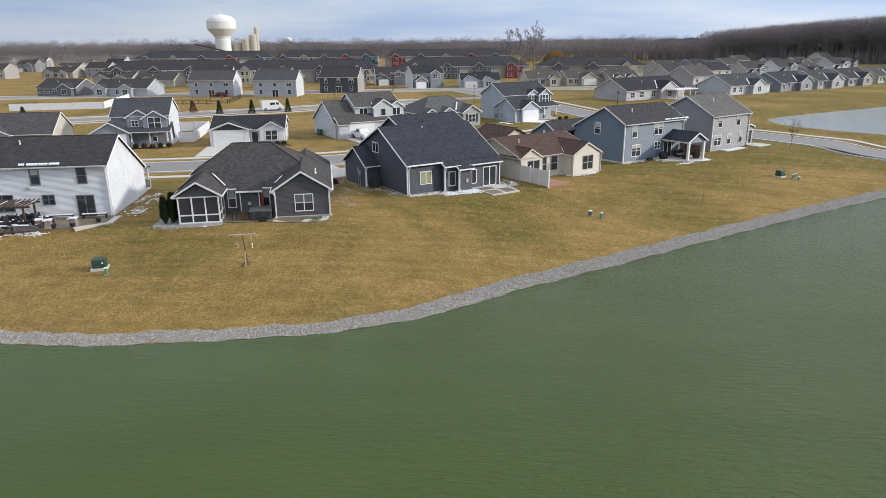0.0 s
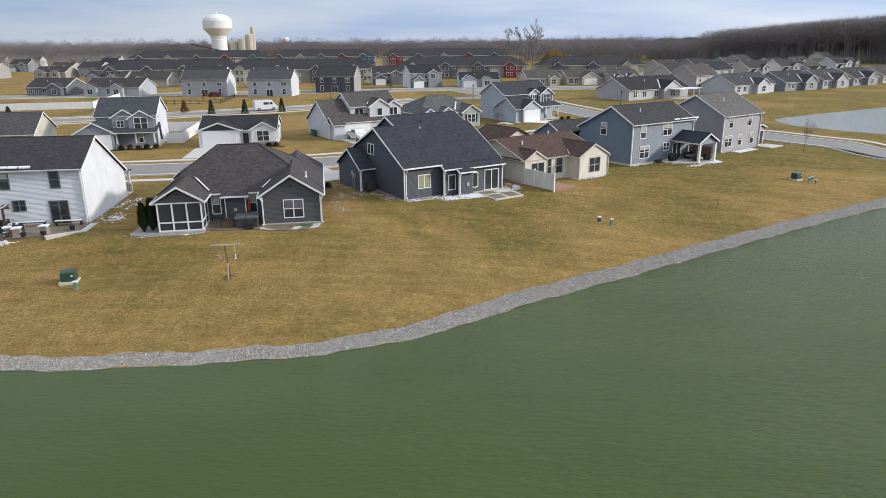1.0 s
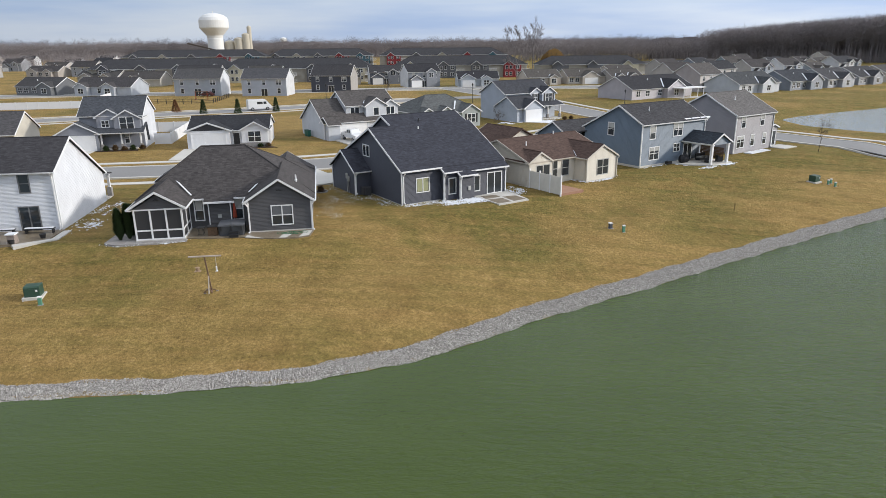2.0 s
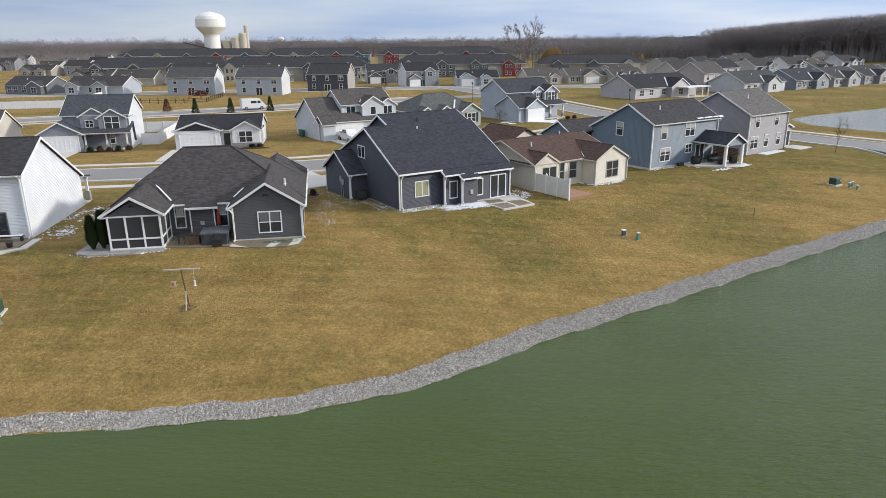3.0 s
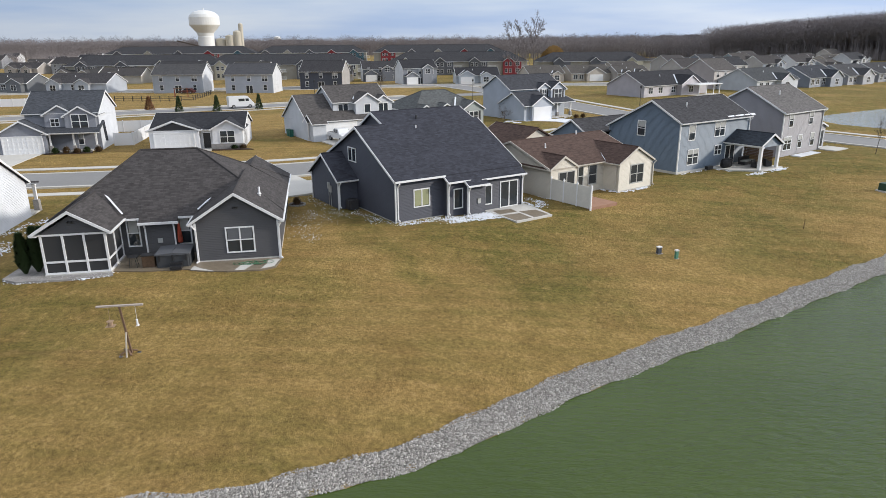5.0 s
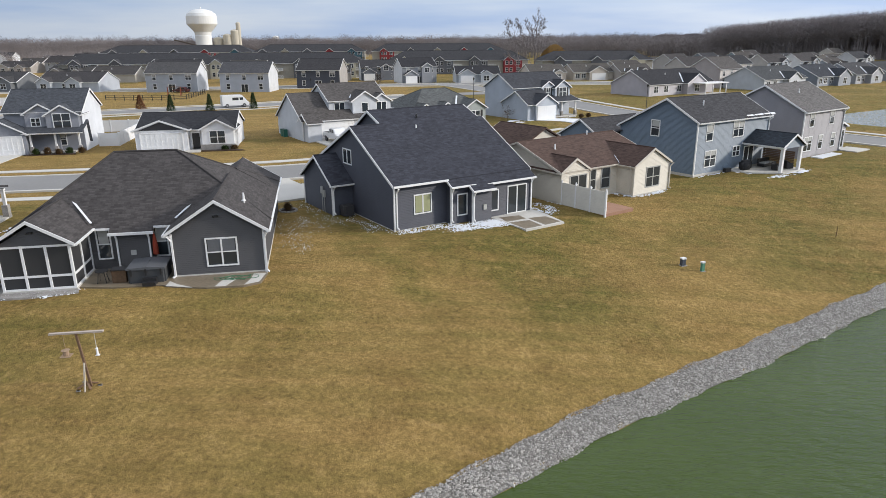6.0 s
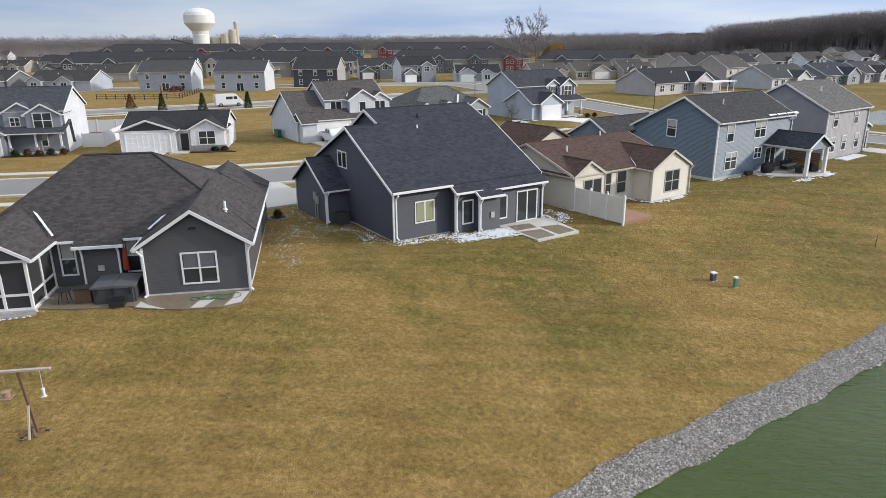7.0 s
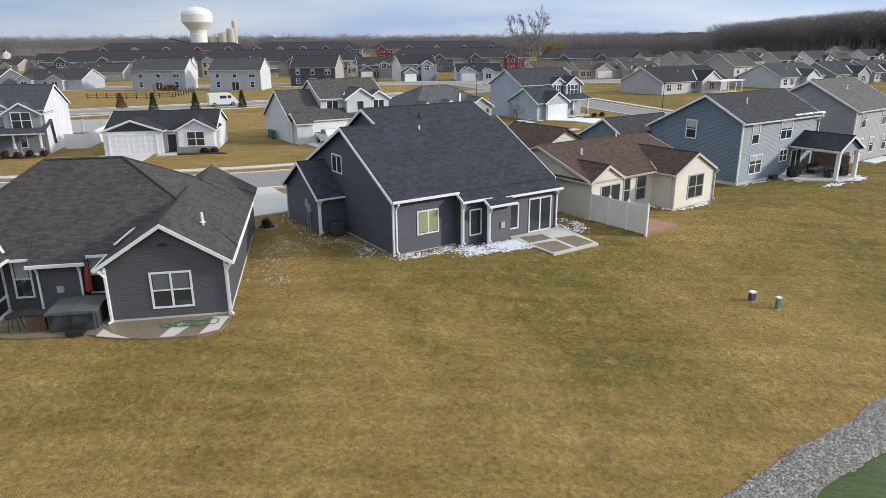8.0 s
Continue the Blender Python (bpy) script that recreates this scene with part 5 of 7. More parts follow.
# ---- trees ----
def bare_tree(rs, height, spread, levels=3, twigs=5, thick=0.016, twig_w=0.02, first=0.25, upright=0.6, only=""):
    """Vertices and triangles of one leafless tree: tapered trunk, limbs, branches, twigs."""
    V, F = [], []

    def limb(a, d, length, r, level):
        steps = 3 if level < 2 else 2
        pts, dd, p = [np.array(a)], np.array(d), np.array(a)
        for s in range(steps):
            dd = dd + rs.normal(0, 0.10 + 0.05 * level, 3)
            dd[2] += 0.10 * level * upright
            dd /= np.linalg.norm(dd)
            p = p + dd * length / steps
            pts.append(p)
        ax = np.cross(d, [0.3, 0.9, 0.2])
        ax /= np.linalg.norm(ax)
        bx = np.cross(d, ax)
        sides = 5 if level == 0 else 3
        base = len(V)
        for s, q in enumerate(pts):
            rr = r * (1 - 0.75 * s / steps)
            for i in range(sides):
                t = 2 * math.pi * i / sides
                V.append(q + rr * (math.cos(t) * ax + math.sin(t) * bx))
        for s in range(steps if only != "twigs" else 0):
            for i in range(sides):
                j = (i + 1) % sides
                b0 = base + s * sides
                F.append((b0 + i, b0 + j, b0 + sides + j))
                F.append((b0 + i, b0 + sides + j, b0 + sides + i))
        if level < levels:
            count = (9, 5, 4)[level]
            for i in range(count):
                f = first + (1 - first) * (i + rs.uniform(0.1, 0.9)) / count if level == 0 else rs.uniform(0.25, 1.0)
                k = min(int(f * steps), steps - 1)
                q = pts[k] + (pts[k + 1] - pts[k]) * (f * steps - k)
                az = rs.uniform(0, 2 * math.pi) if level else i * 2.4 + rs.uniform(-0.5, 0.5)
                side_d = math.cos(az) * ax + math.sin(az) * bx
                nd = dd * (0.75 if level == 0 else 0.9) + side_d * rs.uniform(0.5, 0.95) * spread
                nd /= np.linalg.norm(nd)
                limb(q, nd, length * rs.uniform(0.38, 0.55) * (1.15 - 0.55 * f if level == 0 else 1), r * (1 - 0.7 * f) * 0.6, level + 1)
        else:
            for i in range(twigs):
                k = rs.randint(0, steps)
                q = pts[k] + (pts[k + 1] - pts[k]) * rs.uniform(0, 1) + (rs.normal(0, 0.07, 3) * length if levels == 1 else 0)
                e = dd + rs.normal(0, 0.55, 3)
                e = e / np.linalg.norm(e) * length * (rs.uniform(0.5, 0.9) if levels > 1 else rs.uniform(0.16, 0.34))
                n_ = np.cross(e, rs.normal(0, 1, 3))
                n_ /= np.linalg.norm(n_)
                b0 = len(V)
                V.extend([q - n_ * twig_w, q + n_ * twig_w, q + e])
                if only != "wood":
                    F.append((b0, b0 + 1, b0 + 2))

    limb((0, 0, 0), (0, 0, 1), height * 0.92, height * thick, 0)
    return np.array(V), np.array(F)


def mesh_from(name, V, F, material):
    me = bpy.data.meshes.new(name)
    me.from_pydata(V.tolist(), [], F.tolist())
    me.materials.append(material)
    return me


def crown_tree(rs, twigs, twig_w, clear):
    """One leafless tree of height 1: slim trunk, rising limbs and a rounded crown of fine twigs."""
    V, F = [], []

    def spike(a, b, w):
        a, b = np.array(a, float), np.array(b, float)
        n_ = np.cross(b - a, rs.normal(0, 1, 3))
        n_ *= w / np.linalg.norm(n_)
        k = len(V)
        V.extend([a - n_, a + n_, b])
        F.append((k, k + 1, k + 2))

    lean = rs.normal(0, 0.02, 2)
    for k in range(3):
        spike((0.006 * math.cos(k * 2.1), 0.006 * math.sin(k * 2.1), 0), (*lean, 0.72), 0.008)
    wide, mid = rs.uniform(0.24, 0.36), (1 + clear) / 2
    for i in range(11):
        az, z = i * 2.4, clear * 0.75 + (0.8 - clear * 0.75) * i / 11
        reach = wide * rs.uniform(0.6, 1.0)
        spike((0, 0, z), (math.cos(az) * reach, math.sin(az) * reach, z + rs.uniform(0.12, 0.3) * (1.1 - z)), 0.005)
    for i in range(twigs):
        d = rs.normal(0, 1, 3)
        d *= rs.uniform(0.35, 1.0) ** 0.5 / np.linalg.norm(d)
        q = np.array((d[0] * wide, d[1] * wide, mid + d[2] * (1 - clear) / 2 * 0.9))
        out = np.array((d[0], d[1], 0.35 + 0.5 * d[2])) + rs.normal(0, 0.55, 3)
        spike(q - out * 0.025, q + out * rs.uniform(0.03, 0.07), twig_w)
    return np.array(V), np.array(F)


def woods(name, places, heights, seed, label, twig_w=0.006, kinds=6, material=None, twigs=90, clear=0.3):
    """A stand of leafless trees as one object."""
    rs = np.random.RandomState(seed)
    protos = [crown_tree(rs, twigs, twig_w, clear * rs.uniform(0.6, 1.3)) for _ in range(kinds)]
    VS, FS, n = [], [], 0
    for (x, y), hh in zip(places, heights):
        v, f = protos[rs.randint(kinds)]
        t = rs.uniform(0, 2 * math.pi)
        c, s = math.cos(t), math.sin(t)
        w = v * hh
        VS.append(np.stack([w[:, 0] * c - w[:, 1] * s + x, w[:, 0] * s + w[:, 1] * c + y, w[:, 2] - 0.2], 1))
        FS.append(f + n)
        n += len(v)
    ob = new(name, mesh_from(name, np.concatenate(VS), np.concatenate(FS), material or TWIG))
    return tagged(ob, label, "woods", kind="stuff")


rs = np.random.RandomState(3)


def stand(p, q, deep, count, lo, hi):
    """Scattered places in a band from p to q, deep behind it."""
    p, q = np.array(p, float), np.array(q, float)
    d = q - p
    nrm = np.array([-d[1], d[0]]) / np.hypot(*d)
    if nrm[1] < 0:
        nrm = -nrm
    t, s = rs.uniform(0, 1, count), rs.uniform(0, 1, count) ** 1.3
    return p + t[:, None] * d + (s * deep)[:, None] * nrm, rs.uniform(lo, hi, count)


# Distance haze is put into this bluish twig colour; the air itself is clear.
HAZY = speckled("haze_tinted_far_twigs", (0.17, 0.175, 0.20), 0.2, 0.01, 0.05, 0.95)
P, Hh = stand((190, 520), (430, 330), 70, 1500, 19, 23)
Hh = Hh + np.clip((P[:, 0] - 190) * 0.09, 0, 10)
woods("woods_right", P, Hh, 11, "dense leafless woods of tall brown-grey trees", 0.0024, twigs=240, clear=0.4)
P, Hh = stand((-560, 640), (240, 800), 90, 1700, 17, 20.5)
woods("woods_far", P, Hh, 12, "far line of leafless brown-grey woods", 0.0035, twigs=170)
P, Hh = stand((60, 560), (260, 520), 120, 900, 15, 20)
woods("woods_middle", P, Hh, 13, "leafless woods behind the town homes", 0.003, twigs=190)
P, Hh = stand((170, 515), (440, 315), 60, 900, 4, 10)
woods("undergrowth_right", P, Hh, 16, "leafless brush at the edge of the woods", 0.010, twigs=60, clear=0.05)
P, Hh = stand((-620, 560), (260, 640), 130, 1100, 4, 9)
woods("undergrowth_far", P, Hh, 17, "leafless brush and low trees before the far woods", 0.012, twigs=60, clear=0.05)
P, Hh = stand((-420, 370), (-140, 470), 190, 900, 6, 12)
woods("woods_left", P, Hh, 14, "scattered leafless brown trees between far houses", 0.004, clear=0.15, twigs=160)
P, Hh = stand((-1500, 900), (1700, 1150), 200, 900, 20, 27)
woods("woods_horizon", P, Hh, 15, "distant woods on the horizon, tinted blue-grey for haze", 0.006, material=HAZY, twigs=120)


def wood_mass(name, pts, lo, hi, seed, label):
    """The closed, ragged body of dense woods far behind the nearer trees."""
    r2 = np.random.RandomState(seed)
    line = smooth_line(pts, 110)
    bm = bmesh.new()
    rows, crown = [], 0.0
    for i, (x, y) in enumerate(line):
        crown = 0.55 * crown + 0.45 * r2.uniform(-1, 1)
        top = lo + (hi - lo) * i / len(line) + 1.6 * crown + 0.8 * math.sin(i * 0.13) + 0.6 * abs(math.sin(i * 0.71))
        rows.append([bm.verts.new((x, y, -1)), bm.verts.new((x, y, top)), bm.verts.new((x + 4, y + 14, top * 0.97)), bm.verts.new((x + 6, y + 22, -1))])
    for a, b in zip(rows, rows[1:]):
        for k in range(3):
            bm.faces.new((a[k], b[k], b[k + 1], a[k + 1]))
    bmesh.ops.recalc_face_normals(bm, faces=bm.faces)
    m = mat("dense_far_woods", (0.15, 0.125, 0.12), 1.0, 0, 0.05)
    n, l, p = tools(m)
    tc = n.new("ShaderNodeTexCoord").outputs["Object"]
    mp = n.new("ShaderNodeMapping")
    mp.inputs["Scale"].default_value = (1, 1, 0.16)
    l.new(tc, mp.inputs["Vector"])
    c = mixed(n, l, 0.5, ramp(n, l, noise_node(n, l, mp.outputs[0], 0.9, 5, 0.7), [(0.3, (0.13, 0.118, 0.12)), (0.7, (0.26, 0.235, 0.24))]), ramp(n, l, noise_node(n, l, tc, 0.06, 4), [(0.3, (0.15, 0.138, 0.14)), (0.7, (0.25, 0.23, 0.235))]))
    l.new(c, p.inputs["Base Color"])
    tagged(part(name, bm, m), label, "woods", kind="structure")


wood_mass("backdrop_woods_right", [(180, 600), (300, 520), (400, 430), (520, 380)], 16, 27, 51, "dense brown-grey body of the woods behind the houses")
wood_mass("backdrop_woods_far", [(-1500, 900), (-800, 800), (-300, 770), (100, 830), (300, 900), (900, 1000)], 15, 15, 52, "dense far body of woods below the sky")


def lone_tree(x, y, height, spread, seed, label, material=None, twig_w=0.03, thick=0.014, first=0.25, name="tree", twigs=5, levels=3):
    t = thing(name, x, y, gz(x, y), 0, label, "tree")
    for nm, only in (("trunk", "wood"), ("crown", "twigs")):
        v, f = bare_tree(np.random.RandomState(seed), 1.0, spread, levels, twigs, thick, twig_w / height, first, only=only)
        ob = new(nm, mesh_from(nm, v * height, f, material or BARK))
        ob.parent = t
    return t


lone_tree(31.0, 285, 18.5, 0.6, 21, "tall leafless tree with upright limbs", TWIG, 0.04, 0.012, 0.1, twigs=14)
lone_tree(37.5, 287, 19.5, 0.55, 22, "tall leafless tree beside its twin", TWIG, 0.04, 0.012, 0.1, twigs=14)
lone_tree(53.5, 96.5, 3.6, 0.7, 23, "young leafless street tree by the road", None, 0.012, 0.012, 0.4)
lone_tree(-15, 190, 5, 0.8, 24, "young leafless street tree on the verge", None, 0.015, 0.012, 0.35)
lone_tree(10.5, 123, 3.2, 1.0, 25, "low spreading leafless tree in a front lawn", None, 0.012, 0.012, 0.25)


def willow(x, y, height):
    t = thing("willow_tree", x, y, 0, 0, "broad willow with hanging golden twigs", "tree")
    rs2 = np.random.RandomState(31)
    gold = speckled("golden_twigs", (0.27, 0.165, 0.06), 0.25, 0.1, 1.5, 0.9)
    bm = bmesh.new()
    tube(bm, (0, 0, 0), (0, 0, height * 0.5), 0.7, 0.4, 7)
    for i in range(9):
        a = i * 0.7
        tube(bm, (0, 0, height * (0.3 + 0.02 * i)), (math.cos(a) * height * 0.4, math.sin(a) * height * 0.4, height * 0.8), 0.3, 0.08, 5)
    part("trunk", bm, BARK, t)
    V, F = [], []
    for i in range(2600):
        u, w = rs2.uniform(0, 2 * math.pi), rs2.uniform(0, 1) ** 0.5
        r = w * height * 0.62 * (0.85 + 0.15 * math.sin(5 * u))
        z = height * (1 - 0.45 * w * w) * rs2.uniform(0.8, 1.0)
        ln = rs2.uniform(1.5, 4.0)
        p = np.array((r * math.cos(u), r * math.sin(u), z))
        b = len(V)
        V.extend([p + (-0.12, 0, 0), p + (0.12, 0.05, 0), p + (rs2.uniform(-0.4, 0.4), rs2.uniform(-0.4, 0.4), -ln)])
        F.append((b, b + 1, b + 2))
    ob = new("crown", mesh_from("crown", np.array(V), np.array(F), gold))
    ob.parent = t


willow(62, 385, 11.5)


def evergreen(x, y, height, radius, seed, label, column=False, z=None, material=None, name="evergreen_tree", category="tree", count=2200):
    """A small conifer: trunk and a crown of many drooping needle sprays."""
    t = thing(name, x, y, gz(x, y) if z is None else z, 0, label, category, category + "s")
    bm = bmesh.new()
    tube(bm, (0, 0, -0.2), (0, 0, height * 0.9), 0.06, 0.015, 6)
    part("trunk", bm, BARK, t)
    r2 = np.random.RandomState(seed)
    V, F = [], []
    for i in range(count if column else 1500):
        f = r2.uniform(0.03, 1)
        prof = (min(1, 4 * f) * (1 - f ** 3) ** 0.7) if column else (1 - f) * 0.95 + 0.05
        a, r = r2.uniform(0, 6.283), radius * prof * r2.uniform(0.55, 1.05)
        p = np.array((math.cos(a) * r, math.sin(a) * r, height * f))
        out = np.array((math.cos(a), math.sin(a), 1.2 if column else -0.25)) * r2.uniform(0.12, 0.26) * (0.8 if column else 1.3)
        sd = np.array((-math.sin(a), math.cos(a), r2.uniform(-0.6, 0.6))) * r2.uniform(0.05, 0.11) * (1 if column else 1.4)
        b = len(V)
        V.extend([p - sd, p + sd, p + out])
        F.append((b, b + 1, b + 2))
    ob = new("crown", mesh_from("crown", np.array(V), np.array(F), material or EVERGREEN))
    ob.parent = t


for i, (x, y) in enumerate(((-53.7, 156), (-46.2, 157), (-38.2, 160))):
    evergreen(x, y, 3.3, 0.85, 40 + i, "small dark evergreen beside the back street")
evergreen(-98, 151, 2.6, 0.9, 47, "small dark evergreen on the verge")
evergreen(-61.5, 160, 3.0, 1.1, 48, "small rust-brown leaf-holding tree on the verge", material=speckled("rust_leaves", (0.20, 0.09, 0.04), 0.3, 2, 12))


RUST = speckled("dormant_leaves", (0.13, 0.085, 0.045), 0.3, 2, 14)
for i, (x, y, hh) in enumerate(((-49.5, 101.6, 0.7), (-48.2, 101.9, 0.8), (-47, 102.2, 0.6), (-45.9, 102.6, 0.7), (-44.8, 103.4, 0.6), (-26.2, 104.9, 0.5), (-27.3, 104.7, 0.5), (26.5, 139.2, 0.6), (25.0, 138.2, 0.6), (-24.4, 67.0, 1.0))):
    evergreen(x, y, hh, 0.45, 80 + i, "low dormant brown shrub beside a house", True, None, RUST if i % 3 else EVERGREEN, "shrub", "shrub", 260)


# ---- shore stones ----
def shore_stones():
    r2 = np.random.RandomState(5)
    line = SHORE_LINE[(SHORE_LINE[:, 0] > -75) & (SHORE_LINE[:, 0] < 95)]
    seg = np.diff(line, axis=0)
    ln = np.hypot(seg[:, 0], seg[:, 1])
    cum = np.concatenate([[0], np.cumsum(ln)])
    octa = np.array([(1, 0, 0), (0, 1, 0), (-1, 0, 0), (0, -1, 0), (0, 0, 1), (0, 0, -1)], float)
    faces = np.array([(0, 1, 4), (1, 2, 4), (2, 3, 4), (3, 0, 4), (1, 0, 5), (2, 1, 5), (3, 2, 5), (0, 3, 5)])
    n = 120000
    s = r2.uniform(0, cum[-1], n)
    k = np.clip(np.searchsorted(cum, s) - 1, 0, len(seg) - 1)
    f = (s - cum[k]) / ln[k]
    base = line[k] + seg[k] * f[:, None]
    nrm = np.stack([-seg[k, 1], seg[k, 0]], 1) / ln[k][:, None]
    upper = 0.95 + 0.38 * np.clip((base[:, 0] + 8) / 12, 0, 1)
    off = -0.2 + (upper + 0.2) * r2.uniform(0, 1, n) + 0.09 * np.sin(s * 0.9) + 0.06 * np.sin(s * 2.3)
    p = base + nrm * off[:, None]
    z = ground_z(p[:, 0], p[:, 1])
    size = r2.gamma(4, 0.0050, n) + 0.014
    size[np.abs(off - 0.4) > 0.7] *= 0.8
    q = octa[None] * size[:, None, None] * r2.uniform(0.8, 1.5, (n, 1, 3)) * r2.uniform(0.75, 1.25, (n, 6, 1))
    t = r2.uniform(0, 3.14, n)[:, None]
    c, sn = np.cos(t), np.sin(t)
    V = np.stack([q[..., 0] * c - q[..., 1] * sn + p[:, 0:1], q[..., 0] * sn + q[..., 1] * c + p[:, 1:2], q[..., 2] * 0.75 + (z + size * 0.35 + 0.035)[:, None]], -1).reshape(-1, 3)
    F = (faces[None] + 6 * np.arange(n)[:, None, None]).reshape(-1, 3)
    m = STONE
    nn, l, pb = tools(m)
    g = nn.new("ShaderNodeNewGeometry")
    col = ramp(nn, l, g.outputs["Random Per Island"], [(0.0, (0.20, 0.185, 0.165)), (0.35, (0.31, 0.29, 0.265)), (0.7, (0.41, 0.385, 0.355)), (1.0, (0.56, 0.53, 0.49))])
    l.new(col, pb.inputs["Base Color"])
    ob = new("shore_stones", mesh_from("shore_stones", V, F, m))
    tagged(ob, "band of loose grey and tan stones along the water", "stones", kind="stuff")
    # finer gravel in the gaps below them
    along = np.gradient(line, axis=0)
    along /= np.hypot(along[:, 0], along[:, 1])[:, None]
    out = np.stack([-along[:, 1], along[:, 0]], 1)
    top = 0.86 + 0.38 * np.clip((line[:, 0] + 8) / 12, 0, 1)
    bm = bmesh.new()
    rows = []
    for q, o, u in zip(line, out, top):
        strip = [q + o * (-0.12 + (u + 0.12) * j / 6) for j in range(7)]
        rows.append([bm.verts.new((x, y, gz(x, y) + 0.03)) for x, y in strip])
    for a, b in zip(rows, rows[1:]):
        for j in range(6):
            bm.faces.new((a[j], b[j], b[j + 1], a[j + 1]))
    bmesh.ops.recalc_face_normals(bm, faces=bm.faces)
    tagged(part("shore_gravel", bm, speckled("shore_gravel", (0.17, 0.16, 0.145), 0.5, 3.0, 24, 0.95, 0.6)), "fine grey gravel under the shore stones", "gravel", kind="structure")


shore_stones()


# ---- grass tufts ----
def lawn_tufts():
    """Loose tufts of dead and green blades over the near lawn."""
    r2 = np.random.RandomState(8)
    n = 26000
    x, y = r2.uniform(-34, 58, n), r2.uniform(35, 92, n)
    r, s = to_line(x, y, SHORE_LINE)
    keep = (s > 0) & (r > 1.4) & (r < 17.5)
    x, y = x[keep], y[keep]
    z = ground_z(x, y)
    n = len(x)
    k = 3
    a = r2.uniform(0, 6.283, (n, k))
    h = r2.uniform(0.01, 0.04, (n, k))
    lean = r2.uniform(0.03, 0.12, (n, k))
    w = r2.uniform(0.012, 0.028, (n, k))
    bx, by = x[:, None] + r2.normal(0, 0.03, (n, k)), y[:, None] + r2.normal(0, 0.03, (n, k))
    bz = np.repeat(z[:, None] - 0.02, k, 1)
    v0 = np.stack([bx - np.sin(a) * w, by + np.cos(a) * w, bz], -1)
    v1 = np.stack([bx + np.sin(a) * w, by - np.cos(a) * w, bz], -1)
    v2 = np.stack([bx + np.cos(a) * lean, by + np.sin(a) * lean, bz + h + 0.04], -1)
    V = np.stack([v0, v1, v2], 2).reshape(-1, 3)
    F = np.arange(len(V)).reshape(-1, 3)
    m = mat("dry_blades", (0.3, 0.2, 0.08), 0.9, 0, 0.2)
    nn, l, pb = tools(m)
    g = nn.new("ShaderNodeNewGeometry")
    l.new(ramp(nn, l, g.outputs["Random Per Island"], [(0.0, (0.17, 0.125, 0.045)), (0.3, (0.23, 0.15, 0.055)), (0.75, (0.33, 0.22, 0.08)), (1.0, (0.42, 0.30, 0.135))]), pb.inputs["Base Color"])
    tagged(new("lawn_tufts", mesh_from("lawn_tufts", V, F, m)), "loose tufts of dry straw-coloured grass", "grass", kind="stuff")


lawn_tufts()


# ---- things on the near lawns and patios ----
def local(x, y, turn):
    return Matrix.Translation((x, y, 0)) @ Matrix.Rotation(radians(turn), 4, "Z")


YARD_A, YARD_B, YARD_C = local(-15.51, 56.39, 10.3), local(-3.38, 65.85, 32.8), local(16.64, 76.3, 35.0)
YARD_D, YARD_W, YARD_E = local(24.91, 84.51, 33.6), local(-32.06, 57.87, 8.0), local(-18.7, 111.8, 31)


def put(yard, u, v):
    p = yard @ Vector((u, v, 0))
    return p.x, p.y


def bird_feeder():
    x, y = -15.46, 45.7
    t = thing("bird_feeder", x, y, gz(x, y), 8, "wooden T-shaped bird feeder post with hanging feeders on the lawn", "bird feeder")
    bm = bmesh.new()
    beam(bm, (0.16, 0, -0.2), (-0.1, 0, 2.52), 0.09, 0.09)
    part("post", bm, WOOD, t)
    bm = bmesh.new()
    box(bm, -1.15, 1.0, -0.07, 0.07, 2.5, 2.57)
    part("crossbar", bm, speckled("pale_board", (0.45, 0.38, 0.33), 0.15, 2, 20), t)
    bm = bmesh.new()
    beam(bm, (0.02, -0.45, -0.1), (0.04, -0.06, 1.15), 0.06, 0.06)
    part("brace", bm, speckled("pale_lath", (0.52, 0.46, 0.38), 0.15, 2, 20), t)
    for u, r, hh, m, lab in ((-0.62, 0.13, 0.24, speckled("suet", (0.34, 0.24, 0.16), 0.3, 6, 30), "tan suet feeder"), (0.62, 0.05, 0.3, WHITE, "white tube feeder")):
        bm = bmesh.new()
        tube(bm, (u, 0, 2.5), (u, 0, 1.75), 0.008, 0.008, 5)
        tube(bm, (u, 0, 1.75), (u, 0, 1.75 - hh), r, r * 0.9, 10)
        tube(bm, (u, 0, 1.76), (u, 0, 1.79), r * 1.4, r * 0.3, 10)
        box(bm, u - r * 1.6, u + r * 1.6, -r * 1.6, r * 1.6, 1.74 - hh, 1.76 - hh)
        part("feeder", bm, m, t, lab)
    bm = bmesh.new()
    for a in range(4):
        beam(bm, (0, 0, 0.2), (0.42 * math.cos(a * 1.57 + 0.6), 0.42 * math.sin(a * 1.57 + 0.6), 0.03), 0.09, 0.04)
    part("base", bm, WOOD, t)
    bm = bmesh.new()
    for i in range(7):
        a = i * 2.1
        box(bm, 0.5 * math.cos(a) - 0.08, 0.5 * math.cos(a) + 0.08, 0.45 * math.sin(a) - 0.05, 0.45 * math.sin(a) + 0.05, 0.0, 0.05)
    part("base_stones", bm, ROCKBED, t)


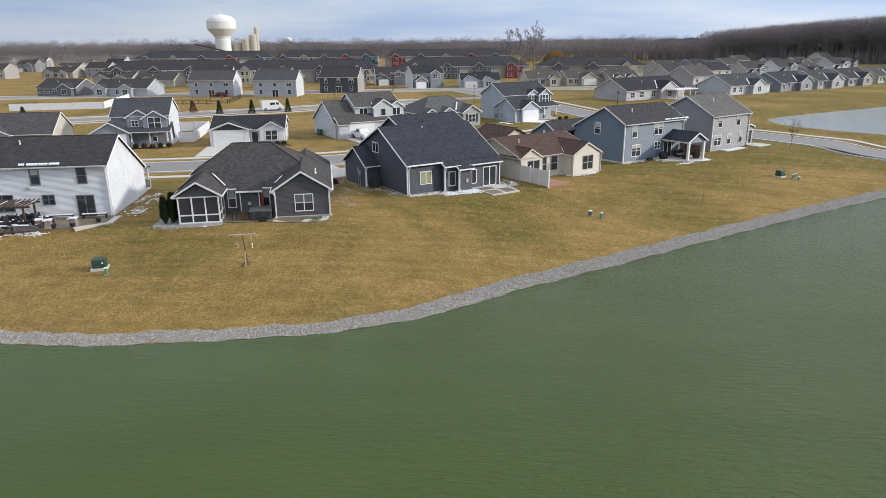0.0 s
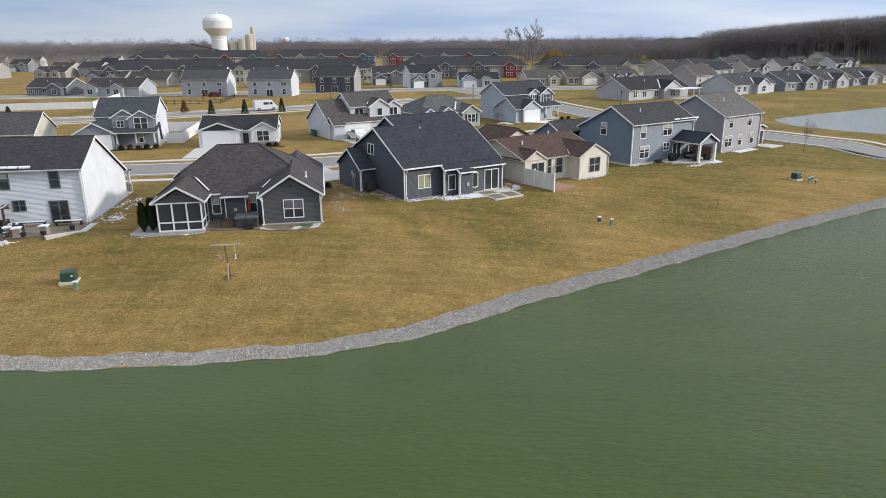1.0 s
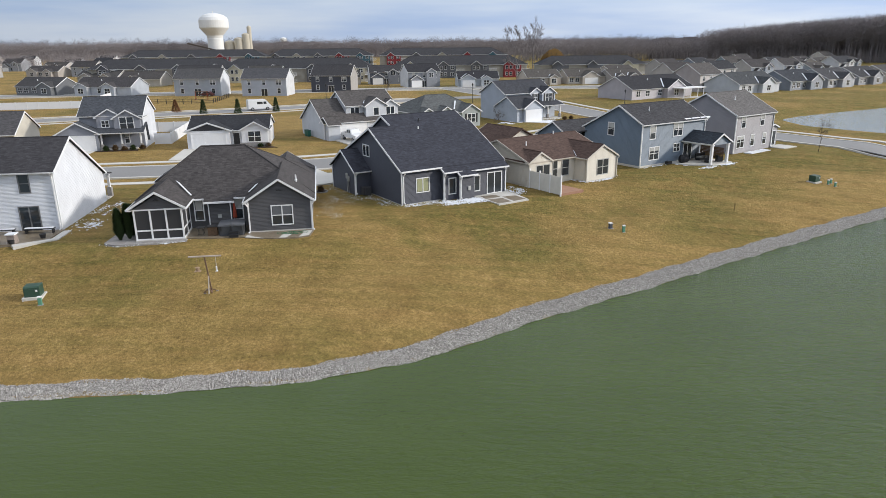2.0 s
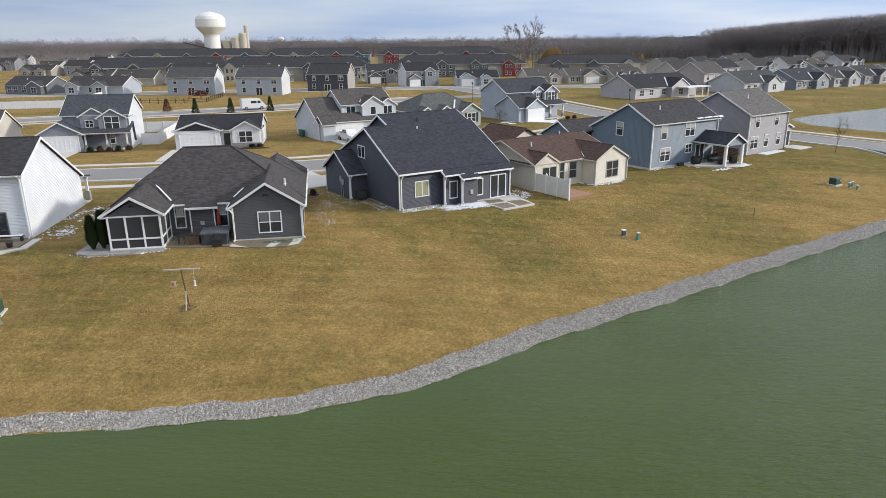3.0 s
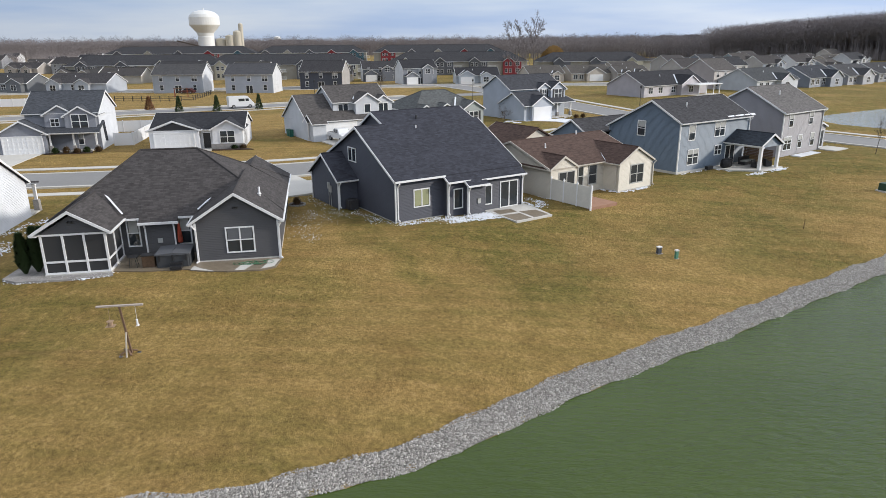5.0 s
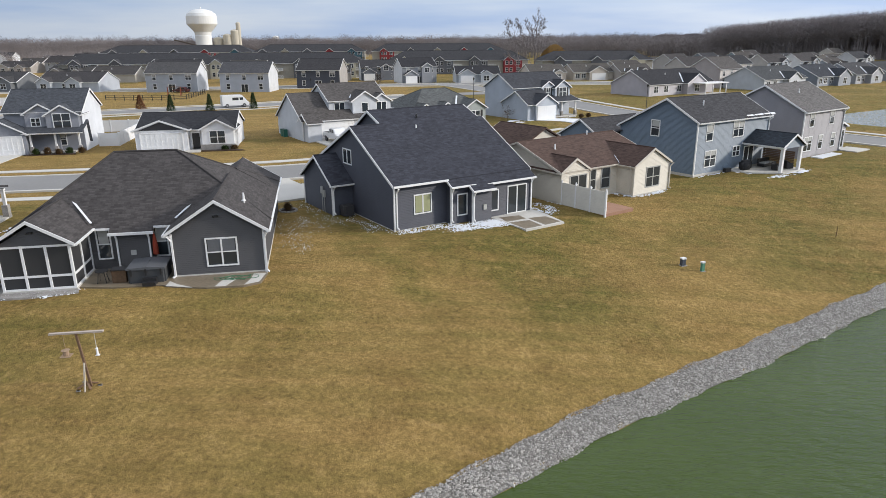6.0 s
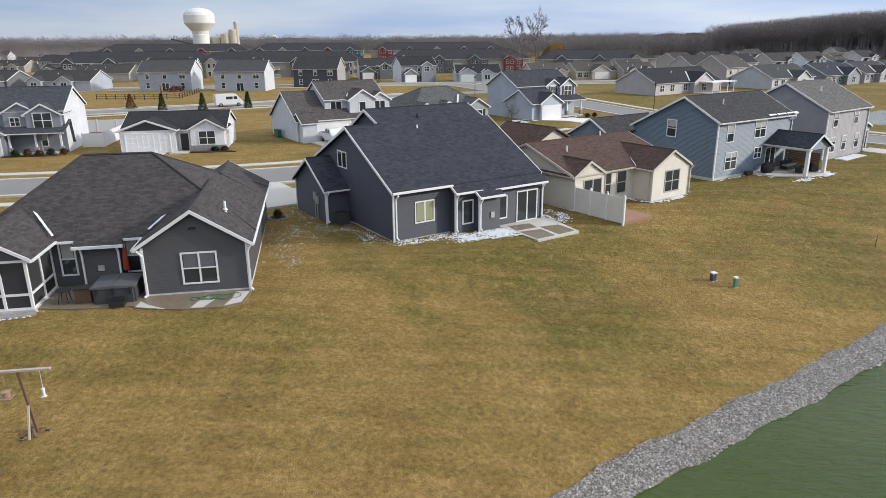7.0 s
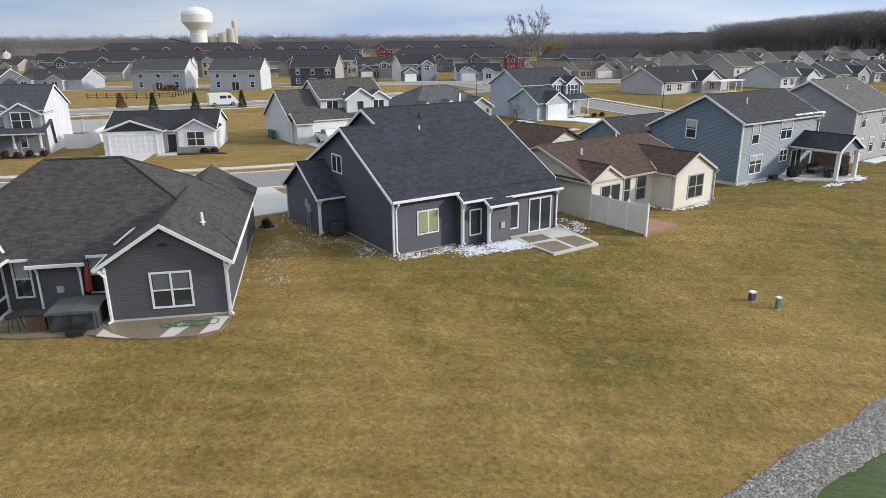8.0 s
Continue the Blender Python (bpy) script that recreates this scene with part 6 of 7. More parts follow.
def transformer(x, y, turn, label):
    t = thing("utility_box", x, y, gz(x, y), turn, label, "utility box", "utility boxes")
    t.scale = (0.82, 0.82, 0.9)
    bm = bmesh.new()
    box(bm, -0.75, 0.75, -0.7, 0.7, -0.4, 0.14)
    part("pad", bm, CONCRETE, t)
    bm = bmesh.new()
    prism(bm, [(-0.6, -0.5, 0.14), (-0.6, 0.5, 0.14), (-0.6, 0.5, 0.95), (-0.6, -0.38, 0.95), (-0.6, -0.5, 0.85)], (1.2, 0, 0))
    bmesh.ops.bevel(bm, geom=bm.edges[:], offset=0.02, segments=1, affect="EDGES")
    part("cabinet", bm, UTILITY, t)
    bm = bmesh.new()
    box(bm, -0.56, 0.56, -0.525, -0.5, 0.2, 0.78)
    part("door", bm, mat("dark_green_paint", (0.03, 0.07, 0.05), 0.45), t)
    bm = bmesh.new()
    box(bm, 0.3, 0.45, -0.54, -0.525, 0.55, 0.7)
    part("warning_label", bm, WHITE, t)


def pedestal(x, y, hh, r, color, label):
    t = thing("utility_pedestal", x, y, gz(x, y), 20, label, "pedestal", "utility pedestals")
    bm = bmesh.new()
    box(bm, -r, r, -r * 0.8, r * 0.8, -0.3, hh)
    bmesh.ops.bevel(bm, geom=bm.edges[:], offset=0.025, segments=1, affect="EDGES")
    part("shell", bm, color, t)
    bm = bmesh.new()
    box(bm, -r * 1.08, r * 1.08, -r * 0.9, r * 0.9, hh - 0.02, hh + 0.06)
    part("cap", bm, WHITE, t, "pale cap")
    bm = bmesh.new()
    box(bm, -r * 1.3, r * 1.5, -r * 1.2, r * 1.1, -0.2, 0.05)
    part("collar", bm, ROCKBED, t)


bird_feeder()
PALE_GREEN = speckled("pale_green_plastic", (0.10, 0.26, 0.18), 0.12, 3, 20, 0.5)
transformer(-27.1, 45.0, 14, "dark green transformer cabinet on a concrete pad")
pedestal(-26.0, 43.75, 0.55, 0.12, PALE_GREEN, "pale green cable pedestal beside the transformer")
transformer(44.7, 80.8, 30, "dark green transformer cabinet on the far lawn")
for dx, dy in ((1.3, -0.7), (1.9, -0.2), (1.7, -1.5)):
    pedestal(44.7 + dx, 80.8 + dy, 0.5, 0.11, PALE_GREEN, "pale green cable pedestal beside a cabinet")
pedestal(15.8, 61.3, 0.5, 0.16, mat("slate_plastic", (0.06, 0.07, 0.09), 0.5), "slate-grey utility pedestal with a pale cap")
pedestal(16.8, 60.5, 0.62, 0.12, PALE_GREEN, "green cable pedestal with a pale cap")
t = thing("survey_stake", 30.0, 68.3, gz(30.0, 68.3), 0, "thin weathered wooden survey stake", "stake")
bm = bmesh.new()
tube(bm, (0, 0, -0.2), (0.03, 0, 0.9), 0.025, 0.02, 6)
part("stake", bm, WOOD, t)


def hot_tub():
    x, y = put(YARD_A, -1.42, 0.3)
    t = thing("hot_tub", x, y, 0.08, 10.3, "grey hot tub under a folding vinyl cover", "hot tub")
    shell = speckled("tub_cabinet", (0.055, 0.058, 0.062), 0.15, 2, 20, 0.6)
    bm = bmesh.new()
    box(bm, -1.0, 1.0, -1.0, 0.85, 0, 0.78)
    bmesh.ops.bevel(bm, geom=[e for e in bm.edges if abs(e.verts[0].co.z - e.verts[1].co.z) > 0.5], offset=0.1, segments=3, affect="EDGES")
    part("cabinet", bm, shell, t)
    for s in (-1, 1):
        bm = bmesh.new()
        prism(bm, [(0.01 * s, -1.05, 0.79), (1.04 * s, -1.05, 0.79), (1.04 * s, -1.05, 0.88), (0.01 * s, -1.05, 0.95)], (0, 1.95, 0))
        part("cover", bm, speckled("tub_cover", (0.10, 0.105, 0.115), 0.12, 1, 14, 0.5), t)
    for u in (-0.8, 0.0, 0.8):
        bm = bmesh.new()
        box(bm, u - 0.05, u + 0.05, -1.07, -1.0, 0.45, 0.82)
        part("strap", bm, DARK, t)
    x, y = put(YARD_A, -1.2, -1.0)
    t = thing("tub_steps", x, y, 0.08, 10.3, "black plastic steps before the hot tub", "steps")
    bm = bmesh.new()
    box(bm, -0.35, 0.35, -0.3, 0.25, 0, 0.18)
    part("lower_step", bm, DARK, t)
    bm = bmesh.new()
    box(bm, -0.35, 0.35, 0.0, 0.25, 0.18, 0.36)
    part("upper_step", bm, DARK, t)


def patio_things():
    x, y = put(YARD_A, -2.95, -0.1)
    t = thing("wicker_bin", x, y, 0.08, 10.3, "brown wicker storage bin with a dark lid", "storage bin")
    bm = bmesh.new()
    box(bm, -0.38, 0.38, -0.3, 0.3, 0, 0.72)
    part("body", bm, speckled("wicker", (0.12, 0.075, 0.045), 0.35, 6, 40), t)
    bm = bmesh.new()
    box(bm, -0.42, 0.42, -0.34, 0.34, 0.72, 0.78)
    part("lid", bm, DARK, t)
    x, y = put(YARD_A, -3.9, -0.1)
    t = thing("patio_table", x, y, 0.08, 10.3, "small dark metal patio table with snow on top", "table")
    bm = bmesh.new()
    tube(bm, (0, 0, 0.66), (0, 0, 0.7), 0.36, 0.36, 18)
    part("tabletop", bm, DARK, t)
    for a in range(4):
        bm = bmesh.new()
        c, s = math.cos(a * 1.57 + 0.78), math.sin(a * 1.57 + 0.78)
        tube(bm, (c * 0.2, s * 0.2, 0.66), (c * 0.34, s * 0.34, 0), 0.018, 0.018, 6)
        part("leg", bm, DARK, t)
    x, y = put(YARD_A, -1.35, 1.9)
    t = thing("patio_umbrella", x, y, 0.05, 0, "closed rust-orange patio umbrella", "umbrella")
    bm = bmesh.new()
    tube(bm, (0, 0, 0), (0, 0, 2.3), 0.025, 0.02, 8)
    tube(bm, (0, 0, 0), (0, 0, 0.1), 0.25, 0.22, 14)
    part("pole", bm, DARK, t)
    bm = bmesh.new()
    lathe(bm, [(0.02, 0.85), (0.17, 0.95), (0.15, 1.5), (0.07, 2.1), (0.02, 2.25)], 10)
    part("canopy", bm, speckled("rust_canvas", (0.30, 0.055, 0.03), 0.2, 3, 20), t)
    x, y = put(YARD_A, 3.4, -0.9)
    t = thing("garden_hose", x, y, 0.09, 10.3, "green garden hose loosely coiled on the patio", "hose")
    bm = bmesh.new()
    r2 = random.Random(9)
    last = None
    for i in range(90):
        a = i * 0.33
        q = Vector((-0.9 + 0.75 * math.cos(a) * (0.6 + i * 0.004) + i * 0.02, 0.4 * math.sin(a) * (0.5 + 0.005 * i) + 0.1 * math.sin(i * 0.9), 0.01 + r2.random() * 0.03))
        if last is not None:
            tube(bm, last, q, 0.014, 0.014, 5, False)
        last = q
    part("hose", bm, speckled("green_rubber", (0.05, 0.17, 0.09), 0.15, 3, 20, 0.5), t)
    for u, v, hh, sd in ((-10.15, -0.1, 2.55, 61), (-9.5, 0.15, 2.85, 62), (-9.45, 1.1, 2.6, 63)):
        x, y = put(YARD_A, u, v)
        evergreen(x, y, hh, 0.36, sd, "columnar green arborvitae beside the porch", True, 0.0)
    t = thing("gravel_bed", -15.51, 56.39, 0.0, 10.3, "pale gravel bed with snow remains around the porch", "gravel bed")
    bm = bmesh.new()
    prism(bm, [(u, v, 0.07) for u, v in ((-11.2, -0.9), (-10.2, -1.6), (-7.2, -1.75), (-4.8, -1.45), (-4.95, -0.95), (-8.75, -0.98), (-8.95, 2.6), (-10.9, 2.4))], (0, 0, -0.25))
    part("gravel", bm, ROCKBED, t)
    x, y = put(YARD_A, 5.9, 15.0)
    t = thing("planting_ring", x, y, gz(x, y), 0, "round mulch bed edged with dark stones beside the house", "planting bed")
    bm = bmesh.new()
    tube(bm, (0, 0, -0.1), (0, 0, 0.1), 0.6, 0.55, 16)
    part("mulch", bm, MULCH, t)
    for i in range(14):
        a = i * 2 * math.pi / 14
        bm = bmesh.new()
        box(bm, -0.12, 0.12, -0.07, 0.07, -0.05, 0.15, Matrix.Translation((0.68 * math.cos(a), 0.68 * math.sin(a), 0)) @ Matrix.Rotation(a + math.pi / 2, 4, "Z"))
        part("edging_stone", bm, ROCKBED, t)
    evergreen(x, y, 0.5, 0.3, 95, "small dormant shrub in a round bed", True, gz(x, y) + 0.08, RUST, "shrub", "shrub", 200)
    # air conditioner beside the slate house
    x, y = put(YARD_B, -0.85, 6.05)
    t = thing("air_conditioner", x, y, 0.1, 32.8, "dark round-cornered air conditioner condenser", "air conditioner")
    bm = bmesh.new()
    box(bm, -0.45, 0.45, -0.45, 0.45, 0, 0.8)
    bmesh.ops.bevel(bm, geom=[e for e in bm.edges if abs(e.verts[0].co.z - e.verts[1].co.z) > 0.5], offset=0.14, segments=3, affect="EDGES")
    part("casing", bm, mat("dark_louvres", (0.06, 0.06, 0.065), 0.5, 0.3), t)
    bm = bmesh.new()
    tube(bm, (0, 0, 0.8), (0, 0, 0.83), 0.36, 0.34, 16)
    part("fan_guard", bm, DARK, t)
    # covered grill and furniture by the blue house
    x, y = put(YARD_D, 7.0, -1.1)
    t = thing("covered_grill", x, y, 0.15, 33.6, "barbecue grill under a black cover", "grill")
    bm = bmesh.new()
    box(bm, -0.75, 0.75, -0.35, 0.35, 0.0, 1.0)
    bmesh.ops.bevel(bm, geom=bm.edges[:], offset=0.16, segments=3, affect="EDGES")
    for v in bm.verts:
        v.co.x += 0.05 * math.sin(v.co.z * 9 + v.co.y * 5)
    part("cover", bm, speckled("black_cover", (0.022, 0.022, 0.024), 0.3, 3, 14, 0.5), t, smooth=True)
    x, y = put(YARD_D, 4.9, -0.45)
    t = thing("planter_box", x, y, 0.1, 33.6, "low black planter box by the wall", "planter")
    bm = bmesh.new()
    box(bm, -0.45, 0.45, -0.2, 0.2, 0, 0.35)
    box(bm, -0.4, 0.4, -0.15, 0.15, 0.35, 0.37)
    part("box", bm, DARK, t)
    x, y = put(YARD_D, 10.6, -1.2)
    t = thing("garden_sofa", x, y, 0.17, 33.6, "dark wicker garden sofa with grey cushions", "sofa")
    bm = bmesh.new()
    box(bm, -0.95, 0.95, -0.4, 0.4, 0.05, 0.35)
    part("frame", bm, DARK, t)
    bm = bmesh.new()
    box(bm, -0.95, 0.95, 0.28, 0.42, 0.35, 0.85)
    part("backrest", bm, DARK, t)
    for u in (-0.46, 0.46):
        bm = bmesh.new()
        box(bm, u - 0.43, u + 0.43, -0.38, 0.26, 0.352, 0.5)
        bmesh.ops.bevel(bm, geom=bm.edges[:], offset=0.05, segments=2, affect="EDGES")
        part("cushion", bm, BLIND, t)
    for k, (u, v) in enumerate(((9.3, -3.1), (11.2, -3.3))):
        x, y = put(YARD_D, u, v)
        t = thing("garden_chair", x, y, 0.17, 33.6 + 60 * k, "dark wicker garden chair on the covered patio", "chair", "patio chairs")
        bm = bmesh.new()
        box(bm, -0.35, 0.35, -0.35, 0.35, 0.05, 0.42)
        part("seat", bm, DARK, t)
        bm = bmesh.new()
        box(bm, -0.35, 0.35, 0.27, 0.37, 0.42, 0.85)
        part("backrest", bm, DARK, t)
        for e in (-1, 1):
            bm = bmesh.new()
            box(bm, 0.27 * e, 0.35 * e, -0.3, 0.27, 0.42, 0.62)
            part("armrest", bm, DARK, t)
    x, y = put(YARD_D, 11.6, -2.0)
    t = thing("slat_screen", x, y, 0.1, 33.6, "brown wooden slat screen closing the patio side", "screen")
    for j in range(9):
        bm = bmesh.new()
        box(bm, -0.02, 0.02, -1.6, 1.9, 0.3 + 0.17 * j, 0.44 + 0.17 * j)
        part("slat", bm, WOOD, t)


hot_tub()
patio_things()


# ---- patio of the white house ----
def white_house_patio():
    x, y = put(YARD_W, -8.2, -2.6)
    t = thing("pergola", x, y, 0.05, 8, "weathered dark wooden pergola with snow on its rafters", "pergola")
    PWOOD = speckled("grey_timber", (0.085, 0.062, 0.055), 0.3, 2, 20)
    for u in (-1.7, 1.7):
        for v in (-1.0, 1.2):
            bm = bmesh.new()
            box(bm, u - 0.08, u + 0.08, v - 0.08, v + 0.08, 0, 1.85)
            part("post", bm, PWOOD, t)
    for v in (-1.0, 1.2):
        bm = bmesh.new()
        box(bm, -2.3, 2.3, v - 0.05, v + 0.05, 1.85, 2.02)
        part("beam", bm, PWOOD, t)
    for i in range(11):
        u = -2.1 + 0.42 * i
        bm = bmesh.new()
        box(bm, u - 0.03, u + 0.03, -1.5, 1.7, 2.02, 2.15)
        rafter = part("rafter", bm, PWOOD, t)
        if i % 3 == 1:
            bm = bmesh.new()
            box(bm, u - 0.028, u + 0.028, -1.1 + 0.1 * i, 1.0, 2.152, 2.18)
            part("snow", bm, SNOW, rafter, "thin snow")
    cover = speckled("black_cover_cloth", (0.020, 0.021, 0.024), 0.3, 3, 14, 0.6)
    r3 = random.Random(12)
    for k, (u, v, w, d, hh) in enumerate(((-8.6, -1.4, 1.9, 0.9, 0.75), (-6.9, -3.3, 1.5, 0.8, 0.6), (-5.6, -2.2, 1.7, 0.8, 0.7), (-8.7, -3.5, 1.4, 1.0, 0.7), (-5.1, -3.2, 0.9, 0.7, 0.5), (-7.1, -1.2, 1.6, 0.7, 0.85))):
        x, y = put(YARD_W, u, v)
        t = thing("covered_furniture", x, y, 0.03, 8 + r3.uniform(-25, 25), "garden furniture under a sagging black cover with snow", "covered furniture", "covered patio furniture")
        bm = bmesh.new()
        box(bm, -w / 2, w / 2, -d / 2, d / 2, 0, hh)
        bmesh.ops.subdivide_edges(bm, edges=bm.edges[:], cuts=4, use_grid_fill=True)
        for q in bm.verts:
            lift = q.co.z / hh
            q.co += Vector((r3.uniform(-0.05, 0.05), r3.uniform(-0.05, 0.05), -lift * r3.uniform(0, 0.16)))
            q.co.x *= 1.08 - 0.16 * lift
            q.co.y *= 1.08 - 0.16 * lift
        part("cover", bm, cover, t, smooth=True)
        bm = bmesh.new()
        for j in range(5):
            a0, b0, rr = r3.uniform(-w * 0.36, w * 0.36), r3.uniform(-d * 0.3, d * 0.3), r3.uniform(0.1, 0.24)
            ring = [bm.verts.new((a0 + rr * math.cos(1.05 * q) * r3.uniform(0.6, 1.3), b0 + 0.6 * rr * math.sin(1.05 * q), hh - 0.06)) for q in range(6)]
            mid = bm.verts.new((a0, b0, hh + 0.035))
            for q in range(6):
                bm.faces.new((ring[q], ring[(q + 1) % 6], mid))
        part("snow", bm, SNOW, t, "patches of old snow")
    wall_mat = speckled("seat_wall_stone", (0.17, 0.15, 0.14), 0.35, 2, 14)
    for k, (u0, u1, v) in enumerate(((-10.9, -8.1, -4.75), (-7.8, -5.0, -4.5))):
        x, y = put(YARD_W, u0, v)
        t = thing("seat_wall", x, y, 0.0, 8, "low dry-laid stone seat wall with snow on its coping", "garden wall", "patio seat walls")
        for j in range(3):
            for i in range(int((u1 - u0) / 0.4)):
                bm = bmesh.new()
                o = 0.4 * i + (0.2 if j % 2 else 0)
                box(bm, o + 0.01, o + 0.39, -0.15 + r3.uniform(-0.02, 0.02), 0.15, 0.16 * j, 0.16 * j + 0.15)
                part("stone", bm, wall_mat, t)
        bm = bmesh.new()
        box(bm, 0.0, (u1 - u0) * 0.7, -0.17, 0.17, 0.48, 0.53)
        part("coping_snow", bm, SNOW, t, "snow on the coping")
    brick = speckled("block_stone", (0.30, 0.25, 0.22), 0.3, 2, 14)
    for k, (u, v) in enumerate(((-2.3, -3.7), (-4.35, -4.1), (-5.3, -3.7))):
        x, y = put(YARD_W, u, v)
        t = thing("stone_pillar", x, y, 0.02, 8 + 10 * k, "low stacked-block patio pillar with a snowy cap", "pillar", "patio pillars")
        for j in range(4):
            bm = bmesh.new()
            box(bm, -0.3 + 0.01 * j, 0.3 - 0.01 * j, -0.3, 0.3, 0.19 * j, 0.19 * j + 0.175)
            part("block", bm, brick, t)
        bm = bmesh.new()
        box(bm, -0.36, 0.36, -0.36, 0.36, 0.76, 0.84)
        part("cap", bm, SNOW, t)
    for k, (u, v, w) in enumerate(((-4.6, -0.9, 2.6), (-1.4, -0.9, 2.4), (-8.2, -4.5, 2.2))):
        x, y = put(YARD_W, u, v)
        t = thing("garden_bench", x, y, 0.03, 8, "dark garden bench with snow on its seat", "bench", "patio benches")
        bm = bmesh.new()
        box(bm, -w / 2, w / 2, -0.22, 0.22, 0.4, 0.46)
        part("seat", bm, DARK, t)
        bm = bmesh.new()
        box(bm, -w / 2 + 0.05, w / 2 - 0.1, -0.18, 0.2, 0.462, 0.5)
        part("snow", bm, SNOW, t)
        for e in (-1, 1):
            bm = bmesh.new()
            box(bm, e * (w / 2 - 0.15) - 0.04, e * (w / 2 - 0.15) + 0.04, -0.2, 0.2, 0, 0.4)
            part("leg", bm, DARK, t)
    r2 = random.Random(4)
    for k in range(11):
        x, y = put(YARD_W, -4.4 - r2.random() * 6.0, -4.4 + r2.random() * 3.2)
        t = thing("patio_chair", x, y, 0.03, r2.uniform(0, 360), "dark metal patio chair dusted with snow", "chair", "white house patio chairs")
        bm = bmesh.new()
        box(bm, -0.25, 0.25, -0.25, 0.25, 0.4, 0.45)
        part("seat", bm, DARK, t)
        bm = bmesh.new()
        box(bm, -0.25, 0.25, 0.22, 0.26, 0.45, 0.95)
        part("backrest", bm, DARK, t)
        for a, b in ((-1, -1), (-1, 1), (1, -1), (1, 1)):
            bm = bmesh.new()
            tube(bm, (0.22 * a, 0.22 * b, 0), (0.22 * a, 0.22 * b, 0.4), 0.02, 0.02, 6)
            part("leg", bm, DARK, t)
        bm = bmesh.new()
        box(bm, -0.2, 0.2, -0.2, 0.2, 0.452, 0.49)
        part("snow", bm, SNOW, t)
    for k, (u, v) in enumerate(((-0.5, -2.6), (-2.3, -4.0), (-3.9, -4.15))):
        x, y = put(YARD_W, u, v)
        t = thing("flower_pot", x, y, 0.02, 0, "dark empty flower pot on the patio edge", "flower pot")
        bm = bmesh.new()
        lathe(bm, [(0.16, 0), (0.24, 0.35), (0.26, 0.4), (0.2, 0.38)], 12)
        part("pot", bm, DARK, t)


white_house_patio()


# ---- snow remains ----
def snow_flecks(name, yard, areas, seed, label):
    """Thin broken snow lying in the shade, many small uneven flakes."""
    r2 = np.random.RandomState(seed)
    spots = []
    for u0, u1, v0, v1, count, big in areas:
        cx = r2.uniform(u0, u1, max(5, count // 14))
        cy = r2.uniform(v0, v1, max(5, count // 14))
        for i in range(count):
            j = r2.randint(len(cx))
            u = cx[j] + r2.normal(0, (u1 - u0) * 0.07 + 0.06)
            v = cy[j] + r2.normal(0, (v1 - v0) * 0.07 + 0.06)
            p = yard @ Vector((u, v, 0))
            spots.append((p.x, p.y, r2.gamma(3, big / 3) + 0.015))
    spots = np.array(spots)
    heights = ground_z(spots[:, 0], spots[:, 1]) + 0.075
    V, F, n = [], [], 6
    for (x, y, r), z in zip(spots, heights):
        b = len(V)
        for k in range(n):
            a, rr = 2 * math.pi * k / n, r * r2.uniform(0.5, 1.2)
            V.append((x + rr * math.cos(a), y + rr * math.sin(a) * 0.8, z - 0.035))
        V.append((x, y, z + 0.015))
        for k in range(n):
            F.append((b + k, b + (k + 1) % n, b + n))
    ob = new(name, mesh_from(name, np.array(V), np.array(F), SNOW))
    tagged(ob, label, "snow", kind="stuff")


snow_flecks("snow_by_slate_house", YARD_B, [(3.4, 7.9, -2.7, -1.3, 700, 0.05), (5.6, 8.2, -3.3, -1.6, 420, 0.07), (0.2, 4.6, -1.3, -0.2, 360, 0.032), (-1.6, -0.1, 0.2, 6.3, 220, 0.022), (-4.2, -1.9, 3.0, 13.0, 200, 0.016), (12.3, 14.0, -2.4, 0.8, 260, 0.05)], 71, "broken snow remains beside the slate house")
snow_flecks("snow_by_ranch", YARD_A, [(5.5, 8.2, 4.0, 13, 300, 0.009), (-11, -5, -1.75, -0.95, 300, 0.035)], 72, "thin snow flecks on the shaded side lawn")
snow_flecks("snow_by_cream_house", YARD_C, [(0.0, 5.2, -0.5, -0.1, 140, 0.07), (-0.6, -0.1, 0, 2.0, 50, 0.07), (-7.3, -7.0, 2.0, 8, 60, 0.06)], 73, "thin snow along the foot of the wall")
snow_flecks("snow_by_blue_house", YARD_D, [(5.6, 12.6, -4.9, -4.3, 170, 0.11), (0.4, 5.0, -0.5, -0.1, 60, 0.06), (5.8, 8.0, -2.6, -1.2, 60, 0.1)], 74, "snow remains around the covered patio")
snow_flecks("snow_by_white_house", YARD_W, [(0.2, 2.6, -0.5, 9.5, 260, 0.07), (-11, -5, -5.2, -3.6, 220, 0.12)], 75, "snow remains beside the white house")
snow_flecks("snow_by_pale_house", local(15, 134, 33), [(-3.5, 1.2, -1.2, 2.0, 120, 0.25), (6, 13, -1.0, 1.0, 80, 0.15)], 76, "snow remains at the front of the pale blue house")


# ---- roof snow ----
def roof_snow(yard, u0, u1, v, z, seed, label, w=0.25):
    t = thing("roof_snow", *(yard @ Vector((0, 0, 0))), 0, label, "snow")
    t.matrix_world = yard
    bm = bmesh.new()
    r2 = random.Random(seed)
    u = u0
    while u < u1:
        ln = r2.uniform(0.4, 1.2)
        prism(bm, [(u, v, z), (u, v + w, z + w * 0.5), (u, v + w * 0.8, z + w * 0.5 + 0.08), (u, v, z + 0.1)], (ln, 0, 0))
        u += ln + r2.uniform(0.02, 0.25)
    part("ridge_of_snow", bm, SNOW, t)


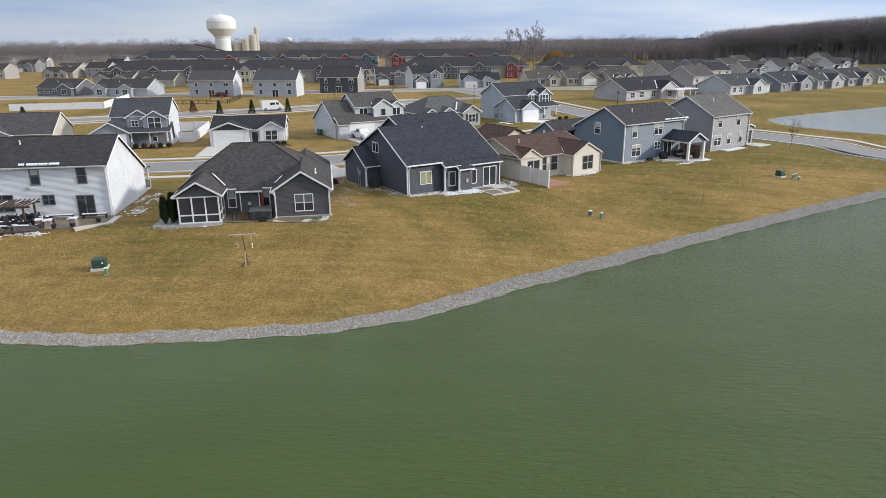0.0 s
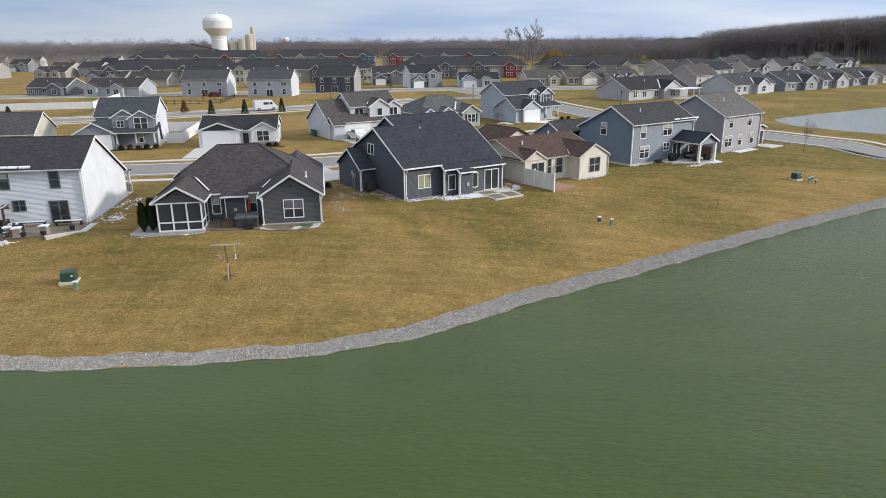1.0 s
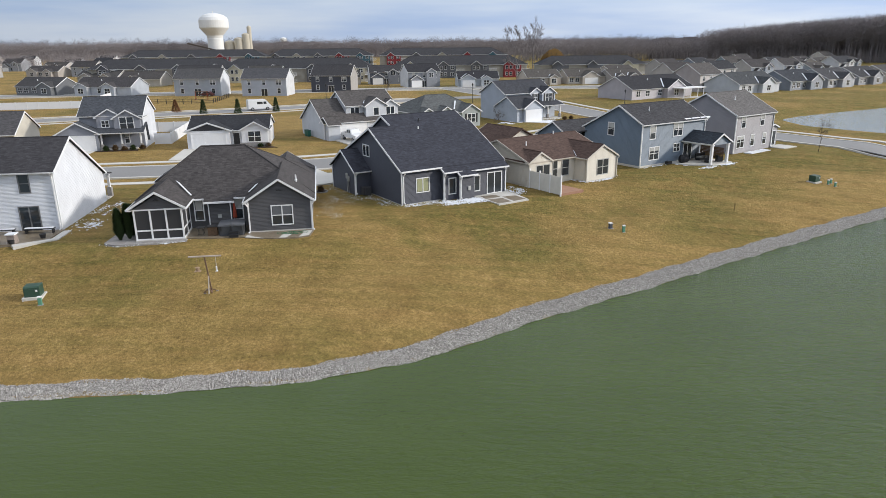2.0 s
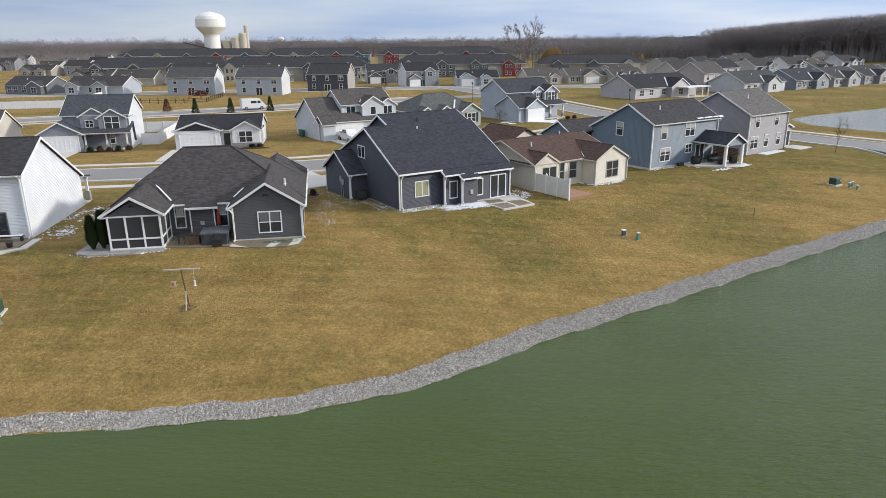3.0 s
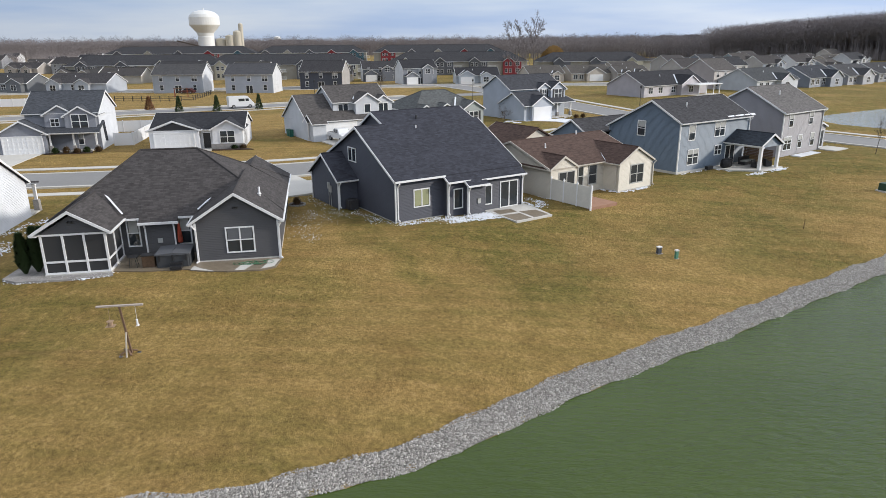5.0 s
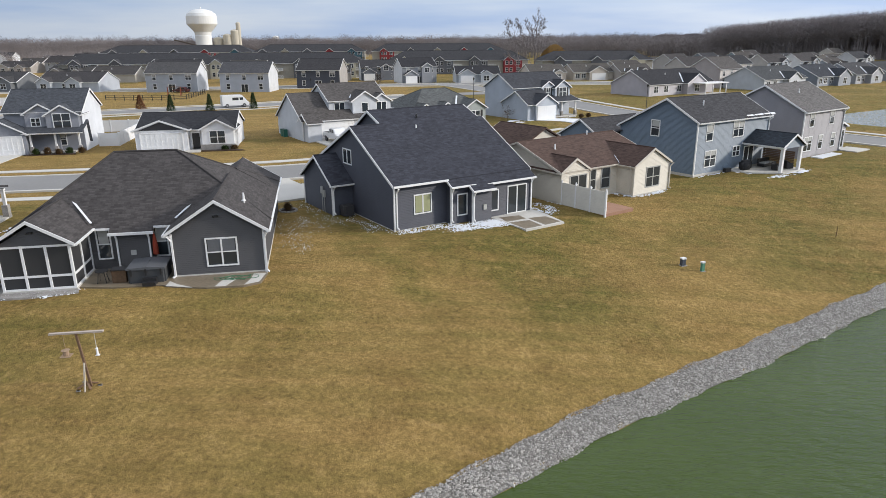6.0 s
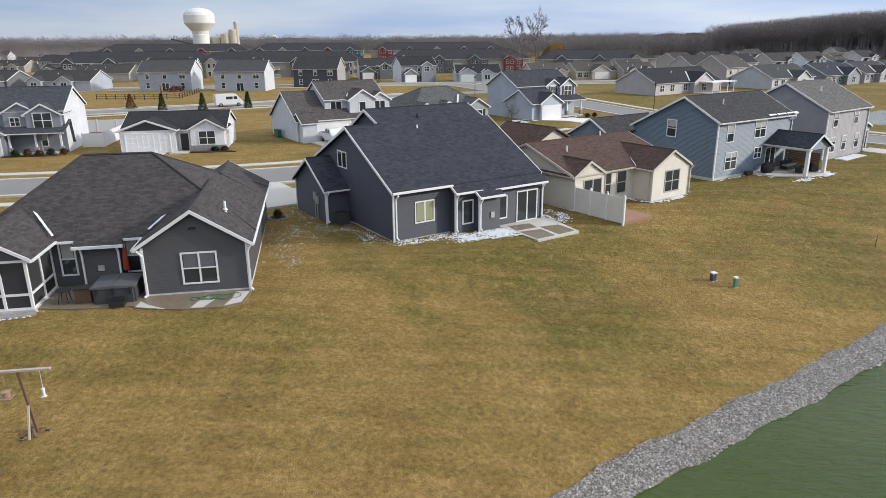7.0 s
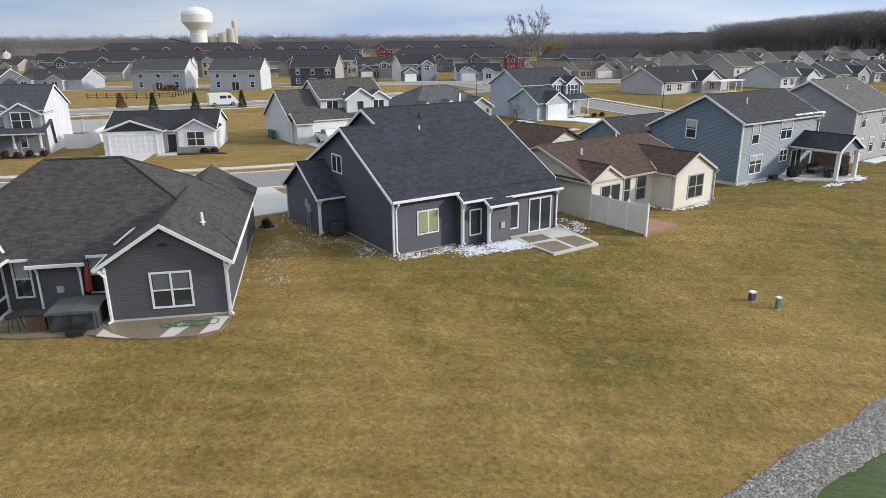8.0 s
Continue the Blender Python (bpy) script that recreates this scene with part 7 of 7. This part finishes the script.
roof_snow(YARD_W, -7.8, -4.2, -0.2, 5.23, 1, "strip of snow along the white house's eave")
roof_snow(YARD_D, 8.0, 12.3, -0.1, 5.35, 2, "strip of snow along the blue house's eave")


# ---- vehicles ----
def wheel(parent, x, y, r):
    bm = bmesh.new()
    tube(bm, (x - 0.11, y, r), (x + 0.11, y, r), r, r, 16)
    w = part("wheel", bm, DARK, parent)
    bm = bmesh.new()
    tube(bm, (x - 0.118, y, r), (x + 0.118, y, r), r * 0.6, r * 0.6, 12)
    part("rim", bm, mat("alloy_rim", (0.4, 0.4, 0.42), 0.35, 0.8), w)


def vehicle(name, x, y, turn, kind, paint, label, z=0.06):
    """A parked vehicle; its front points along +y."""
    t = thing(name, x, y, z, turn, label, kind)
    if kind == "van":
        prof, half, cabin = [(-2.7, 0.35), (2.75, 0.35), (2.8, 0.95), (2.5, 1.25), (1.75, 2.15), (1.4, 2.5), (-2.6, 2.5), (-2.7, 2.3)], 0.98, None
    elif kind == "pickup truck":
        prof, half, cabin = [(-2.85, 0.5), (2.85, 0.5), (2.9, 1.05), (1.25, 1.18), (-2.85, 1.18)], 0.98, [(-0.85, 1.18), (1.2, 1.18), (0.65, 1.85), (-0.6, 1.88), (-0.85, 1.6)]
    else:
        prof, half, cabin = [(-2.2, 0.3), (2.2, 0.3), (2.25, 0.75), (1.1, 0.92), (-2.2, 0.95)], 0.88, [(-1.7, 0.93), (1.1, 0.92), (0.35, 1.42), (-1.2, 1.44)]
    bm = bmesh.new()
    prism(bm, [(-half, a, b) for a, b in prof], (2 * half, 0, 0))
    bmesh.ops.bevel(bm, geom=bm.edges[:], offset=0.06, segments=2, affect="EDGES")
    part("body", bm, paint, t)
    if cabin:
        bm = bmesh.new()
        prism(bm, [(-half * 0.88, a, b) for a, b in cabin], (2 * half * 0.88, 0, 0))
        bmesh.ops.bevel(bm, geom=bm.edges[:], offset=0.08, segments=2, affect="EDGES")
        part("cabin", bm, paint, t)
        a0, a1 = cabin[0][0], cabin[1][0]
        b0, b1 = cabin[0][1], max(c[1] for c in cabin)
        for s in (-1, 1):
            for p, q in ((0.12, 0.45), (0.5, 0.78)):
                bm = bmesh.new()
                u0, u1 = a0 + (a1 - a0) * p, a0 + (a1 - a0) * q
                box(bm, s * half * 0.87, s * half * 0.90, u0, u1, b0 + 0.12, b1 - 0.13)
                part("side_window", bm, GLASS, t)
    else:
        for s in (-1, 1):
            for u0, u1 in ((0.9, 1.6), (-0.6, 0.7)):
                bm = bmesh.new()
                box(bm, s * half * 0.985, s * half * 1.01, u0, u1, 1.45, 2.0)
                part("side_window", bm, GLASS, t)
        bm = bmesh.new()
        prism(bm, [(-0.85, 2.44, 1.34), (-0.85, 1.8, 2.12), (-0.85, 1.83, 2.14), (-0.85, 2.47, 1.36)], (1.7, 0, 0))
        part("windscreen", bm, GLASS, t)
    if kind == "pickup truck":
        bm = bmesh.new()
        box(bm, -0.8, 0.8, -2.7, -0.95, 1.15, 1.20)
        part("bed", bm, DARK, t, "dark bed liner")
    for s in (-1, 1):
        bm = bmesh.new()
        y1 = max(c[0] for c in prof)
        box(bm, s * half * 0.6, s * half * 0.95, y1 - 0.08, y1 + 0.02, 0.72, 0.9)
        part("headlight", bm, mat("lamp_lens", (0.7, 0.7, 0.7), 0.2), t)
    r = 0.38 if kind != "car" else 0.33
    for s in (-1, 1):
        for f in (-0.62, 0.64):
            wheel(t, s * (half - 0.1), f * (2.8 if kind != "car" else 2.2), r)


WHITE_PAINT = mat("white_car_paint", (0.72, 0.73, 0.74), 0.25)
x, y = put(YARD_E, 3.6, -3.4)
vehicle("pickup_truck", x, y, 31 + 180, "pickup truck", WHITE_PAINT, "white pickup truck parked before a garage", 0.06)
vehicle("delivery_van", -43.0, 163.2, 29 - 90, "van", WHITE_PAINT, "white high-roof van on the back street", 0.1)
vehicle("car", 24.5, 115.5, 42 - 90, "car", mat("dark_blue_paint", (0.02, 0.025, 0.035), 0.25), "dark blue car parked at the kerb", 0.1)
vehicle("car", -44.0, 240.0, 10, "car", WHITE_PAINT, "white car on a driveway", 0.05)
vehicle("car", -71.0, 209.0, 80, "car", mat("dark_red_paint", (0.08, 0.02, 0.02), 0.3), "dark red car behind a house", 0.02)


# ---- fences, bins, playset, lamps ----
def vinyl_fence(pts, height, material, label, rails=False):
    t = thing("fence", pts[0][0], pts[0][1], 0, 0, label, "fence")
    o = Vector((pts[0][0], pts[0][1], 0))
    for a, b in zip(pts, pts[1:]):
        a, b = Vector((*a, 0)) - o, Vector((*b, 0)) - o
        n = max(1, round((b - a).length / 2.4))
        for i in range(n):
            p, q = a.lerp(b, i / n), a.lerp(b, (i + 1) / n)
            bm = bmesh.new()
            if rails:
                for z in (0.3, 0.7, 1.1):
                    beam(bm, p + Vector((0, 0, z)), q + Vector((0, 0, z)), 0.05, 0.08)
            else:
                beam(bm, p + Vector((0, 0, height / 2)), q + Vector((0, 0, height / 2)), 0.06, height - 0.06)
            part("panel" if not rails else "rail_set", bm, material, t)
            bm = bmesh.new()
            box(bm, p.x - 0.07, p.x + 0.07, p.y - 0.07, p.y + 0.07, -0.3, height + 0.06)
            part("fence_post", bm, material, t)


FENCE_WHITE = speckled("white_fence_vinyl", (0.74, 0.75, 0.77), 0.04, 0.5, 6, 0.5)
vinyl_fence([(-45.0, 108.5), (-42.6, 108.9), (-45.5, 125), (-56, 123)], 1.8, FENCE_WHITE, "white vinyl privacy fence round a side yard")
vinyl_fence([(-112, 168), (-90, 173), (-97, 203)], 1.8, FENCE_WHITE, "white vinyl privacy fence along a back garden")
vinyl_fence([(-80, 184), (-66, 182.5), (-61, 185), (-63, 206)], 1.2, DARK, "black rail fence round a back garden", True)
for k, (u, v) in enumerate(((-0.7, 5.6), (-0.7, 6.5))):
    x, y = put(YARD_E, u, v)
    t = thing("wheeled_bin", x, y, 0.02, 31, "dark green wheeled bin against the side wall", "bin", "wheeled bins")
    bm = bmesh.new()
    prism(bm, [(-0.28, -0.3, 0.05), (-0.28, 0.3, 0.05), (-0.28, 0.36, 1.0), (-0.28, -0.36, 1.0)], (0.56, 0, 0))
    part("body", bm, speckled("bin_green", (0.03, 0.13, 0.10), 0.1, 2, 10, 0.5), t)
    bm = bmesh.new()
    box(bm, -0.31, 0.31, -0.38, 0.4, 1.0, 1.08)
    part("lid", bm, mat("bin_lid", (0.025, 0.10, 0.08), 0.5), t)
t = thing("playset", -68, 196, 0, 10, "red and wooden swing set in a back garden", "playset")
for s in (-1.6, 1.6):
    for e in (-1, 1):
        bm = bmesh.new()
        beam(bm, (s, 0, 2.3), (s, e * 0.9, 0), 0.12, 0.12)
        part("leg", bm, speckled("red_timber", (0.24, 0.07, 0.04), 0.2, 1, 8), t)
bm = bmesh.new()
beam(bm, (-1.9, 0, 2.3), (1.9, 0, 2.3), 0.12, 0.14)
part("top_beam", bm, WOOD, t)
for s in (-0.6, 0.6):
    bm = bmesh.new()
    tube(bm, (s - 0.2, 0, 2.25), (s - 0.2, 0, 0.6), 0.012, 0.012, 5)
    tube(bm, (s + 0.2, 0, 2.25), (s + 0.2, 0, 0.6), 0.012, 0.012, 5)
    box(bm, s - 0.23, s + 0.23, -0.1, 0.1, 0.56, 0.6)
    part("swing", bm, DARK, t)
for x, y in ((8.2, 178), (-30, 181), (40, 150)):
    t = thing("street_lamp", x, y, 0, 0, "black street lamp on a slim post", "street lamp", "street lamps")
    bm = bmesh.new()
    tube(bm, (0, 0, 0), (0, 0, 4.4), 0.07, 0.05, 8)
    part("post", bm, DARK, t)
    bm = bmesh.new()
    lathe(bm, [(0.1, 4.4), (0.2, 4.75), (0.22, 4.8), (0.05, 5.05)], 10)
    part("lantern", bm, DARK, t)
